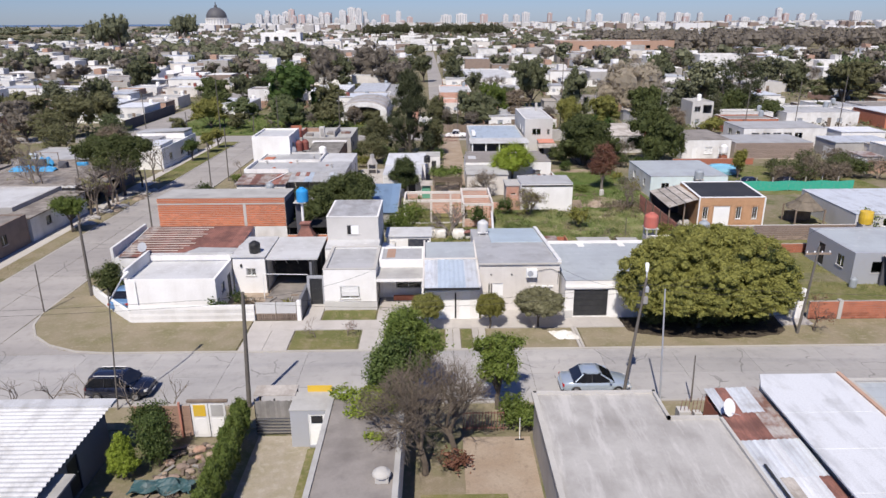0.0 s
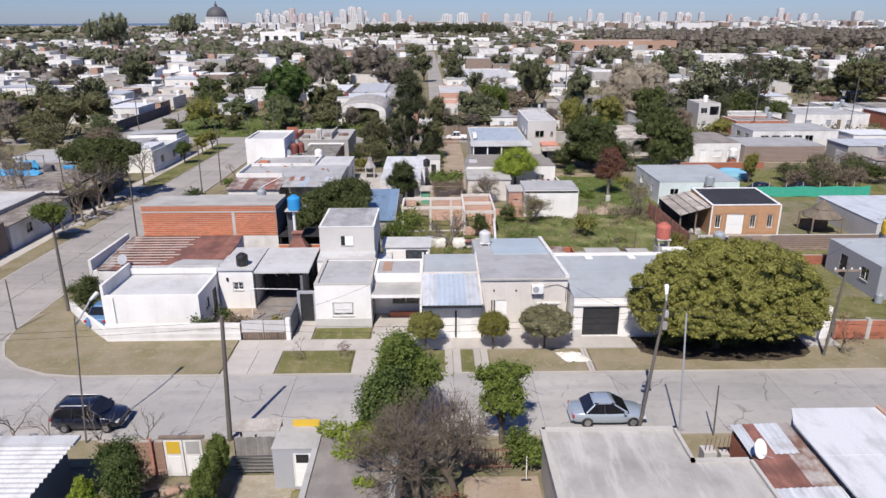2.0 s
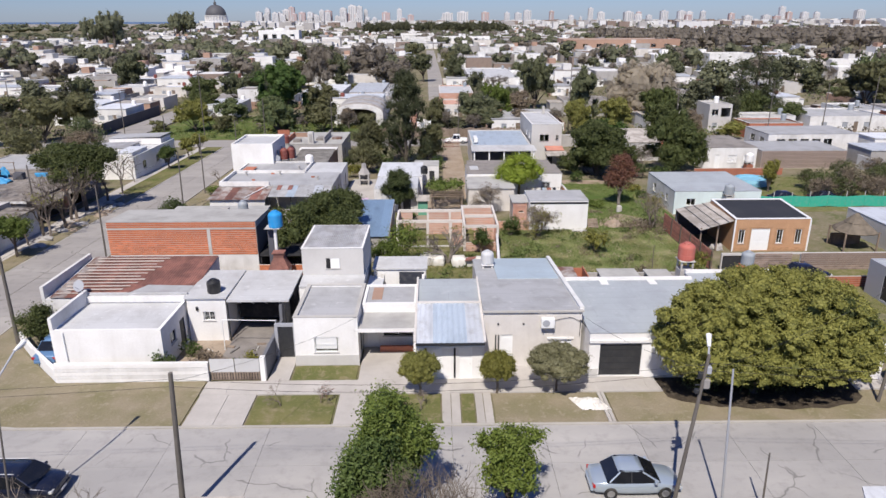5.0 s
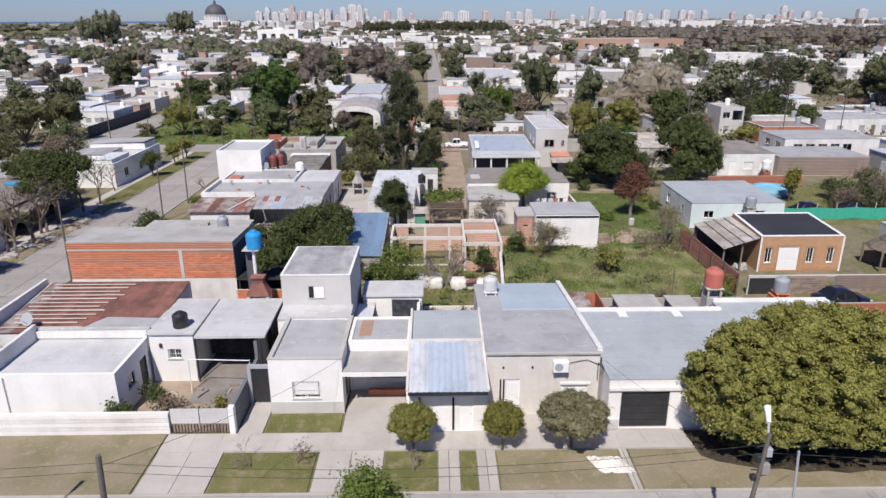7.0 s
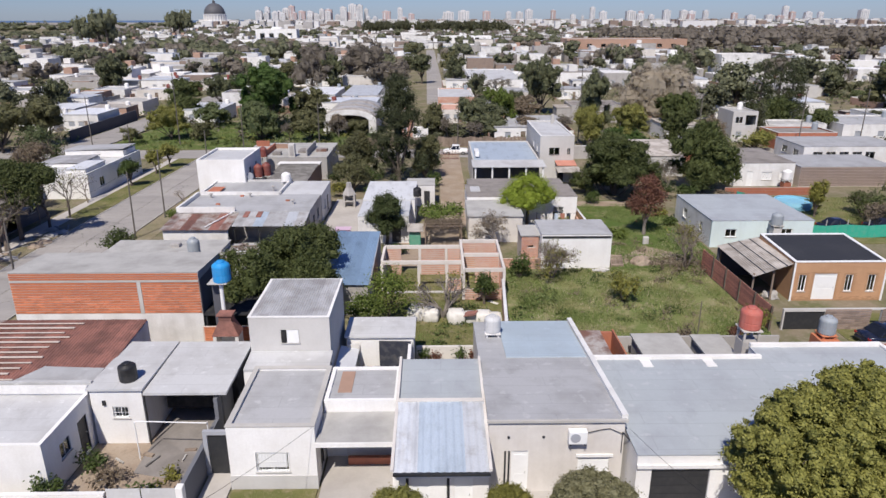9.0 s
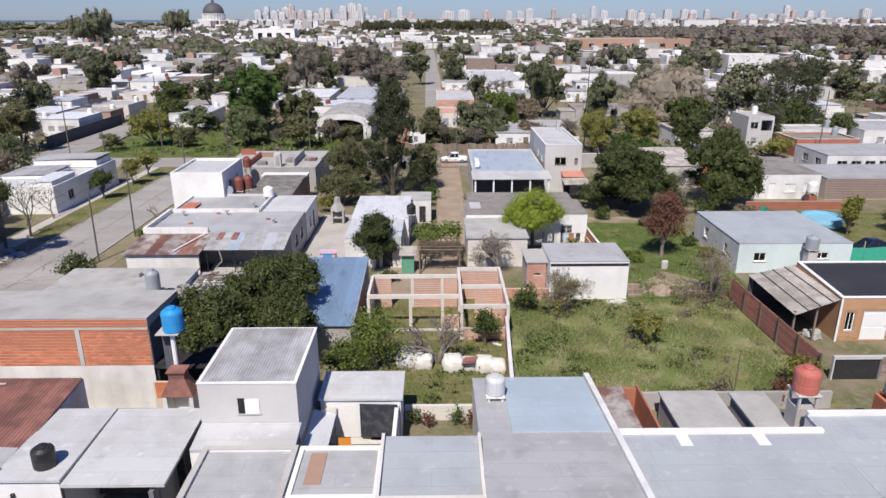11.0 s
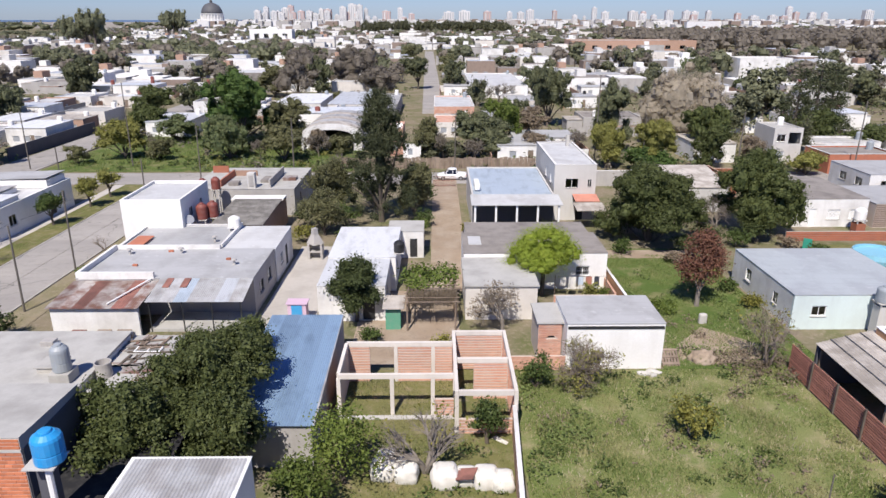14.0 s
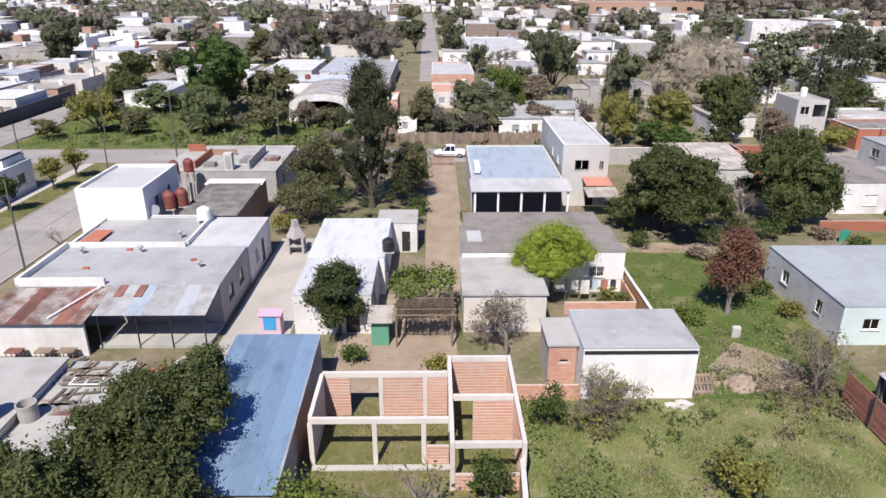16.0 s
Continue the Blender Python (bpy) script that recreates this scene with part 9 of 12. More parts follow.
def car(x, y, heading, paint, label, kind="sedan", name="car"):
    """Heading: degrees from +x. Length about 4.2 m."""
    ob = thing(name, x, y, label, "car", gz(y) - 0.012)
    W = 0.84 if kind == "sedan" else 0.9
    H = {"sedan": 1.42, "suv": 1.6, "pickup": 1.6}[kind]
    belt = {"sedan": 0.88, "suv": 1.02, "pickup": 0.98}[kind]
    hood = belt - 0.06

    def ring(half, zb, zt):
        r = 0.1
        return [(-half, zb + r), (-half + r, zb), (half - r, zb), (half, zb + r), (half, zt - r), (half - r * 1.4, zt), (-half + r * 1.4, zt), (-half, zt - r)]
    m = Matrix.Rotation(radians(heading), 4, "Z")
    size = Matrix.Diagonal((0.9, 0.96, 0.94, 1) if kind == "suv" else (1, 1, 1, 1))

    def put(nm, bm, material, parent, lab="", smooth=False):
        bmesh.ops.transform(bm, matrix=Matrix.Translation(ob.location) @ m @ size, verts=bm.verts)
        return part(nm, bm, material, parent, lab, smooth=smooth)

    rear_deck = {"sedan": belt - 0.02, "suv": belt + 0.02, "pickup": belt - 0.02}[kind]
    body = loft([(-2.1, ring(W - 0.16, 0.42, rear_deck - 0.12)), (-2.0, ring(W - 0.06, 0.28, rear_deck - 0.02)), (-1.3, ring(W, 0.24, rear_deck + 0.02)), (-0.4, ring(W + 0.02, 0.22, belt)), (0.7, ring(W + 0.02, 0.22, belt)), (1.1, ring(W, 0.24, hood)), (1.75, ring(W - 0.04, 0.26, hood - 0.1)), (2.02, ring(W - 0.12, 0.32, hood - 0.2)), (2.12, ring(W - 0.22, 0.42, hood - 0.28))])
    bmesh.ops.bevel(body, geom=[e for e in body.edges], offset=0.05, segments=2, affect="EDGES")
    b = put("body", body, paint, ob, smooth=True)
    cab = {"sedan": (-1.45, -0.85, 0.2, 1.05), "suv": (-1.95, -1.7, 0.35, 1.15), "pickup": (-0.75, -0.6, 0.45, 1.1)}[kind]
    tw = W - 0.2
    gl = loft([(cab[0], [(-W + 0.05, belt - 0.05), (W - 0.05, belt - 0.05), (W - 0.08, belt + 0.02), (-W + 0.08, belt + 0.02)]), (cab[1], [(-W + 0.02, belt - 0.05), (W - 0.02, belt - 0.05), (tw, H - 0.05), (-tw, H - 0.05)]), (cab[2], [(-W + 0.02, belt - 0.05), (W - 0.02, belt - 0.05), (tw, H - 0.05), (-tw, H - 0.05)]), (cab[3], [(-W + 0.05, belt - 0.05), (W - 0.05, belt - 0.05), (W - 0.1, belt + 0.0), (-W + 0.1, belt + 0.0)])])
    put("glazing", gl, CAR_GLASS, ob, "dark tinted glass")
    roof = loft([(cab[1] - 0.08, ring(tw - 0.05, H - 0.14, H - 0.03)), (cab[1] + 0.25, ring(tw + 0.015, H - 0.11, H)), (cab[2] - 0.2, ring(tw + 0.015, H - 0.11, H)), (cab[2] + 0.08, ring(tw - 0.05, H - 0.14, H - 0.03))])
    bmesh.ops.bevel(roof, geom=[e for e in roof.edges], offset=0.03, segments=2, affect="EDGES")
    put("roof", roof, paint, ob, smooth=True)
    for sgn in (-1, 1):
        for xa, xb in ((cab[0] + 0.12, cab[1]), (cab[3] - 0.08, cab[2])):
            put("pillar", tube(bmesh.new(), (xa, sgn * (W - 0.06), belt), (xb, sgn * (tw + 0.01), H - 0.08), 0.045, 0.04, 6), paint, ob)
        mid = (cab[1] + cab[2]) / 2
        put("pillar", tube(bmesh.new(), (mid, sgn * (W + 0.005), belt), (mid, sgn * (tw + 0.02), H - 0.08), 0.035, 0.03, 6), PAINT_DARK if kind != "pickup" else paint, ob)
        put("mirror", soft_box(0.72, 0.86, *sorted((sgn * (W + 0.02), sgn * (W + 0.2))), belt, belt + 0.13, 0.03), paint, ob)
        put("headlight", soft_box(1.86, 2.06, *sorted((sgn * (W - 0.36), sgn * (W - 0.06))), hood - 0.36, hood - 0.22, 0.03), LAMP_CLEAR, ob)
        put("tail_light", soft_box(-2.09, -1.98, *sorted((sgn * (W - 0.3), sgn * (W - 0.04))), rear_deck - 0.3, rear_deck - 0.12, 0.02), LAMP_RED, ob)
        for wx in (-1.25, 1.3):
            o = sgn * (W - 0.1)
            tyre = put("wheel", tube(bmesh.new(), (wx, o, 0.31), (wx, o + sgn * 0.16, 0.31), 0.31, 0.3, 20), RUBBER, ob)
            put("rim", tube(bmesh.new(), (wx, o + sgn * 0.14, 0.31), (wx, o + sgn * 0.17, 0.31), 0.2, 0.18, 14), CHROME, tyre)
    if kind == "suv":
        for sgn in (-1, 1):
            put("roof_rail", tube(bmesh.new(), (-1.4, sgn * (tw - 0.08), H + 0.05), (0.2, sgn * (tw - 0.08), H + 0.05), 0.025, None, 6), CHROME, ob)
    put("bumper", soft_box(2.02, 2.17, -W + 0.16, W - 0.16, 0.3, 0.48, 0.05), paint if kind != "pickup" else PAINT_DARK, ob)
    put("bumper", soft_box(-2.16, -2.03, -W + 0.16, W - 0.16, 0.3, 0.5, 0.05), paint if kind != "pickup" else PAINT_DARK, ob)
    put("number_plate", boxes((2.172, 2.18, -0.25, 0.25, 0.34, 0.46)), PAINT_WHITE, ob)
    return ob


car(8.55, 31.95, 0, PAINT_SILVER, "silver-blue sedan parked at the kerb")
car(-20.5, 31.95, 0, PAINT_NAVY, "dark navy compact SUV parked at the kerb", "suv")
car(-26.15, 46.35, 90, PAINT_BLUE, "faded blue car parked in the corner yard")
car(3.2, 131.4, 180, PAINT_WHITE, "white pickup at the end of the driveway", "pickup", "pickup_truck")
car(31.0, 59.0, 5, PAINT_NAVY, "dark car parked behind the block wall")
car(42.5, 85.4, 0, PAINT_NAVY, "dark car beside the net fence")
car(47.6, 85.5, 0, PAINT_NAVY, "dark car under the net fence")

tr = thing("tarp_heap", 8.1, 39.2, "crumpled white plastic sheet on the verge", "sheet", 0.03)
_bm = bmesh.new()
bmesh.ops.create_grid(_bm, x_segments=22, y_segments=16, size=1)
for _v in _bm.verts:
    _r = _v.co.length
    _v.co = Vector((8.1 + _v.co.x * 0.85 - _v.co.y * 0.3, 39.2 + _v.co.y * 0.65, 0.06 + max(0, 0.38 * (1 - _r)) + 0.14 * abs(noise.noise(_v.co * 3.1)) + 0.06 * noise.noise(_v.co * 9)))
bmesh.ops.solidify(_bm, geom=_bm.faces[:], thickness=0.02)
part("sheet", _bm, TARP_WHITE, tr)


# ---- trees of the block ----
# the big clipped tree over the pavement
leafy_tree(18.2, 40.4, 6.0, 14, LEAF_CLIPPED, "broad clipped olive-green tree over the pavement", 150000, 0.065, 2, trunk=0.35, clump=10, spread=0.09, lumps=64, solid=0.8, k_solid=5, bump=(0.06, 0.13), calm=0.5,
           blobs=[(14.2, 40.7, 3.6, 2.2, 2.6, 2.5), (15.4, 40.8, 4.7, 2.4, 2.7, 2.1), (17.4, 41.0, 5.2, 2.8, 3.0, 2.3), (20.2, 41.0, 5.2, 2.9, 3.0, 2.3), (22.2, 41.0, 4.6, 2.4, 2.8, 2.1), (23.2, 40.9, 3.4, 2.1, 2.6, 2.4), (18.6, 39.8, 3.8, 3.0, 2.6, 2.4), (15.4, 39.3, 3.1, 2.5, 2.1, 2.1), (21.8, 39.5, 3.2, 2.5, 2.2, 2.1),
                  (18.6, 41.8, 5.4, 2.8, 2.5, 2.2), (13.5, 40.4, 2.5, 1.4, 2.1, 1.8), (24.0, 40.8, 2.5, 1.4, 2.1, 1.8), (16.2, 38.6, 2.7, 2.4, 1.4, 1.35), (19.0, 38.3, 2.8, 2.5, 1.4, 1.35), (21.6, 38.6, 2.7, 2.4, 1.4, 1.35)])
# Added dark leaf mass that deepens the shade below the crown.
leafy_tree(18.6, 41.0, 2.2, 9.0, LEAF_DARK, "dark inner foliage added to deepen the shade under the broad tree", 14000, 0.07, 44, trunk=0.1, name="undergrowth", category="bush", lumps=8, blobs=[(15.0 + 1.45 * k_, 40.7 + 0.2 * math.sin(k_ * 2.0), 0.75, 1.1, 0.8, 1.0) for k_ in range(6)])
# Dark patch paints the shade below the crown onto the ground.
patch("leaf_litter", [(12.9, 39.9), (13.6, 39.4), (14.4, 39.15), (15.6, 38.75), (16.5, 38.8), (17.4, 38.5), (18.6, 38.6), (19.6, 38.4), (20.8, 38.6), (21.7, 38.5), (22.8, 38.9), (23.6, 39.0), (24.4, 39.7), (24.7, 42.1), (12.7, 42.1)], TREE_SHADE, "ground painted dark for the shade under the broad tree", 0.072, category="ground")
leafy_tree(22.7, 41.2, 5.6, 2.4, LEAF_DARK, "dark green bough of a tree pushing through the crown", 6000, 0.07, 3, trunk=0.15, lumps=10, blobs=[(23.0, 40.0, 4.9, 1.15, 1.1, 0.95), (22.4, 40.2, 5.5, 0.7, 0.8, 0.6)])
for x_, y_, w_, h_, m_, s_, l_ in ((-1.8, 40.3, 2.6, 2.5, LEAF_YELLOW, 5, "small clipped round street tree turning yellow"), (2.8, 40.6, 2.3, 2.3, LEAF_OLIVE, 6, "small clipped round street tree"), (6.4, 40.7, 3.8, 2.7, LEAF_GREYOLIVE, 7, "broad clipped grey-green street tree")):
    rx, zc_ = w_ / 2, 0.55 + h_ * 0.52
    leafy_tree(x_, y_, h_ + 0.5, w_, m_, l_, 14000 if w_ < 3 else 24000, 0.045, s_, trunk=0.12, clump=8, spread=0.08, lumps=40, bump=(0.14, 0.16), solid=0.82, k_solid=5, group="clipped street trees", low=0.25,
               blobs=[(x_, y_, zc_, rx * 0.86, rx * 0.86, h_ * 0.42), (x_ - rx * 0.25, y_ - 0.1, zc_ + 0.05, rx * 0.7, rx * 0.7, h_ * 0.38), (x_ + rx * 0.3, y_, zc_ - 0.05, rx * 0.68, rx * 0.7, h_ * 0.36), (x_, y_ - rx * 0.2, zc_ - 0.15, rx * 0.75, rx * 0.7, h_ * 0.33)])
# near trees
bare_tree(-1.8, 23.8, 9.6, "large bare tree with a tangle of brown twigs", 12, 6, 4, 0.72, TWIG_DARK, None, 0, 0.018, low=0.22)
bare_tree(-0.3, 25.2, 8.2, "bare brown tree beside the alley", 17, 5, 4, 0.75, TWIG_DARK, None, 0, 0.02, low=0.24)
leafy_tree(-2.8, 30.2, 6.2, 4.0, LEAF_FRESH, "leafy green street tree behind the bare one", 22000, 0.07, 13, lobes=9, low=0.1, lumps=12, bump=(0.16, 0.2))
leafy_tree(-3.6, 28.0, 5.6, 3.8, LEAF_MID, "creeper-clad green tree over the roof", 15000, 0.075, 14, lobes=8, low=0.2, solid=0.65, lumps=10)
leafy_tree(2.4, 29.7, 4.8, 3.4, LEAF_LIME_SOFT, "young bright green street tree", 8000, 0.07, 15, lobes=11, low=0.22, spread=0.14, solid=0.6)
cr_ = thing("creeper", -5.4, 26.2, "bright green creeper spilling over the flat roof", "creeper", 2.7)
for n_, b_ in ((1500, [(-6.2, 27.0, 2.85, 0.7, 0.6, 0.18), (-5.4, 26.6, 2.85, 0.9, 0.6, 0.2), (-4.5, 26.6, 2.95, 0.8, 0.7, 0.3)]), (1300, [(-5.2, 25.3, 2.82, 0.8, 0.6, 0.14), (-4.4, 25.6, 2.85, 0.7, 0.7, 0.2), (-3.6, 25.8, 2.9, 0.6, 0.8, 0.25)]), (260, [(-4.2, 23.0, 2.78, 0.5, 0.25, 0.08)])):
    v_, f_ = leaf_mesh(b_, n_, 0.075, 16 + n_, 5, 0.1)
    v_[:, 2] = np.maximum(v_[:, 2], 2.735)
    link_mesh("runner", mesh_np("runner", v_, f_), LEAF_LIME, cr_)
for x_, y_, s_ in ((-23.5, 29.6, 1), (-21.4, 29.4, 2), (-18.6, 29.3, 3), (-16.2, 29.0, 4), (-26, 29.5, 5)):
    bare_tree(x_, y_, 2.9, "small pollarded bare street tree", 50 + s_, 3, 3, 0.7, TWIG, None, 0, 0.02, low=0.4)
for x_, y_, s_ in ((-9.9, 39.3, 1), (-7.6, 39.6, 2), (-1.7, 38.8, 3)):
    bare_tree(x_, y_, 1.8, "small leafless sapling in the grass bay", 60 + s_, 4, 3, 0.8, TWIG, LEAF_RED if s_ == 2 else None, 220 if s_ == 2 else 0, 0.02, size=0.05, low=0.3)
bare_tree(26.4, 39.6, 3.2, "young reddish tree by the brick wall", 66, 4, 3, 0.8, BARK, LEAF_RED, 300, 0.02, size=0.06, low=0.3)
shrub(-18.0, 43.4, 1.3, 1.7, LEAF_MID, "green shrub beside the white house", 900, 0.09, 70)
leafy_tree(-28.0, 47.4, 3.0, 2.6, LEAF_BROAD, "dark leafy shrub at the corner wall", 7000, 0.07, 71, name="shrub", category="shrub", lobes=8, low=0.1)
shrub(-15.8, 44.5, 0.8, 2.2, LEAF_DRY, "dry weeds in the yard", 500, 0.08, 72)
shrub(-17.2, 45.6, 1.0, 1.6, LEAF_MID, "green weeds against the house wall", 700, 0.08, 74)
shrub(-13.0, 45.0, 0.6, 1.5, LEAF_OLIVE, "low tangled weeds in the yard", 400, 0.08, 75)
shrub(-14.0, 43.6, 0.7, 1.8, LEAF_MID, "low weeds in the yard", 400, 0.08, 73)
# gardens behind
leafy_tree(-10.9, 67.2, 6.2, 6.6, LEAF_BROAD, "spreading dark green tree behind the shop", 26000, 0.08, 80, lobes=15, low=0.12, trunk=0.2, lumps=9)
leafy_tree(-13.2, 62.4, 6.0, 5.2, LEAF_BROAD, "dark green tree in the yard", 11000, 0.085, 81, lobes=8, low=0.1)
leafy_tree(-9.4, 63.2, 5.4, 5.0, LEAF_BROAD, "dark green tree crowding over the blue shed", 13000, 0.085, 82, lobes=9, low=0.08)
leafy_tree(-10.2, 71.4, 5.0, 3.4, LEAF_BROAD, "slim green tree behind the spreading one", 8000, 0.08, 79, lobes=7, low=0.1)
leafy_tree(-3.6, 63.0, 4.2, 3.8, LEAF_LIME_SOFT, "light green fruit tree in loose leaf", 4600, 0.085, 82, solid=0.15, lobes=10, low=0.2, spread=0.3)
leafy_tree(-5.0, 60.2, 3.4, 3.0, LEAF_FRESH, "fruit tree beside the lean-to", 4200, 0.085, 83, solid=0.2, lobes=8, low=0.25)
leafy_tree(3.6, 66.2, 2.6, 1.7, LEAF_MID, "small round garden tree", 1500, 0.09, 84, lobes=5)
bare_tree(0.4, 63.8, 4.4, "multi-stemmed grey leafless tree", 85, 4, 3, 0.4, BARK_PALE, LEAF_OLIVE, 160, 0.032, stems=5, low=0.28)
bare_tree(5.6, 79.0, 6.0, "twisted grey tree in sparse leaf", 86, 5, 4, 0.8, BARK_PALE, LEAF_DRY, 1600, 0.025, low=0.26, size=0.08)
bare_tree(9.8, 71.8, 4.6, "bushy grey-green thorn tree", 87, 5, 4, 0.65, TWIG, LEAF_OLIVE, 1500, 0.02, stems=3, low=0.26, size=0.07)
shrub(7.0, 72.0, 2.0, 2.2, LEAF_MID, "dense green garden bush", 1500, 0.09, 88)
shrub(14.6, 66.6, 2.6, 2.8, LEAF_OLIVE, "loose olive bush in the lot", 1300, 0.09, 89)
bare_tree(22.4, 74.4, 5.0, "leafless shrub at the fence", 90, 5, 3, 0.55, TWIG, LEAF_OLIVE, 300, 0.018, stems=3, low=0.26)
shrub(22.0, 60.2, 2.4, 2.6, LEAF_OLIVE, "tangled bush beside the red tank", 1500, 0.09, 91)
shrub(16.8, 59.0, 1.3, 1.6, LEAF_DRY, "dry brown bush at the back wall", 600, 0.08, 92)
shrub(20.2, 58.8, 1.4, 1.6, LEAF_RED, "russet bush at the back wall", 600, 0.08, 93)
leafy_tree(-5.1, 82.0, 5.2, 4.2, LEAF_DARK, "round dark green tree in the yard", 15000, 0.08, 94, solid=0.84, lobes=10, low=0.2)
leafy_tree(9.6, 86.9, 5.9, 7.4, LEAF_LIME, "bright lime-green umbrella tree", 32000, 0.045, 95, low=0.5, lumps=14, solid=0.55, blobs=[(9.6, 86.9, 3.5, 2.5, 2.3, 2.1), (8.1, 86.7, 2.9, 1.7, 1.6, 1.5), (11.1, 86.7, 2.9, 1.7, 1.6, 1.5), (9.6, 85.7, 2.5, 2.3, 1.6, 1.4)])
leafy_tree(21.6, 84.6, 6.6, 4.0, LEAF_RED, "tall tree with russet leaves", 11000, 0.085, 96, solid=0.4, low=0.2, bark=BARK_PALE, spread=0.22, lumps=7, blobs=[(21.6, 84.6, 2.2, 1.5, 1.4, 1.2), (21.7, 84.6, 3.4, 1.75, 1.6, 1.5), (21.5, 84.6, 4.6, 1.3, 1.3, 1.2), (22.1, 84.5, 3.0, 1.3, 1.2, 1.2), (21.0, 84.6, 2.8, 1.2, 1.2, 1.2)])
leafy_tree(22.8, 101.5, 8.2, 10.4, LEAF_BROAD, "large dark green spreading tree", 34000, 0.1, 97, lobes=20, low=-0.06, lumps=9, solid=0.74, bump=(0.18, 0.2))
leafy_tree(34.8, 104.0, 9.4, 9.4, LEAF_BROAD, "tall dark green garden tree", 30000, 0.1, 98, lobes=18, low=-0.05, lumps=9, solid=0.74, bump=(0.18, 0.2))
bare_tree(29.6, 101.5, 6.6, "grey leafless tree between the dark ones", 99, 5, 4, 0.6, TWIG, LEAF_FAR_BARE, 2500, 0.02, size=0.06)
rng_ = random.Random(100)
tufts_ = []
for k_ in range(120):
    f_ = rng_.random() ** 0.85
    a_, r_ = rng_.uniform(0, 6.28), (4.5 * (1 - 0.75 * f_ ** 1.3)) * rng_.uniform(0.4, 1.1)
    tufts_.append((-5.3 + r_ * math.cos(a_), 109.2 + r_ * math.sin(a_), -0.6 + 13.2 * f_ + 0.35 * r_, rng_.uniform(0.4, 0.85), rng_.uniform(0.4, 0.85), rng_.uniform(0.5, 1.25)))
tufts_ += [(-5.3 + rng_.uniform(-0.5, 0.5), 109.2, 12.2 + 0.7 * k_, 0.35, 0.35, 0.8) for k_ in range(3)]
leafy_tree(-5.3, 109.2, 14.2, 7.0, LEAF_NEEDLE, "tall dark jagged casuarina in front of the drive", 52000, 0.075, 100, low=0.1, spread=0.34, lumps=5, solid=0.55, calm=0.25, bump=(0.25, 0.3), blobs=[(-5.3, 109.2, 5.4, 1.5, 1.5, 5.4)] + tufts_)
leafy_tree(-1.6, 111.5, 6.4, 4.8, LEAF_OLIVE_FAR, "olive-green tree beside the driveway", 12000, 0.095, 101, lobes=12, low=0.03, solid=0.78, calm=0.5)
leafy_tree(-11.0, 104.0, 5.0, 5.6, LEAF_OLIVE_FAR, "brushy olive garden tree", 8000, 0.1, 102, spread=0.3, solid=0.4, lobes=8, low=0.1)
leafy_tree(-11.0, 110.5, 7.0, 6.2, LEAF_OLIVE_FAR, "olive-green spreading garden tree", 9000, 0.11, 103, solid=0.6, lobes=8, low=0.12)
leafy_tree(-42.6, 83.6, 8.0, 8.8, LEAF_BROAD, "dark spreading street tree", 18000, 0.12, 104, lobes=10, low=0.4)
leafy_tree(-41.0, 66.6, 3.8, 4.4, LEAF_FRESH, "light green street tree", 5000, 0.1, 105, low=0.35)
bare_tree(-41.4, 76.4, 7.5, "bare street tree with pruned limbs", 106, 5, 3, 0.6, BARK, None, 0, 0.025, low=0.3)
bare_tree(-42.0, 92.0, 6.0, "bare roadside street tree", 107, 5, 3, 0.6, BARK, LEAF_YELLOW, 300, 0.022, low=0.3)
for k_, (x_, y_, h_, w_, m_) in enumerate(((-66.0, 96.0, 7.4, 7.0, LEAF_DRY), (-70.5, 100.0, 7.0, 8.0, LEAF_OLIVE_FAR), (-64.0, 108.5, 6.6, 8.0, LEAF_OLIVE_FAR), (-72.0, 92.0, 7.6, 6.5, LEAF_FAR_BARE), (-57.0, 112.0, 5.6, 6.0, LEAF_DRY), (-78.0, 105.0, 8.4, 9.0, LEAF_FAR_BARE), (-59.5, 119.0, 7.0, 8.0, LEAF_FAR_GREEN), (-69.0, 116.0, 7.4, 9.0, LEAF_OLIVE_FAR))):
    leafy_tree(x_, y_, h_, w_, m_, "brushy half-bare tree behind the sheds", 5000, 0.11, 880 + k_, lobes=11, low=0.06, spread=0.3, lumps=5, solid=0.45, k_solid=3, bark=TWIG)
for k_, (x_, y_, h_) in enumerate(((-42.2, 73.4, 6.0), (-42.4, 79.6, 6.6), (-41.9, 87.6, 6.4), (-42.0, 70.2, 4.4))):
    bare_tree(x_, y_, h_, "pruned bare tree along the side street", 890 + k_, 5, 3, 0.6, BARK, LEAF_YELLOW if k_ % 2 else LEAF_DRY, 260, 0.026, low=0.3, size=0.09)
shrub(-30.4, 78.5, 2.6, 3.2, LEAF_DARK, "dark bush at the side street kerb", 1600, 0.12, 108)
bare_tree(-30.6, 96.5, 4.2, "small bare tree at the kerb", 109, 4, 3, 0.5, TWIG, None, 0, 0.02)
for k_, (x_, y_) in enumerate(((-41.8, 108), (-41.6, 116), (-41.4, 121))):
    leafy_tree(x_, y_, 3.6, 3.4, (LEAF_MID, LEAF_YELLOW, LEAF_YELLOW)[k_], "small street tree on the grass verge", 1800, 0.14, 110 + k_, low=0.3, lobes=5)
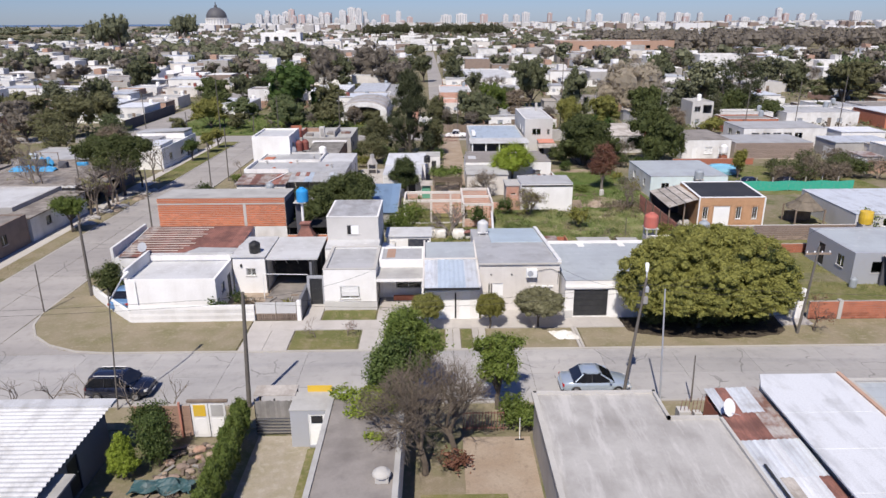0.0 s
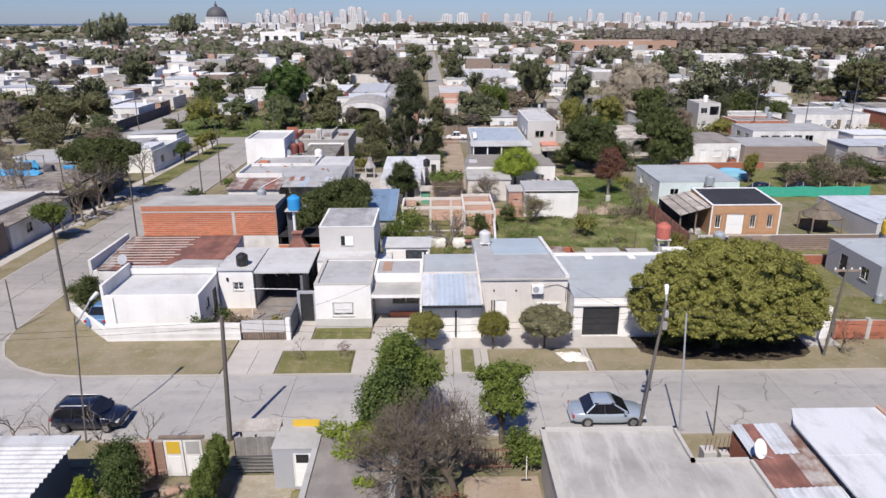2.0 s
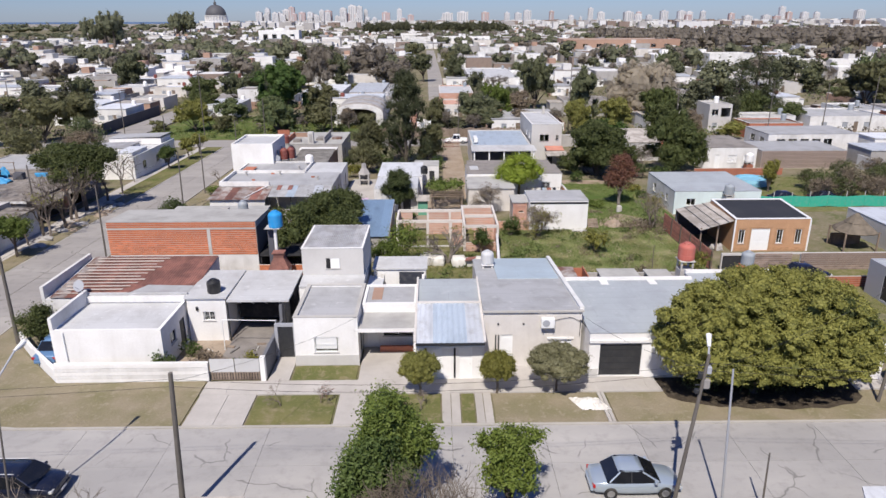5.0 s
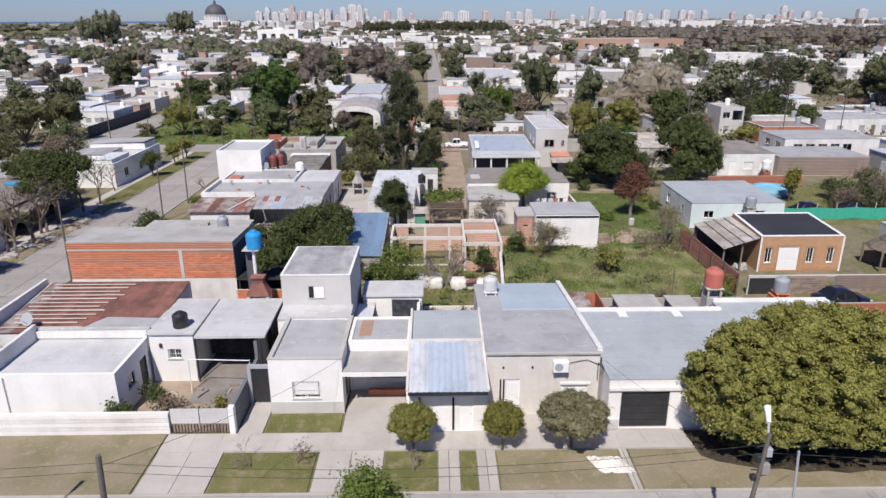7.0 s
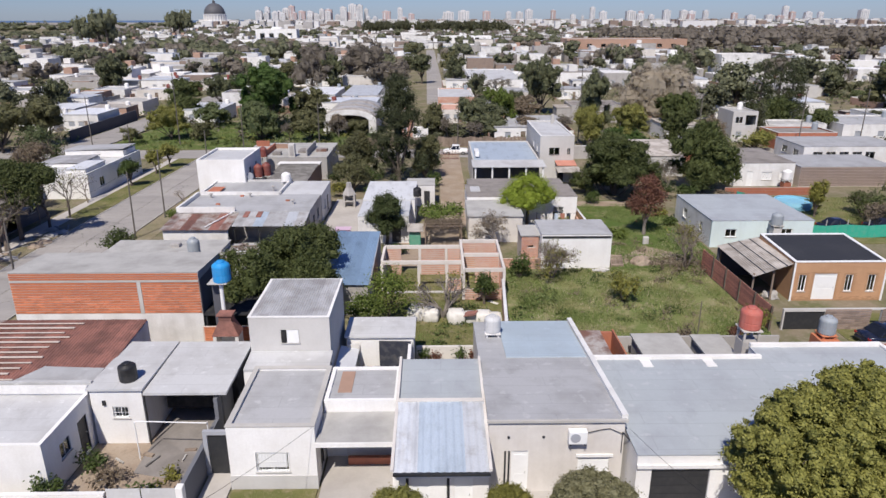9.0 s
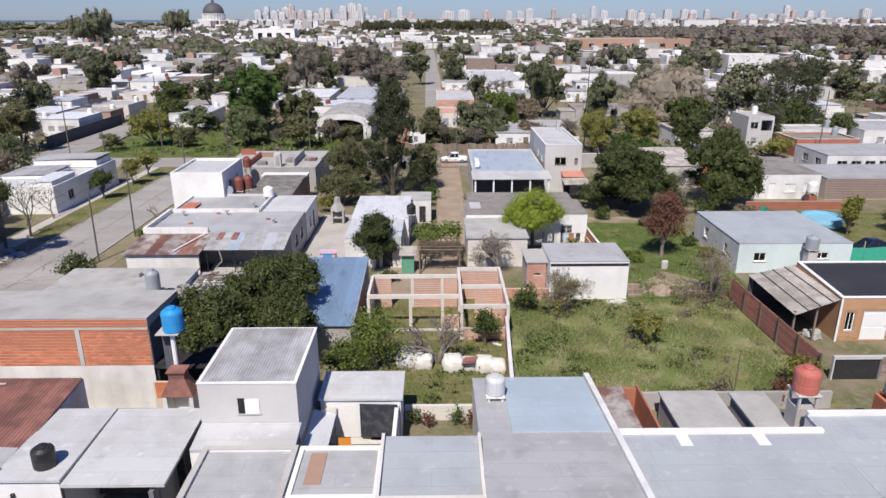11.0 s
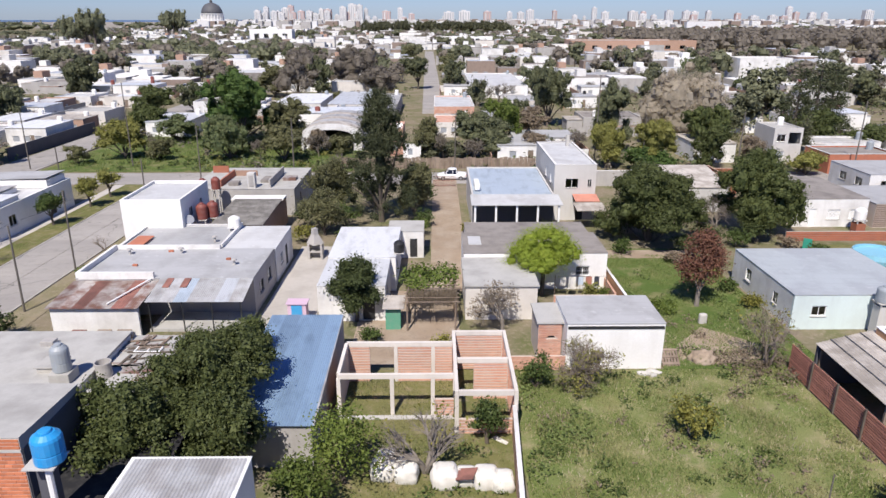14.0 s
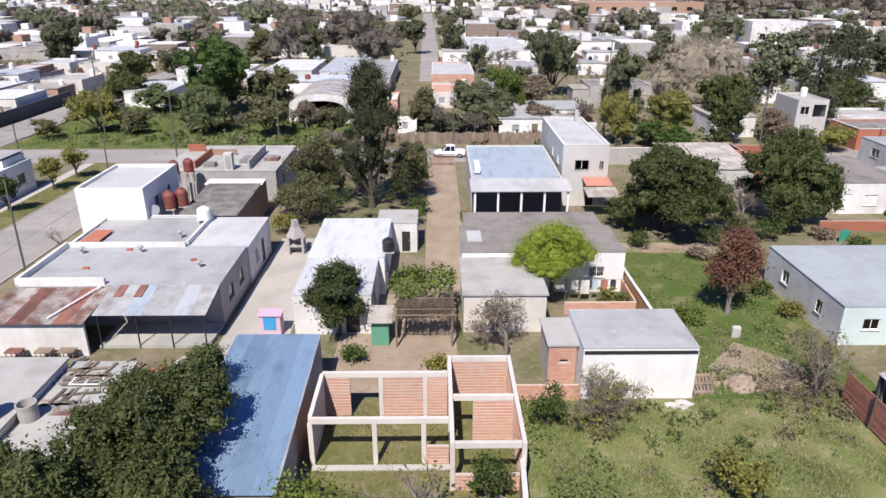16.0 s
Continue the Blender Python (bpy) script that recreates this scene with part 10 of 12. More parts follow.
for k_, (x_, y_, h_, w_) in enumerate(((52, 88, 6.4, 7), (57, 90, 6, 6), (47.5, 86.5, 4.6, 4), (54, 94, 6.4, 6), (60, 95, 6.4, 6), (49, 92, 4.6, 5), (63, 90, 5.4, 5), (50, 87, 5.2, 5), (55, 87, 5.6, 5), (59, 92, 6.2, 5))):
    bare_tree(x_, y_, h_, "thicket of grey branches and dull leaves", 120 + k_, 4, 3, 0.75, TWIG, LEAF_BROAD if k_ % 2 else LEAF_DRY, 2600, 0.018, stems=4, low=0.2, size=0.1)
for x_, y_, w_ in ((49.5, 89.5, 5.0), (54.5, 91.0, 5.5), (59.5, 90.5, 5.0)):
    shrub(x_, y_, 3.0, w_, LEAF_BROAD, "dark bramble under the thicket", 2600, 0.11, int(x_))
leafy_tree(43.0, 91.0, 4.2, 2.2, LEAF_OLIVE, "slim olive garden tree", 1600, 0.12, 125, low=0.1)
shrub(47.0, 59.0, 2.0, 3.0, LEAF_MID, "green bush by the grey house", 1000, 0.12, 126)
shrub(45.5, 63.5, 2.6, 4.0, LEAF_FRESH, "fresh green hedge bush", 1400, 0.12, 127)


# ---- grass ----
def turf(name, areas, n, h, material, label, seed):
    """Loose blades over rectangles (x0, x1, y0, y1)."""
    rng = np.random.default_rng(seed)
    A = np.array(areas, float)
    size = (A[:, 1] - A[:, 0]) * (A[:, 3] - A[:, 2])
    k = rng.choice(len(A), n, p=size / size.sum())
    x = A[k, 0] + rng.random(n) * (A[k, 1] - A[k, 0])
    y = A[k, 2] + rng.random(n) * (A[k, 3] - A[k, 2])
    patchy = np.array([noise.noise(Vector((a * 0.45, b * 0.45, seed))) for a, b in zip(x, y)])
    hh = h * (0.5 + rng.random(n)) * np.clip(0.75 + patchy * 1.3, 0.2, 1.8)
    z = np.array([gz(b) for b in y])
    a = rng.random(n) * 2 * np.pi
    w = (0.018 + 0.018 * rng.random(n)) * np.where(patchy < -0.18, 0.25, 1.0)
    lean = rng.normal(0, 0.35, (n, 2)) * hh[:, None]
    v = np.zeros((n, 3, 3))
    v[:, 0] = np.stack([x - np.cos(a) * w, y - np.sin(a) * w, z], 1)
    v[:, 1] = np.stack([x + np.cos(a) * w, y + np.sin(a) * w, z], 1)
    v[:, 2] = np.stack([x + lean[:, 0], y + lean[:, 1], z + hh], 1)
    ob = link_mesh(name, mesh_np(name, v.reshape(-1, 3), np.arange(n * 3).reshape(-1, 3)), material, None)
    tagged(ob, label, "grass", kind="stuff")


turf("grass", [(5.4, 23.5, 58.3, 74.2)], 60000, 0.12, GRASS_BLADE, "long uneven grass and weeds in the lot", 1)
turf("grass", [(15.8, 26.4, 74.4, 97), (5.4, 23.5, 58.5, 74.2), (5.4, 12, 60, 74.2)], 110000, 0.13, GRASS_GREEN, "lush green grass in the lot", 6)
turf("grass", [(-59, -15, 137, 171)], 26000, 0.5, GRASS_GREEN, "tall green weeds of the waste plot", 7)
turf("grass", [(-5, 4.4, 57.6, 67), (-4.5, 5, 67.3, 74.2)], 16000, 0.14, GRASS_BLADE, "patchy grass of the gardens", 2)
turf("grass", [(-11.4, -6.8, 37.5, 40.4), (-9.8, -5.9, 42.3, 44.1), (28.6, 45, 43, 60), (-2, 2.2, 16, 22)], 22000, 0.08, GRASS_BLADE, "short mown lawn grass blades", 3)
turf("grass", [(-28, -15.2, 37.6, 40.5), (9.4, 45, 37.5, 40.4), (-41.5, -39.7, 44, 92), (-31.9, -29.6, 50, 128)], 26000, 0.06, foliage("dry_grass_blades", (0.2, 0.175, 0.09), (0.33, 0.285, 0.17), 0.2), "dry short verge grass", 4)


for x_, y_, h_, s_ in ((-41.2, 73.0, 6.0, 1), (-42.0, 80.0, 7.4, 2), (-49.5, 78, 8.5, 3), (-54, 84, 9.0, 4), (-63, 76, 7.6, 5), (-36.0 - 7.4, 99.0, 4.0, 6)):
    bare_tree(x_, y_, h_, "bare brown roadside tree", 130 + s_, 5, 3, 0.65, TWIG, LEAF_YELLOW if s_ % 2 else None, 260 if s_ % 2 else 0, 0.024, low=0.3)
leafy_tree(-50.5, 93.5, 6.6, 6.5, LEAF_BROAD, "wide dark crown over the old sheds", 15000, 0.11, 141, lobes=11, low=0.35)

# undergrowth and shrubs round the rear houses
for k_, (x_, y_, h_, w_, m_) in enumerate((
        (25.4, 98.4, 1.6, 3.4, LEAF_DARK), (28.2, 100.2, 2.2, 3.6, LEAF_DARK), (31.0, 99.6, 1.8, 3.2, LEAF_MID), (33.6, 100.6, 2.4, 3.6, LEAF_DARK), (19.2, 97.6, 1.5, 2.6, LEAF_MID), (36.2, 99.4, 1.2, 2.0, LEAF_DRY),
        (23.4, 94.8, 1.0, 2.2, LEAF_DRY), (25.6, 92.0, 0.8, 2.0, LEAF_OLIVE), (25.4, 88.0, 0.9, 1.8, LEAF_MID), (25.8, 84.0, 1.2, 2.0, LEAF_OLIVE), (18.6, 83.4, 1.0, 2.2, LEAF_FRESH), (13.4, 86.0, 1.6, 1.8, LEAF_YELLOW),
        (-7.8, 101.0, 2.2, 3.2, LEAF_MID), (-6.4, 98.8, 1.6, 2.4, LEAF_OLIVE), (-12.4, 101.4, 2.0, 2.6, LEAF_OLIVE), (-9.4, 107.6, 3.0, 4.0, LEAF_MID), (-13.4, 107.2, 2.6, 3.2, LEAF_DARK), (-1.0, 103.6, 2.0, 2.4, LEAF_FRESH),
        (-0.4, 106.8, 2.4, 2.2, LEAF_MID), (4.2, 100.4, 1.0, 1.2, LEAF_DRY), (4.2, 104.6, 1.2, 1.2, LEAF_OLIVE), (-0.6, 116.0, 3.2, 4.0, LEAF_MID), (-6.5, 116.5, 3.4, 5.0, LEAF_DARK), (-11.5, 118.0, 2.6, 4.2, LEAF_OLIVE),
        (21.5, 104.5, 2.6, 4.0, LEAF_DARK), (24.6, 109.0, 3.0, 4.4, LEAF_MID), (31.0, 110.5, 2.4, 4.4, LEAF_DARK), (37.6, 96.4, 1.2, 2.4, LEAF_MID), (-29.9, 91.0, 1.2, 1.6, LEAF_FRESH), (-29.9, 98.0, 0.9, 1.2, LEAF_YELLOW),
        (0.0, 90.6, 1.1, 1.2, LEAF_MID), (4.1, 96.6, 1.1, 1.0, LEAF_FRESH), (-3.8, 78.4, 1.0, 1.8, LEAF_MID), (1.4, 77.6, 0.9, 1.6, LEAF_OLIVE))):
    shrub(x_, y_, h_, w_, m_, {"dark_green_leaves": "dark green undergrowth bush", "green_leaves": "green leafy garden bush", "fresh_green_leaves": "fresh green weedy bush", "olive_leaves": "scrubby bush with olive-green leaves", "yellow_green_leaves": "small shrub with yellow-green leaves", "dry_brown_leaves": "dry brown leafless-looking brush"}[m_.name], int(500 * w_), 0.1, 400 + k_)
turf("grass", [(-42.5, -39.7, 93, 128)], 12000, 0.07, GRASS_GREEN, "mown green roadside lawn", 8)
turf("grass", [(5.4, 23.5, 58.5, 74), (16, 26, 74.5, 82)], 9000, 0.2, LEAF_STRAW, "bleached straw tufts in the lot", 9)
turf("grass", [(38.5, 60, 84, 100), (-5, 5, 57.6, 67)], 26000, 0.1, GRASS_GREEN, "green garden grass", 10)


def weeds(areas, n, material, label, seed, tall=0.5, leaves=26, size=0.09):
    """Low uneven clumps of weeds over rectangles (x0, x1, y0, y1)."""
    rng = np.random.default_rng(seed)
    A = np.array(areas, float)
    k = rng.integers(0, len(A), n)
    x = A[k, 0] + rng.random(n) * (A[k, 1] - A[k, 0])
    y = A[k, 2] + rng.random(n) * (A[k, 3] - A[k, 2])
    patch = np.array([noise.noise(Vector((a * 0.3, b * 0.3, seed * 1.7))) for a, b in zip(x, y)])
    x, y = x[patch > 0.02], y[patch > 0.02]
    h = tall * (0.35 + 0.65 * rng.random(len(x)) ** 2)
    g = np.array([gz(b) for b in y])
    B = np.stack([x, y, g + h * 0.3, h * (0.7 + rng.random(len(x))), h * (0.7 + rng.random(len(x))), h * 0.55], 1)
    v, f = leaf_mesh(B, len(x) * leaves, size, seed, 5, 0.16)
    v[:, 2] = np.maximum(v[:, 2], np.interp(v[:, 1], np.sort(y), g[np.argsort(y)]) + 0.01)
    tagged(link_mesh("weeds", mesh_np("weeds", v, f), material, None), label, "weeds", kind="stuff")


LOT_AREA = [(5.6, 23.2, 58.6, 74.0)]
weeds(LOT_AREA, 240, LEAF_MID, "dark green weed clumps in the lot", 201, 0.42)
weeds(LOT_AREA + [(16, 26, 74.5, 82)], 150, LEAF_DRY, "dry brown weed clumps in the lot", 202, 0.35, 22)
weeds([(5.6, 9.5, 64, 74), (15.8, 19.5, 75, 92), (22.6, 26, 76, 96)], 380, GRASS_GREEN, "lush green weeds along the walls", 203, 0.6)
weeds([(17, 24, 72.6, 76.2)], 160, LEAF_DRY, "brown brush heaped at the end of the lot", 204, 0.8, 40)
weeds([(-5, 4.2, 58, 66), (-14, -11, 74, 79)], 200, LEAF_MID, "weeds in the back gardens", 205, 0.45)
weeds([(-58, -15, 137.5, 170)], 330, LEAF_MID, "green weeds of the waste plot", 206, 0.8, 18, 0.2)
weeds([(-58, -15, 137.5, 170)], 90, LEAF_YELLOW, "yellowish weeds of the waste plot", 207, 0.9, 18, 0.2)


# ---- the town beyond ----
def prototypes():
    """House kinds for the blocks beyond, each built once."""
    kinds = []
    specs = ((9, 11, 3.1, WHITE, MEMBRANE, "white flat-roofed house"), (8, 9, 3.0, WHITE_OLD, MEMBRANE_PALE, "white house with a silver roof"), (10, 8, 3.2, PALE, SLAB, "plastered house with a concrete roof"),
             (7, 12, 2.9, BRICK_PALE, FIBRE, "brick house with grey sheeting"), (9, 9, 3.0, CREAM, TIN_WHITE, "cream house with a white roof"), (8, 8, 5.9, WHITE, MEMBRANE_PALE, "white two-storey house"),
             (11, 9, 3.0, RENDER, SLAB_DARK, "grey house with a stained roof"), (9, 7, 2.9, WHITE, MEMBRANE, "small white flat-roofed house"), (8, 10, 3.1, BRICK_PALE, MEMBRANE_PALE, "unplastered brick house"), (12, 8, 3.3, WHITE, TIN, "white house with a metal roof"))
    for w, d, h, wall, roof, label in specs:
        kinds.append((w, d, h, wall, roof, label))
    return kinds


# the next block: x0, x1, y0, y1, height, walls, roof, label
NEXT_BLOCK = (
    (0.5, 9.6, 190.0, 212.0, 3.6, BRICK_SALMON, MEMBRANE_PALE, "salmon brick house with a pale flat roof"),
    (0.6, 8.4, 170.0, 181.0, 3.0, CREAM, BRICK_SALMON, "cream house with a salmon tiled terrace"),
    (11.2, 28.0, 238.5, 286.0, 3.5, WHITE, MEMBRANE_PALE, "long white house with dark doorways"),
    (19.0, 26.5, 206.0, 222.0, 3.0, CREAM, MEMBRANE, "cream house with a grey roof"),
    (-24.6, -15.4, 197.5, 225.0, 3.2, CREAM, TIN, "long house under pale metal sheets"),
    (-15.0, -8.2, 187.0, 222.0, 3.2, RENDER, MEMBRANE, "grey house with a flat roof"),
    (-38.0, -27.0, 201.0, 222.0, 3.0, WHITE_OLD, TIN_WHITE, "old white house with a white roof"),
    (-30.0, -17.0, 240.0, 258.0, 4.6, CREAM, MEMBRANE_PALE, "cream house with a high front"),
    (-78.0, -70.6, 160.0, 170.0, 3.4, WHITE_OLD, TIN_WHITE, "white workshop with a bright sheet roof"),
    (-86.0, -79.0, 158.0, 168.0, 2.9, WHITE, MEMBRANE, "white house with a grey roof"),
    (-80.0, -71.0, 174.5, 181.0, 3.0, BRICK_PALE, FIBRE, "brick house under weathered sheets"),
    (-90.0, -82.0, 173.0, 184.0, 3.0, WHITE_OLD, TIN_WHITE, "white shed with a bright sheet roof"),
    (-80.5, -72.0, 186.0, 196.0, 3.1, CREAM, SLAB, "cream house with a bare slab roof"),
    (-57.0, -48.6, 171.0, 184.0, 3.0, WHITE, TIN_WHITE, "low house with a bright white roof"),
    (-53.0, -46.6, 188.0, 196.0, 5.0, WHITE_OLD, SLAB_DARK, "old two-storey house with a stained side"),
    (-7.0, -4.7, 150.0, 158.0, 4.7, BRICK_SALMON, WHITE, "narrow brick tower house with a white roof"),
    (-4.5, -1.6, 145.5, 149.0, 2.2, WHITE, WHITE_OLD, "small white garden store"),
    (42.6, 49.4, 143.4, 152.0, 3.1, WHITE_OLD, FIBRE, "low house under grey fibre sheets"),
    (54.9, 59.5, 142.6, 149.6, 5.7, PALE, SLAB, "two-storey house with a balcony"),
    (59.6, 70.0, 134.4, 141.5, 3.0, BRICK_OLD, SLAB_DARK, "unplastered red brick house"),
    (62.0, 74.0, 145.0, 151.0, 3.0, WHITE_OLD, SLAB, "white house with a bare slab roof"),
    (76.0, 92.0, 143.0, 156.0, 3.2, WHITE_OLD, MEMBRANE, "long white house with a grey roof"),
    (96.0, 108.0, 140.0, 152.0, 3.2, BRICK_OLD, TIN_WHITE, "brick house with a white sheet roof"))


def next_block():
    for x0, x1, y0, y1, h, wall, roof, label in NEXT_BLOCK:
        w = x1 - x0
        holes = [("far_win", x0 + w * f, x0 + w * f + min(1.3, w * 0.3), 0.9, 2.0) for f in ((0.15, 0.42, 0.7) if w > 7 else (0.25,))]
        if w > 7:
            holes.append(("far_door", x0 + w * 0.57, x0 + w * 0.57 + 0.9, 0.05, 2.1))
        if h > 5.5:
            holes = [("win", x0 + 0.5, x0 + 1.9, 3.5, 4.7), ("open", x1 - 2.2, x1 - 0.3, 3.2, 5.0), ("far_win", x0 + 0.8, x0 + 2.0, 0.9, 2.0)]
        ob = house(x0, x1, y0, y1, h, wall, roof, label, par=0.0 if roof in (TIN, TIN_WHITE, FIBRE) else 0.22, holes={"S": holes}, cop=WHITE_OLD if w > 9 else None)
        z = ob.location.z + h
        if w > 4:
            part("roof_tank", lathe(bmesh.new(), x1 - 1.4, y1 - 2.0, [(0.5, z - 0.3), (0.52, z + 0.9), (0.3, z + 1.1)], 12), PLASTIC_GREY if w > 9 else WHITE, ob)
            part("back_room", boxes((x0 + 0.4, x0 + w * 0.42, y1 + 0.02, y1 + 4.0, ob.location.z - 0.3, ob.location.z + 2.6)), RENDER, ob)
            part("back_roof", boxes((x0 + 0.25, x0 + w * 0.44, y1 + 0.02, y1 + 4.15, ob.location.z + 2.602, ob.location.z + 2.7)), FIBRE, ob)
    dw = thing("yard_wall", -69.4, 160.0, "long dark wall along the street", "wall")
    part("wall", boxes((-69.6, -69.4, 146.0, 176.0, gz(160) - 0.3, gz(160) + 2.2)), DARKWALL, dw)


next_block()


def far_town():
    rng = random.Random(77)
    kinds = prototypes()
    first = {}
    count = 0
    joined = {}
    used = [(-30, 38, 40, 128), (-80, -30, 44, 126), (38, 61, 64, 101), (39, 49, 104, 118), (48, 63, 104, 115), (55, 71, 117, 128), (30, 45, 40, 60), (60, 67, 155, 167), (108, 127, 278, 294)] + [(a + 3, b - 4, c + 3, d - 2) for a, b, c, d, *_ in NEXT_BLOCK]
    trees = []

    def add_box(material, x0, x1, y0, y1, z0, z1):
        v, f = joined.setdefault(material.name, ([], [], material))[:2]
        k = len(v)
        v += [(x, y, z) for z in (z0, z1) for x, y in ((x0, y0), (x1, y0), (x1, y1), (x0, y1))]
        f += [tuple(k + i for i in q) for q in ((3, 2, 1, 0), (4, 5, 6, 7), (0, 1, 5, 4), (1, 2, 6, 5), (2, 3, 7, 6), (3, 0, 4, 7))]

    y = 64.0
    row = 0
    while y < 1150:
        step = 10.4 + 0.012 * y
        half = 0.72 * (y + 10) + 15
        street_row = row % 5 == 4 and y > 150
        x = -half
        while x < half:
            w = rng.uniform(8, 12) + 0.006 * y
            cx, cy = x + w / 2, y + rng.uniform(-2.5, 2.5)
            x += w + rng.uniform(0.4, 2.2) + (5 if rng.random() < 0.08 else 0)
            inside = any(a - 5 < cx < b + 6 and c - 6 < cy < d + 6 for a, b, c, d in used)
            on_street = (-12 < cx < 7 and cy > 150 and cy < 530) or (-43 < cx < -30 and cy < 136) or (-71 < cx < -58 and cy > 130) or (-64 < cx < -6 and cy < 178) or 124 < cy < 146 or street_row or abs((cx + 36) % 92) < 6
            wood = (cy > 430 and cx > 145 and cy < 780) or (-100 < cx < 100 and 890 < cy < 1000) or (cx < -0.42 * cy - 60 and cy > 700)
            if inside or on_street or wood:
                continue
            roll = rng.random()
            green = 0.18 if cy < 190 else 0.22 if cy < 420 else 0.21
            if noise.noise(Vector((cx * 0.012, cy * 0.012, 3.0))) > 0.12:
                green += 0.34
            if roll < green:
                for _ in range(3 if cy > 300 else 2):
                    trees.append((cx + rng.uniform(-4, 4), cy + rng.uniform(-4, 4), rng.uniform(5, 11) if cy < 380 else rng.uniform(5, 9.5), rng.random()))
                continue
            if rng.random() < 0.38:
                trees.append((cx + rng.uniform(-7, 7), cy + rng.choice((-6.5, 6.5)), rng.uniform(2.2, 6.5), rng.random()))
            k = rng.randrange(len(kinds))
            if k == 5 and (cy < 220 or rng.random() < 0.75):
                k = 6
            kw, kd, kh, wall, roof, label = kinds[k]
            if cy < 330 and count < 84:
                count += 1
                if k not in first:
                    hole = {"S": [("far_win", cx - 2.6, cx - 1.4, 0.9, 2.0), ("far_door", cx + 0.4, cx + 1.3, 0.05, 2.1)], "W": [("far_win", cy - 1, cy + 0.2, 0.9, 2.0)], "E": [("far_win", cy - 1, cy + 0.2, 0.9, 2.0)]}
                    if kh > 5:
                        hole["S"] += [("far_win", cx - 2.6, cx - 1.4, 3.8, 4.9), ("far_win", cx + 0.6, cx + 1.8, 3.8, 4.9)]
                    o = house(cx - kw / 2, cx + kw / 2, cy - kd / 2, cy + kd / 2, kh, wall, roof, label + " in the next block", par=0.0 if k in (3, 7, 9) else 0.25, cop=WHITE_OLD if k in (0, 4) else None, holes=hole, group="houses of the next blocks")
                    tx, ty, tz = cx + kw * 0.25, cy + kd * 0.2, o.location.z + kh
                    part("roof_tank", lathe(bmesh.new(), tx, ty, [(0.5, tz - 0.2), (0.52, tz + 0.8), (0.3, tz + 1.0)], 12), (PLASTIC_GREY, WHITE, PLASTIC_BLACK, WHITE, PLASTIC_RUST)[k % 5], o)
                    part("annex", boxes((cx + kw / 2 + 0.02, cx + kw / 2 + 3.0, cy - 1, cy + kd / 2 - 0.5, o.location.z - 0.2, o.location.z + 2.4)), wall, o)
                    part("annex_roof", boxes((cx + kw / 2 + 0.02, cx + kw / 2 + 3.15, cy - 1.15, cy + kd / 2 - 0.4, o.location.z + 2.402, o.location.z + 2.5)), FIBRE, o)
                    zg = o.location.z
                    part("yard_wall", boxes((cx - kw / 2 - 1.2, cx - kw / 2 - 1.05, cy - kd / 2 - 2, cy + kd / 2 + 5, zg - 0.3, zg + 1.8)), (WHITE_OLD, BRICK_PALE, RENDER)[k % 3], o)
                    part("yard_wall", boxes((cx - kw / 2 - 1.04, cx + kw / 2 + 2.9, cy + kd / 2 + 4.9, cy + kd / 2 + 5.05, zg - 0.3, zg + 1.9)), (RENDER, WHITE_OLD, BRICK_PALE)[k % 3], o)
                    part("back_shed", boxes((cx - kw * 0.4, cx + kw * 0.05, cy + kd / 2 + 2.2, cy + kd / 2 + 4.8, zg - 0.2, zg + 2.1)), (BRICK_PALE, RENDER, WHITE_OLD)[k % 3], o)
                    part("shed_roof", boxes((cx - kw * 0.42, cx + kw * 0.07, cy + kd / 2 + 2.05, cy + kd / 2 + 4.85, zg + 2.102, zg + 2.18)), (FIBRE, RUST_PALE, TIN)[k % 3], o)
                    first[k] = o
                else:
                    copy_thing(first[k], Matrix.LocRotScale((cx, cy, gz(cy)), Euler((0, 0, rng.choice((0, 0, math.pi, math.pi / 2)))), (rng.uniform(0.85, 1.2), rng.uniform(0.85, 1.2), rng.uniform(0.95, 1.15))))
            else:
                g, d, h = gz(cy), rng.uniform(7, 12), rng.choice((2.8, 3, 3.2, 3.6, 4.2, 5.8)) + 0.001 * cy
                wm = rng.choice((WHITE, WHITE, WHITE_OLD, CREAM, RENDER, SLAB_DARK, BRICK_GREY))
                rm = rng.choice((MEMBRANE, MEMBRANE_PALE, WHITE, SLAB_DARK, FIBRE, WHITE_OLD, SLAB, TIN))
                add_box(wm, cx - w / 2, cx + w / 2, cy - d / 2, cy + d / 2, g - 0.2, g + h)
                add_box(rm, cx - w / 2 + 0.2, cx + w / 2 - 0.2, cy - d / 2 + 0.2, cy + d / 2 - 0.2, g + h + 0.02, g + h + 0.12)
                add_box(TOWER_GLASS, cx - w * 0.3, cx - w * 0.12, cy - d / 2 - 0.04, cy - d / 2 - 0.01, g + 1, g + 2.1)
                add_box(TOWER_GLASS, cx + w * 0.1, cx + w * 0.22, cy - d / 2 - 0.04, cy - d / 2 - 0.01, g + 0.2, g + 2.1)
                if rng.random() < 0.38:
                    a = rng.uniform(-0.3, 0.3) * w
                    add_box(rng.choice((WHITE, WHITE_OLD, SLAB, PALE, BRICK_PALE)), cx + a - 1.5, cx + a + 1.5, cy, cy + d / 2 - 0.3, g + h + 0.14, g + h + 2.2)
        y += step
        row += 1
    for name, (v, f, material) in joined.items():
        tagged(raw("distant_houses", v, f, material, None), "many low houses of the town in the distance", "houses", kind="stuff")
    return trees


FAR_TREES = far_town()


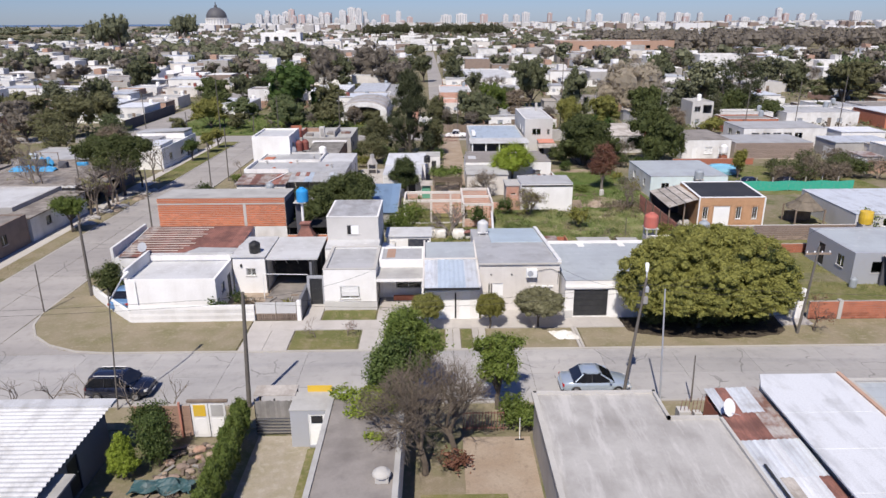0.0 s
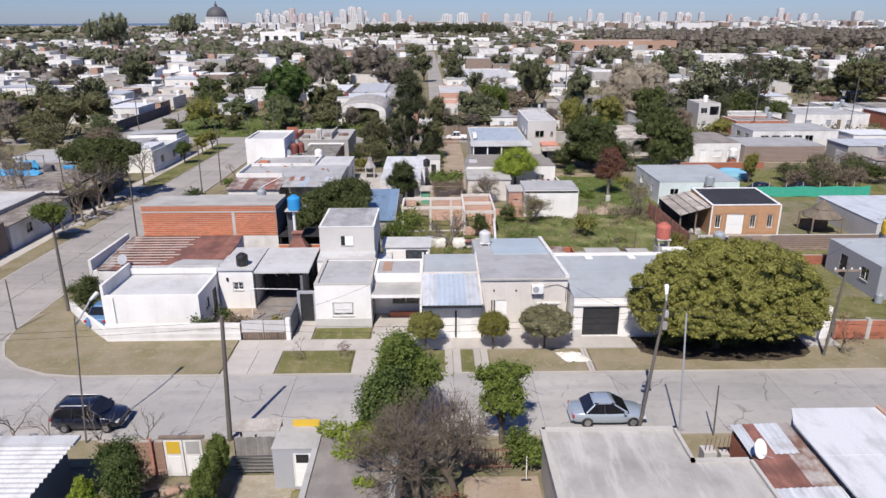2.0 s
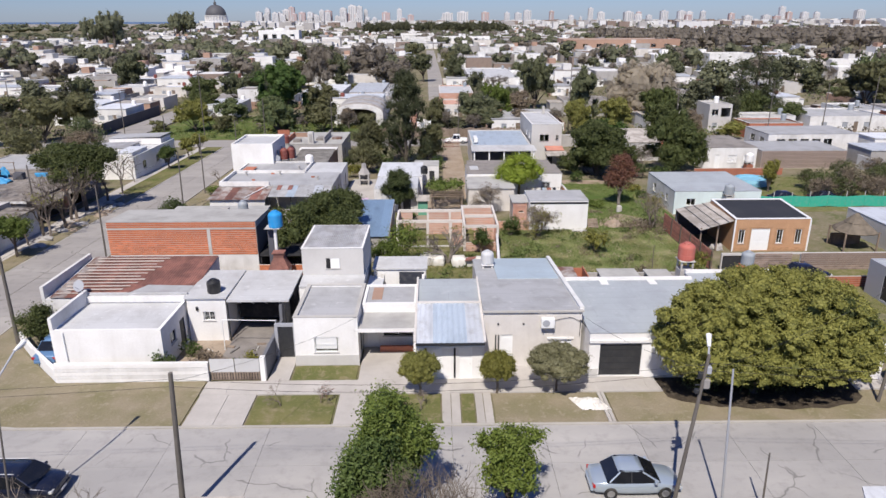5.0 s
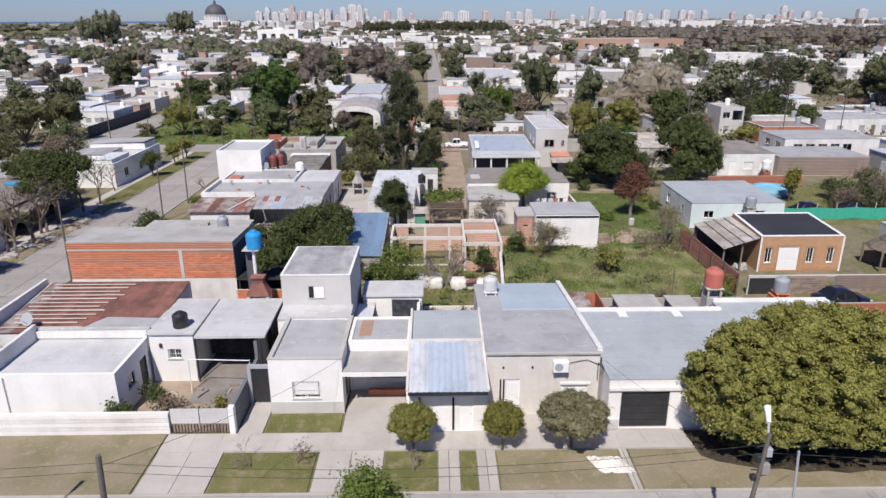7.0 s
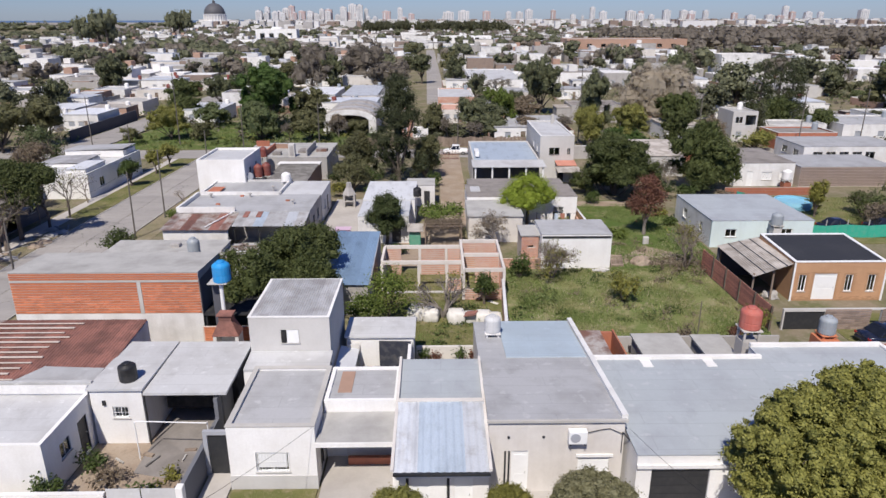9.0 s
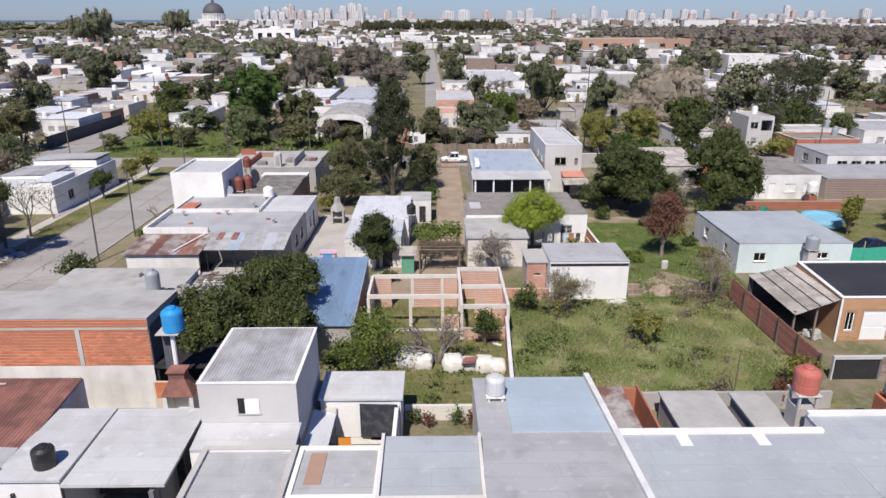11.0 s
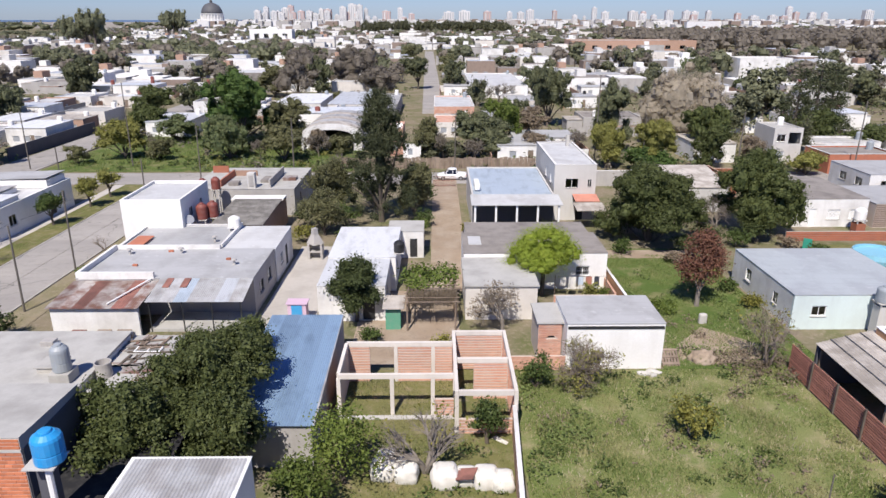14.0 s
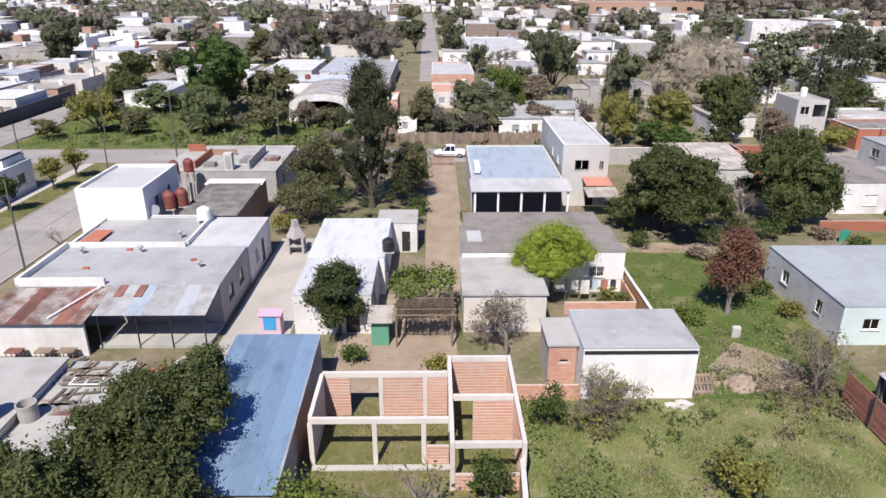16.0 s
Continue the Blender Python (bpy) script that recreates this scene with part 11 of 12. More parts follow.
def grove(spots, material, label, n=70, size=0.55, seed=1, name="distant_trees", low=0.15):
    """Trees too far off to count, in one mesh."""
    rng = random.Random(seed)
    blobs_v, blobs_f, k = [], [], 0
    tv, tf = [], []
    for i, (x, y, h, w) in enumerate(spots):
        g = gz(y)
        bl = [(x + rng.uniform(-0.22, 0.22) * w, y + rng.uniform(-0.22, 0.22) * w, g + h * rng.uniform(0.36, 0.7), w * rng.uniform(0.2, 0.32), w * rng.uniform(0.2, 0.32), h * rng.uniform(0.22, 0.32)) for _ in range(5)]
        s = size * (0.8 + y / 900)
        near = y < 380 or h > 16
        v, f = leaf_mesh(bl, n * (3 if near else 1), s * (0.55 if near else 1), seed * 1000 + i, 4, s * 0.9, 0, 2 if near else 0, 0, 0.78 if near else 0.9, 3, 0.85, (0.24, 0.2) if near else (0.1, 0.2))
        blobs_v.append(v)
        blobs_f.append(f + k)
        k += len(v)
        m = len(tv)
        r = 0.025 * h
        tv += [(x - r, y - r, g - 0.2), (x + r, y - r, g - 0.2), (x + r, y + r, g - 0.2), (x - r, y + r, g - 0.2), (x - r * 0.5, y, g + h * 0.6), (x + r * 0.5, y, g + h * 0.6)]
        tf += [(m, m + 1, m + 5, m + 4), (m + 1, m + 2, m + 5), (m + 2, m + 3, m + 4, m + 5), (m + 3, m, m + 4)]
    ob = link_mesh(name, mesh_np(name, np.concatenate(blobs_v), np.concatenate(blobs_f)), material, None)
    tagged(ob, label, "trees", kind="stuff")
    tagged(raw("distant_trunks", tv, tf, BARK, None), "trunks of the distant trees", "trees", kind="stuff")


def far_trees():
    rng = random.Random(5)
    protos = {}
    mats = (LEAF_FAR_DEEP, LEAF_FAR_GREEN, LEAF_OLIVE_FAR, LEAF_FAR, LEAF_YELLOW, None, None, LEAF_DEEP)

    def place(kind, x, y, h, w, label="leafy tree among the houses"):
        fine = y < 172 and h > 4.6
        key = (kind, fine)
        if key not in protos:
            if kind == 5:
                o = bare_tree(x, y, h, "bare grey-brown tree among the houses", 300, 4, 3, 0.7, TWIG, LEAF_FAR_BARE, 3200, 0.02, low=0.26, size=0.11)
            elif kind == 6:
                o = conifer(x, y, h, w, LEAF_PINE, "dark conifer among the houses", 3000 if fine else 1600, 0.24 if fine else 0.36, 301, tiers=9, top=0.2)
            else:
                o = leafy_tree(x, y, h, w, mats[kind], label, 5000 if fine else 2200, 0.15 if fine else 0.22, 310 + kind + (40 if fine else 0), lobes=13, low=0.06, spread=0.24 if fine else 0.34, fill=0.7, lumps=5 if fine else 3, solid=0.82, k_solid=3, calm=0.85)
            protos[key] = (o, h, w)
            return o
        o, h0, w0 = protos[key]
        return copy_thing(o, Matrix.LocRotScale((x, y, gz(y)), Euler((0, 0, rng.uniform(0, 6.28))), (w / w0, w / w0, h / h0)))

    # trees that stand out
    broad = (
        (-34.0, 157.0, 14.2, 13.5, LEAF_DEEP, "tall broad tree with dense rich green leaves", 0.12, 12000, 0.15),
        (-33.5, 147.5, 7.4, 9.0, LEAF_FAR_GREEN, "soft green tree on the waste plot", 0.02, 6000, 0.15),
        (-26.8, 160.0, 8.6, 9.0, LEAF_OLIVE_FAR, "olive tree beside the tall green one", 0.05, 6000, 0.15),
        (-24.0, 145.5, 6.0, 8.6, LEAF_OLIVE_FAR, "low olive tree on the waste plot", 0.02, 5000, 0.15),
        (-51.0, 147.5, 6.6, 8.0, LEAF_YELLOW, "yellow-green tree at the street corner", 0.1, 5000, 0.15),
        (-44.6, 146.0, 3.6, 5.2, LEAF_OLIVE_FAR, "low olive bush on the waste plot", 0.0, 2500, 0.15),
        (-49.0, 166.0, 5.2, 8.4, LEAF_FAR_GREEN, "soft green tree behind the plot", 0.05, 4000, 0.15),
        (-66.0, 199.0, 7.8, 10.0, LEAF_BROAD, "dark tree among white roofs", 0.05, 6000, 0.16),
        (-57.5, 174.0, 6.4, 8.0, LEAF_BROAD, "dark round tree by the street", 0.05, 5000, 0.16),
        (-103.0, 238.0, 11.4, 12.0, LEAF_FAR_DEEP, "deep green tree by the white houses", 0.05, 6000, 0.2),
        (-33.0, 236.0, 12.6, 9.5, LEAF_FAR_DEEP, "dark tree beside a bare one", 0.05, 6000, 0.2),
        (-5.0, 265.0, 10.4, 8.6, LEAF_FAR_DEEP, "round dark street tree", 0.2, 5000, 0.2),
        (6.6, 251.0, 10.2, 8.6, LEAF_FAR_DEEP, "round dark street tree", 0.15, 5000, 0.2),
        (8.4, 147.5, 8.0, 13.2, LEAF_FAR_DEEP, "wide grey-green tree behind the board fence", 0.1, 11000, 0.13),
        (13.6, 158.0, 8.8, 7.4, LEAF_FRESH, "bright green tree behind the grey one", 0.1, 6000, 0.14),
        (-0.6, 148.0, 7.2, 5.2, LEAF_OLIVE_FAR, "slim olive tree at the board fence", 0.05, 4000, 0.14),
        (25.4, 184.0, 13.2, 11.0, LEAF_FAR_DEEP, "tall round grey-green tree", 0.08, 9000, 0.16),
        (31.0, 153.0, 12.8, 8.2, LEAF_FAR_DEEP, "tall deep green garden tree", 0.05, 8000, 0.14),
        (46.0, 148.0, 8.6, 8.6, LEAF_BROAD, "dark tree in front of the beige one", 0.02, 7000, 0.14),
        (27.4, 139.0, 7.4, 5.6, LEAF_YELLOW, "round tree with dense yellow-green leaves", 0.04, 8000, 0.12),
        (35.0, 139.6, 7.7, 8.2, LEAF_YELLOW, "round tree with dense yellow-green leaves", 0.04, 11000, 0.12),
        (69.0, 156.0, 7.4, 9.0, LEAF_BROAD, "dark tree under the conifers", 0.02, 6000, 0.14),
        (75.0, 150.0, 5.4, 8.0, LEAF_BROAD, "dark low tree under the conifers", 0.02, 5000, 0.14),
        (43.6, 138.6, 6.4, 5.6, LEAF_BROAD, "dark tree before the low house", 0.02, 6000, 0.13),
        (50.4, 139.5, 5.0, 5.0, LEAF_DRY, "brown half-bare tree before the low house", 0.05, 4000, 0.12),
        (-71.5, 142.0, 8.6, 9.5, LEAF_OLIVE_FAR, "broad olive tree at the street side", 0.08, 8000, 0.15),
        (17.0, 146.0, 4.6, 5.5, LEAF_DRY, "brown half-bare tree at the fence", 0.1, 3500, 0.12),
        (19.0, 170.0, 6.0, 9.0, LEAF_DRY, "brown half-bare tree among the roofs", 0.1, 4500, 0.14),
        (56.0, 133.6, 3.6, 5.5, LEAF_YELLOW, "yellow-green tree at the verge", 0.05, 3500, 0.13),
        (-19.5, 151.5, 4.6, 4.0, LEAF_DRY, "brown brushy tree before the arched shed", 0.0, 3000, 0.12),
        (-15.6, 151.0, 3.4, 5.0, LEAF_OLIVE_FAR, "olive bush before the arched shed", 0.0, 3000, 0.13),
        (-88.0, 139.0, 9.4, 12.0, LEAF_OLIVE_FAR, "broad olive tree in loose leaf", 0.1, 8000, 0.15),
        (-75.0, 134.0, 9.2, 10.5, LEAF_OLIVE_FAR, "broad olive tree in loose leaf", 0.1, 8000, 0.15),
        (-82.0, 130.0, 8.2, 9.0, LEAF_FAR_BARE, "half-bare brown tree by the street", 0.1, 5000, 0.12),
        (110.0, 180.0, 12.5, 16.0, LEAF_OLIVE_FAR, "wide olive tree among the houses", 0.1, 8000, 0.18),
        (120.0, 186.0, 11.0, 14.0, LEAF_FAR_BARE, "wide half-bare tree among the houses", 0.1, 7000, 0.16))
    for k, (x, y, h, w, m, lab, low, n, size) in enumerate(broad):
        leafy_tree(x, y, h, w, m, lab, n, size, 700 + k, lobes=13, low=low, spread=0.26, lumps=6, solid=0.8, k_solid=3, calm=0.85)
    leafy_tree(46.4, 162.0, 15.6, 18.5, LEAF_BEIGE, "huge spreading tree with a dense beige bare crown", 52000, 0.075, 761, bark=TWIG, low=0.2, spread=0.16, lumps=5, solid=0.93, k_solid=5, calm=0.9, bump=(0.05, 0.12),
               blobs=[(46.4, 162.0, 6.4, 7.4, 6.6, 7.0), (41.0, 161.0, 4.8, 3.6, 4.0, 4.4), (51.8, 161.0, 5.0, 3.8, 4.0, 4.8), (44.0, 159.0, 7.4, 4.6, 4.0, 5.2), (49.6, 159.5, 7.6, 4.4, 4.0, 5.0), (46.0, 158.0, 3.6, 5.0, 3.4, 3.6)])
    for k, (x, y, h, w, n) in enumerate(((-38.5, 233.0, 14.2, 12.0, 8000), (-26.0, 255.0, 15.0, 20.0, 12000), (-16.0, 240.0, 9.6, 14.0, 8000), (-46.0, 291.0, 13.0, 17.0, 6000))):
        leafy_tree(x, y, h, w, LEAF_FAR_BARE, "spreading bare tree of fine grey twigs", n, 0.12, 770 + k, bark=TWIG, lobes=14, low=0.1, spread=0.3, lumps=5, solid=0.9, k_solid=4, calm=0.85, bump=(0.08, 0.15))
    for k, (x, y, h, w) in enumerate(((78.7, 174.5, 16.0, 14.0), (73.5, 172.0, 13.0, 9.0), (82.5, 176.0, 13.0, 9.0))):
        conifer(x, y, h, w, LEAF_NEEDLE, "dark layered conifer among the houses", 9000, 0.17, 780 + k, tiers=11, top=0.3, low=0.06)
    conifer(60.6, 144.0, 7.4, 2.9, LEAF_PINE, "slim dark upright cypress tree", 3500, 0.14, 790, tiers=9, top=0.35, low=0.02)
    for k_ in range(9):
        place((3, 5, 2, 0, 5)[k_ % 5], -11.0 - 0.3 * k_ if k_ % 2 else 6.0 - 0.3 * k_, 276 + 18 * k_, 5.5 + (k_ * 7 % 5) * 0.9, 6 + (k_ * 5 % 4))
    for x_, y_, h_, w_, k_ in ((-49, 151, 6, 6, 5), (-19, 149, 5.5, 6, 5), (-28, 146, 5.0, 4, 5), (-56.6, 143, 3.2, 4, 2), (-37, 170, 6.5, 9, 1), (32.4, 137.2, 3.6, 6.4, 7), (35.6, 137.4, 3.0, 5.0, 7), (52, 160, 6, 8, 0), (80, 200, 11, 13, 3), (-52, 315, 12, 18, 0), (64, 176, 8, 9, 3), (24, 150, 6, 7, 5), (60, 190, 10, 12, 5)):
        place(k_, x_, y_, h_, w_)
    rng2 = random.Random(9)
    near, far = [], []
    rng3 = random.Random(44)
    for _ in range(34):
        y = rng3.uniform(138, 300)
        x = rng3.uniform(-0.66, 0.68) * y
        if (-72 < x < -8 and y < 174) or (24 < x < 68 and y < 166) or (-9 < x < 9 and y > 160):
            continue
        place(rng3.choice((0, 1, 2, 3, 3, 5)), x, y, rng3.uniform(1.8, 4.5), rng3.uniform(3, 7))
    for x, y, h, r in FAR_TREES:
        (near if y < 300 and len(near) < 150 else far).append((x, y, h, r))
    for x, y, h, r in near:
        if (22 < x < 130 and y < 215) or (x < -95 and 190 < y < 275) or (x < -60 and y < 260 and r < 0.5) or y < 235 and any(a - 3 < x < b + 3 and c - 4 < y < d + 1 for a, b, c, d, *_ in NEXT_BLOCK):
            continue
        kind = 5 if r < 0.17 else 6 if r > 0.94 else rng2.choice((0, 1, 2, 3, 3))
        place(kind, x, y, h, h * rng2.uniform(0.8, 1.25))
    green = [(x, y, h * 1.15, h * 1.3) for x, y, h, r in far if r > 0.45]
    bare = [(x, y, h * 1.1, h * 1.3) for x, y, h, r in far if r <= 0.45]
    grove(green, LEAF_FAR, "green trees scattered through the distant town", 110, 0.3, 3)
    grove(bare, LEAF_FAR_BARE, "bare trees scattered through the distant town", 120, 0.26, 4)
    grove([(rng.uniform(-92, 94), rng.uniform(905, 990), rng.uniform(16, 21), rng.uniform(11, 16)) for _ in range(110)], LEAF_PINE, "dark pine wood on the skyline", 70, 0.6, 5, "far_wood")
    grove([(rng.uniform(152, 640), rng.uniform(440, 780), rng.uniform(11, 16), rng.uniform(12, 18)) for _ in range(420)], LEAF_FAR_BARE, "wide belt of bare grey woodland", 120, 0.3, 6, "far_wood")
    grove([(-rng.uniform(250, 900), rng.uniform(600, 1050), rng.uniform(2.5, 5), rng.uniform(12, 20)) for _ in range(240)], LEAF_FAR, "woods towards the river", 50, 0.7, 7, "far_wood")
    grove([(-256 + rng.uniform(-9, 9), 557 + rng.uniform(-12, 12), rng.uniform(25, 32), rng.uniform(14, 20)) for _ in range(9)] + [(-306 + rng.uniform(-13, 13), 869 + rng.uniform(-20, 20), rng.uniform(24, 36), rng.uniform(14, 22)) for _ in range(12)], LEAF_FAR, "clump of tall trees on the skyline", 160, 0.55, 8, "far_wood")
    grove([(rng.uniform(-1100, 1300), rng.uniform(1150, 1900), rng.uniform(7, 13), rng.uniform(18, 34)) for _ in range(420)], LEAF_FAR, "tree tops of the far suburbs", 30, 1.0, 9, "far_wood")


far_trees()


def scrub(n, seed, material, label):
    """Low weeds and brambles between the far houses."""
    rng = np.random.default_rng(seed)
    y = 137 + 190 * rng.random(n) ** 1.3
    x = (rng.random(n) * 1.36 - 0.67) * y
    keep = ~(((x > -8) & (x < 4.5) & (y > 160)) | ((x > -69.5) & (x < -59.5)) | ((x > -60) & (x < -38) & (y < 160)) | ((x > -1) & (x < 5) & (y < 165)))
    x, y = x[keep], y[keep]
    h = 0.4 + 1.3 * rng.random(len(x)) ** 2
    B = np.stack([x, y, np.array([gz(b) for b in y]) + h * 0.4, h * (0.8 + rng.random(len(x))), h * (0.8 + rng.random(len(x))), h * 0.6], 1)
    v, f = leaf_mesh(B, len(x) * 15, 0.3, seed, 5, 0.3)
    v[:, 2] = np.maximum(v[:, 2], -1.45)
    tagged(link_mesh("scrub", mesh_np("scrub", v, f), material, None), label, "scrub", kind="stuff")


scrub(1500, 61, LEAF_FAR_GREEN, "low green weeds between the houses")
scrub(1100, 62, LEAF_OLIVE_FAR, "olive brambles between the houses")
scrub(900, 63, LEAF_FAR_BARE, "dry brown brush between the houses")


def vaulted_shed():
    """Long shed with a barrel roof and a white arched front."""
    x0, x1, y0, y1 = -23.0, -12.2, 155.0, 173.0
    g = gz(155)
    o = thing("vaulted_shed", (x0 + x1) / 2, y0, "long shed with a barrel roof and a white arched front", "shed", g)
    cx, hw, wall, rise = (x0 + x1) / 2, (x1 - x0) / 2, 2.7, 2.1
    arc = [(cx + hw * math.cos(radians(180 - a)), g + wall + rise * math.sin(radians(a))) for a in range(0, 181, 12)]
    for j in range(6):
        ya, yb = y0 + 3.0 * j, y0 + 3.0 * (j + 1) - 0.03
        verts, faces = [], []
        for x, z in arc:
            for y in (ya, yb):
                verts += [(x, y, z + 0.06), (x, y, z)]
        n = len(arc)
        for i in range(n - 1):
            a, b = 4 * i, 4 * (i + 1)
            faces += [(a, b, b + 2, a + 2), (a + 1, a + 3, b + 3, b + 1), (a, a + 1, b + 1, b), (a + 2, b + 2, b + 3, a + 3)]
        raw("roof_band", verts, faces, TIN_OLD if j % 2 else FIBRE, o)
    part("wall", boxes((x0, x0 + 0.25, y0 + 0.3, y1, g - 0.3, g + wall)), WHITE_OLD, o)
    part("wall", boxes((x1 - 0.25, x1, y0 + 0.3, y1, g - 0.3, g + wall)), WHITE_OLD, o)
    part("back_wall", boxes((x0 + 0.26, x1 - 0.26, y1 - 0.25, y1, g - 0.3, g + wall)), RENDER, o)
    inner = [(cx + (hw - 1.5) * math.cos(radians(180 - a)), g + wall - 0.2 + (rise - 0.9) * math.sin(radians(a))) for a in range(0, 181, 12)]
    ring_o = [(x0, g - 0.3)] + arc + [(x1, g - 0.3)]
    ring_i = [(x0 + 1.5, g - 0.3)] + inner + [(x1 - 1.5, g - 0.3)]
    verts = [(x, y, z) for y in (y0 - 0.05, y0 + 0.28) for r in (ring_o, ring_i) for x, z in r]
    n = len(ring_o)
    faces = []
    for i in range(n - 1):
        faces += [(i, i + 1, n + i + 1, n + i), (2 * n + i, 3 * n + i, 3 * n + i + 1, 2 * n + i + 1), (i, 2 * n + i, 2 * n + i + 1, i + 1), (n + i, n + i + 1, 3 * n + i + 1, 3 * n + i)]
    raw("arched_front", verts, faces, WHITE_OLD, o)
    bm = bmesh.new()
    bm.faces.new([bm.verts.new((x, y0 + 0.1, z)) for x, z in ring_i])
    bmesh.ops.solidify(bm, geom=bm.faces[:], thickness=0.12)
    part("end_wall", bm, WHITE_OLD, o)
    part("gate", boxes((x0 + 2.0, x0 + 5.0, y0 - 0.02, y0 + 0.06, g - 0.1, g + 2.4)), RENDER, o)


vaulted_shed()


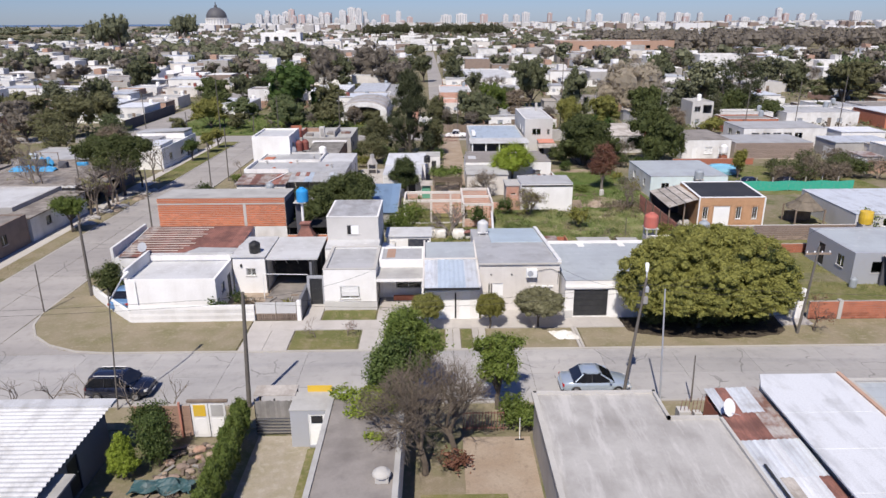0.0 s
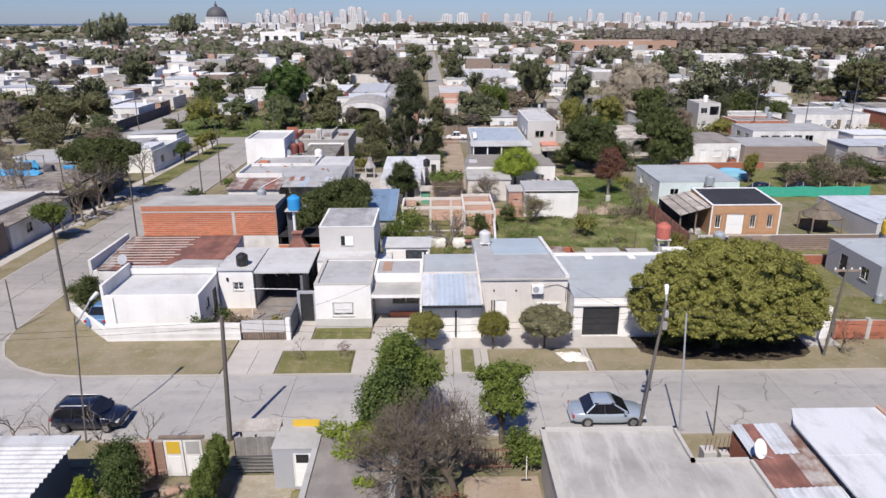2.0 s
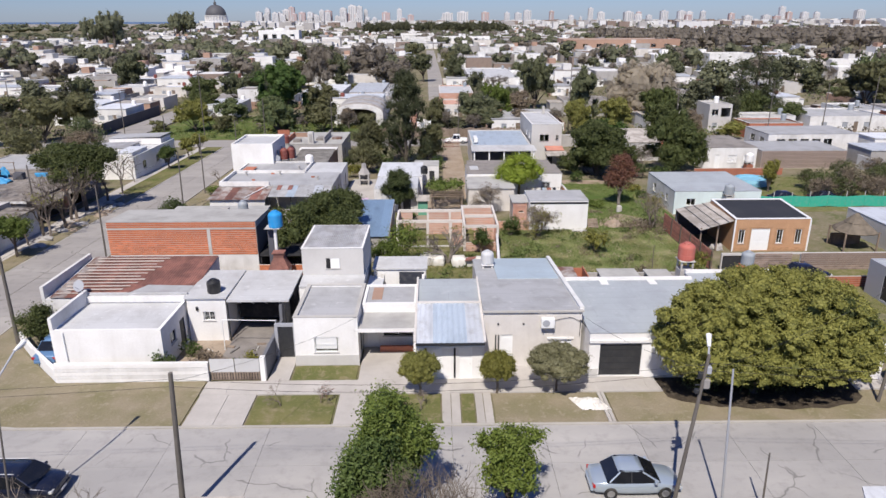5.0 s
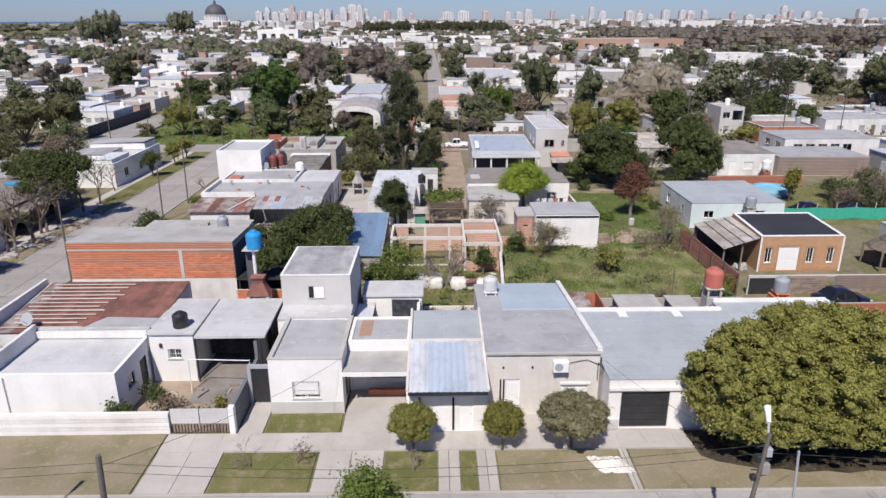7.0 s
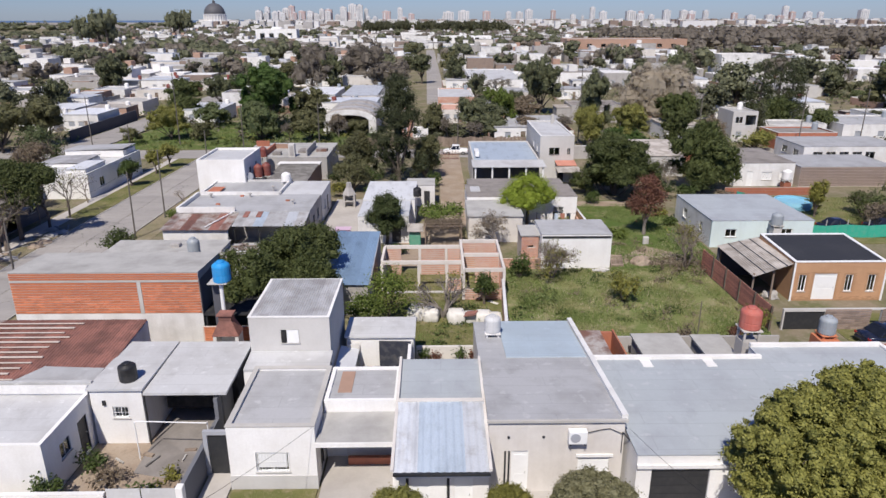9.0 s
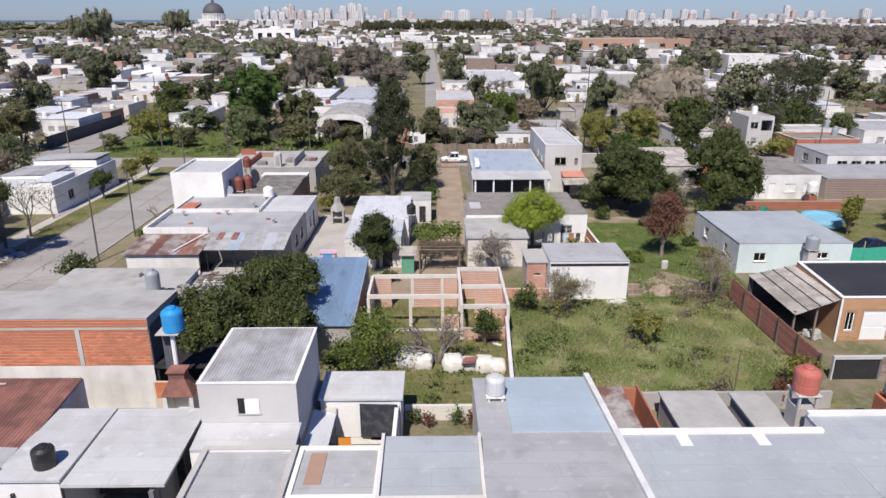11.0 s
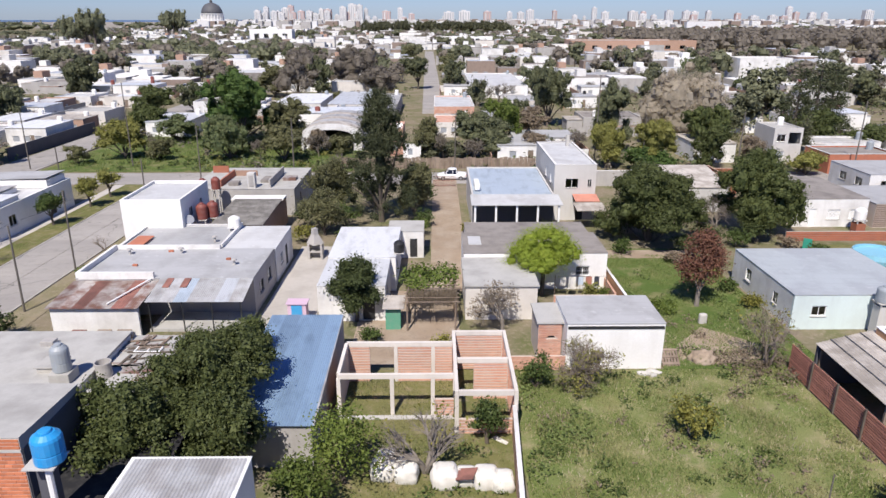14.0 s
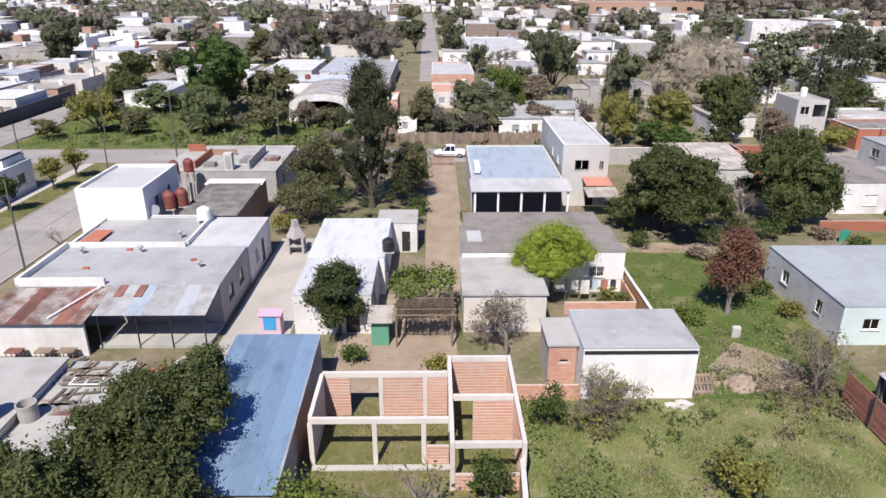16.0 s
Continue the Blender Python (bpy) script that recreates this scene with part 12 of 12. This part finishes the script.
def landmarks():
    # long white school block
    g = gz(545)
    b = house(4, 45, 584, 595, 8.0, WHITE, MEMBRANE_PALE, "long white two-storey block in the distance", name="school_block", category="building", par=0.4, holes={"S": [("dark_win", 10 + 5.5 * k, 13 + 5.5 * k, 4.4, 6.6) for k in range(6)]})
    w = house(-158, -122, 640, 653, 12.5, WHITE, MEMBRANE_PALE, "white hall with an arched front in the distance", name="white_hall", category="building", par=0.4, holes={"S": [("dark_win", -154 + 8 * k, -150 + 8 * k, 2, 9) for k in range(4)]})
    bm = bmesh.new()
    lathe(bm, -140, 646, [(5.5, g + 12.4), (5.0, g + 13.4), (3.0, g + 14.1), (0.3, g + 14.4)], 20)
    part("arch", bm, WHITE, w)
    house(84, 161, 466, 490, 9.0, BRICK_PALE, SLAB, "long brick warehouse in the distance", name="warehouse", category="building", par=0.4, holes={"S": [("dark_win", 88 + 9 * k, 91 + 9 * k, 4, 6) for k in range(8)]})
    house(108, 126.5, 280, 292, 9.0, WHITE_OLD, SLAB, "stepped white house with turrets", name="turret_house", category="house", par=0.8, holes={"S": [("dark_win", 111, 113, 3, 5), ("dark_win", 117, 119, 3, 5)]})
    # the basilica
    cx, cy = -423, 1393
    z = gz(cy)
    d = thing("basilica", cx, cy, "domed basilica on the skyline", "church", z)
    part("nave", boxes((cx - 22, cx + 68, cy - 15, cy + 25, z, z + 14.4)), TOWER_A, d)
    part("drum", lathe(bmesh.new(), cx, cy - 2, [(22, z + 12.8), (22, z + 16.1), (19.5, z + 17.0), (19.5, z + 26.3), (21, z + 26.8), (21, z + 28.1)], 32), TOWER_A, d)
    for k in range(24):
        a = 2 * math.pi * k / 24
        part("column", lathe(bmesh.new(), cx + 20.6 * math.cos(a), cy - 2 + 20.6 * math.sin(a), [(0.9, z + 16.3), (0.8, z + 26.3)], 8), WHITE, d)
    part("dome", lathe(bmesh.new(), cx, cy - 2, [(19.6 * math.cos(radians(t)), z + 28.1 + 19.5 * math.sin(radians(t))) for t in range(0, 88, 8)], 32), STONE_DOME, d, smooth=True)
    part("lantern", lathe(bmesh.new(), cx, cy - 2, [(2.6, z + 47.2), (2.6, z + 51.0), (1.2, z + 52.7), (0.3, z + 57.8)], 12), STONE_DOME, d)
    # skyline towers: place along x, width, height
    rng = random.Random(31)
    ex = random.Random(97)
    EXTRA_TOWERS = [(ex.uniform(-480, -180), ex.uniform(13, 24), ex.uniform(22, 46), ex.random() < 0.2) for _ in range(26)] + [(ex.uniform(-170, 1250), ex.uniform(12, 26), ex.uniform(18, 34), ex.random() < 0.25) for _ in range(12)]
    for b_, w_, h_, pink in ((-485, 26, 40, 0), (-466, 18, 46, 0), (-442, 20, 40, 0), (-414, 26, 50, 0), (-398, 20, 54, 1), (-374, 26, 38, 0), (-343, 28, 36, 0), (-295, 26, 38, 1), (-253, 26, 48, 0), (-229, 24, 52, 0), (-208, 22, 50, 0), (-193, 18, 42, 0), (-136, 26, 40, 1), (-98, 16, 50, 0), (-66, 24, 34, 1), (37, 40, 36, 0), (80, 34, 34, 0), (145, 22, 34, 1), (204, 22, 34, 0), (236, 22, 38, 0), (260, 22, 40, 0), (331, 20, 40, 1), (443, 16, 42, 0), (467, 24, 33, 0), (547, 28, 36, 0), (571, 20, 32, 1), (643, 30, 40, 0), (699, 22, 38, 0), (718, 22, 38, 0), (755, 17, 36, 0), (831, 24, 34, 1), (985, 18, 44, 0), (1007, 22, 32, 1), (1057, 26, 38, 0), (1077, 18, 36, 0), (1193, 36, 36, 0), (600, 18, 28, 0), (880, 26, 25, 0), *EXTRA_TOWERS):
        y = 2000 + rng.uniform(-20, 20)
        x, w = b_, w_ * rng.uniform(0.6, 0.95)
        h_ = h_ * rng.uniform(0.82, 1.06)
        o = thing("apartment_tower", x, y, "pinkish apartment tower on the skyline" if pink else "white apartment tower on the skyline", "tower block", -1.5, "skyline towers")
        part("shaft", boxes((x - w / 2, x + w / 2, y, y + w * 0.8, -1.5, h_)), TOWER_B if pink else TOWER_A, o)
        part("stair_core", boxes((x - w * 0.25, x + w * 0.15, y + 1, y + w * 0.6, h_ + 0.01, h_ + 2.6)), TOWER_A, o)
        for side in (-0.36, -0.08, 0.14, 0.38):
            part("window_bay", boxes((x + side * w - w * 0.035, x + side * w + w * 0.035, y - 0.3, y - 0.02, 2, h_ - 2)), TOWER_GLASS, o)
        part("balcony", boxes((x - w * 0.3, x - w * 0.16, y - 1.2, y - 0.03, 3, h_ - 3)), TOWER_A, o)
    mesh_sets = [([], [], m) for m in (TOWER_A, PALE, WHITE_OLD, BRICK_GREY, RENDER)]
    for k in range(3400):
        verts, faces, _m = mesh_sets[k % 5]
        y = rng.uniform(1100, 2300)
        x = rng.uniform(-0.62, 0.75) * y
        if x < -0.33 * y:
            continue
        w, h = rng.uniform(7, 22), rng.choice((3, 4, 4, 5, 6, 7, 9, 14))
        m = len(verts)
        verts += [(a, b, z_) for z_ in (-1.5, h) for a, b in ((x - w / 2, y), (x + w / 2, y), (x + w / 2, y + 12), (x - w / 2, y + 12))]
        faces += [tuple(m + i for i in q) for q in ((4, 5, 6, 7), (0, 1, 5, 4), (1, 2, 6, 5), (2, 3, 7, 6), (3, 0, 4, 7))]
    for verts, faces, m in mesh_sets:
        tagged(raw("distant_town", verts, faces, m, None), "low buildings of the town centre far off", "buildings", kind="stuff")


landmarks()
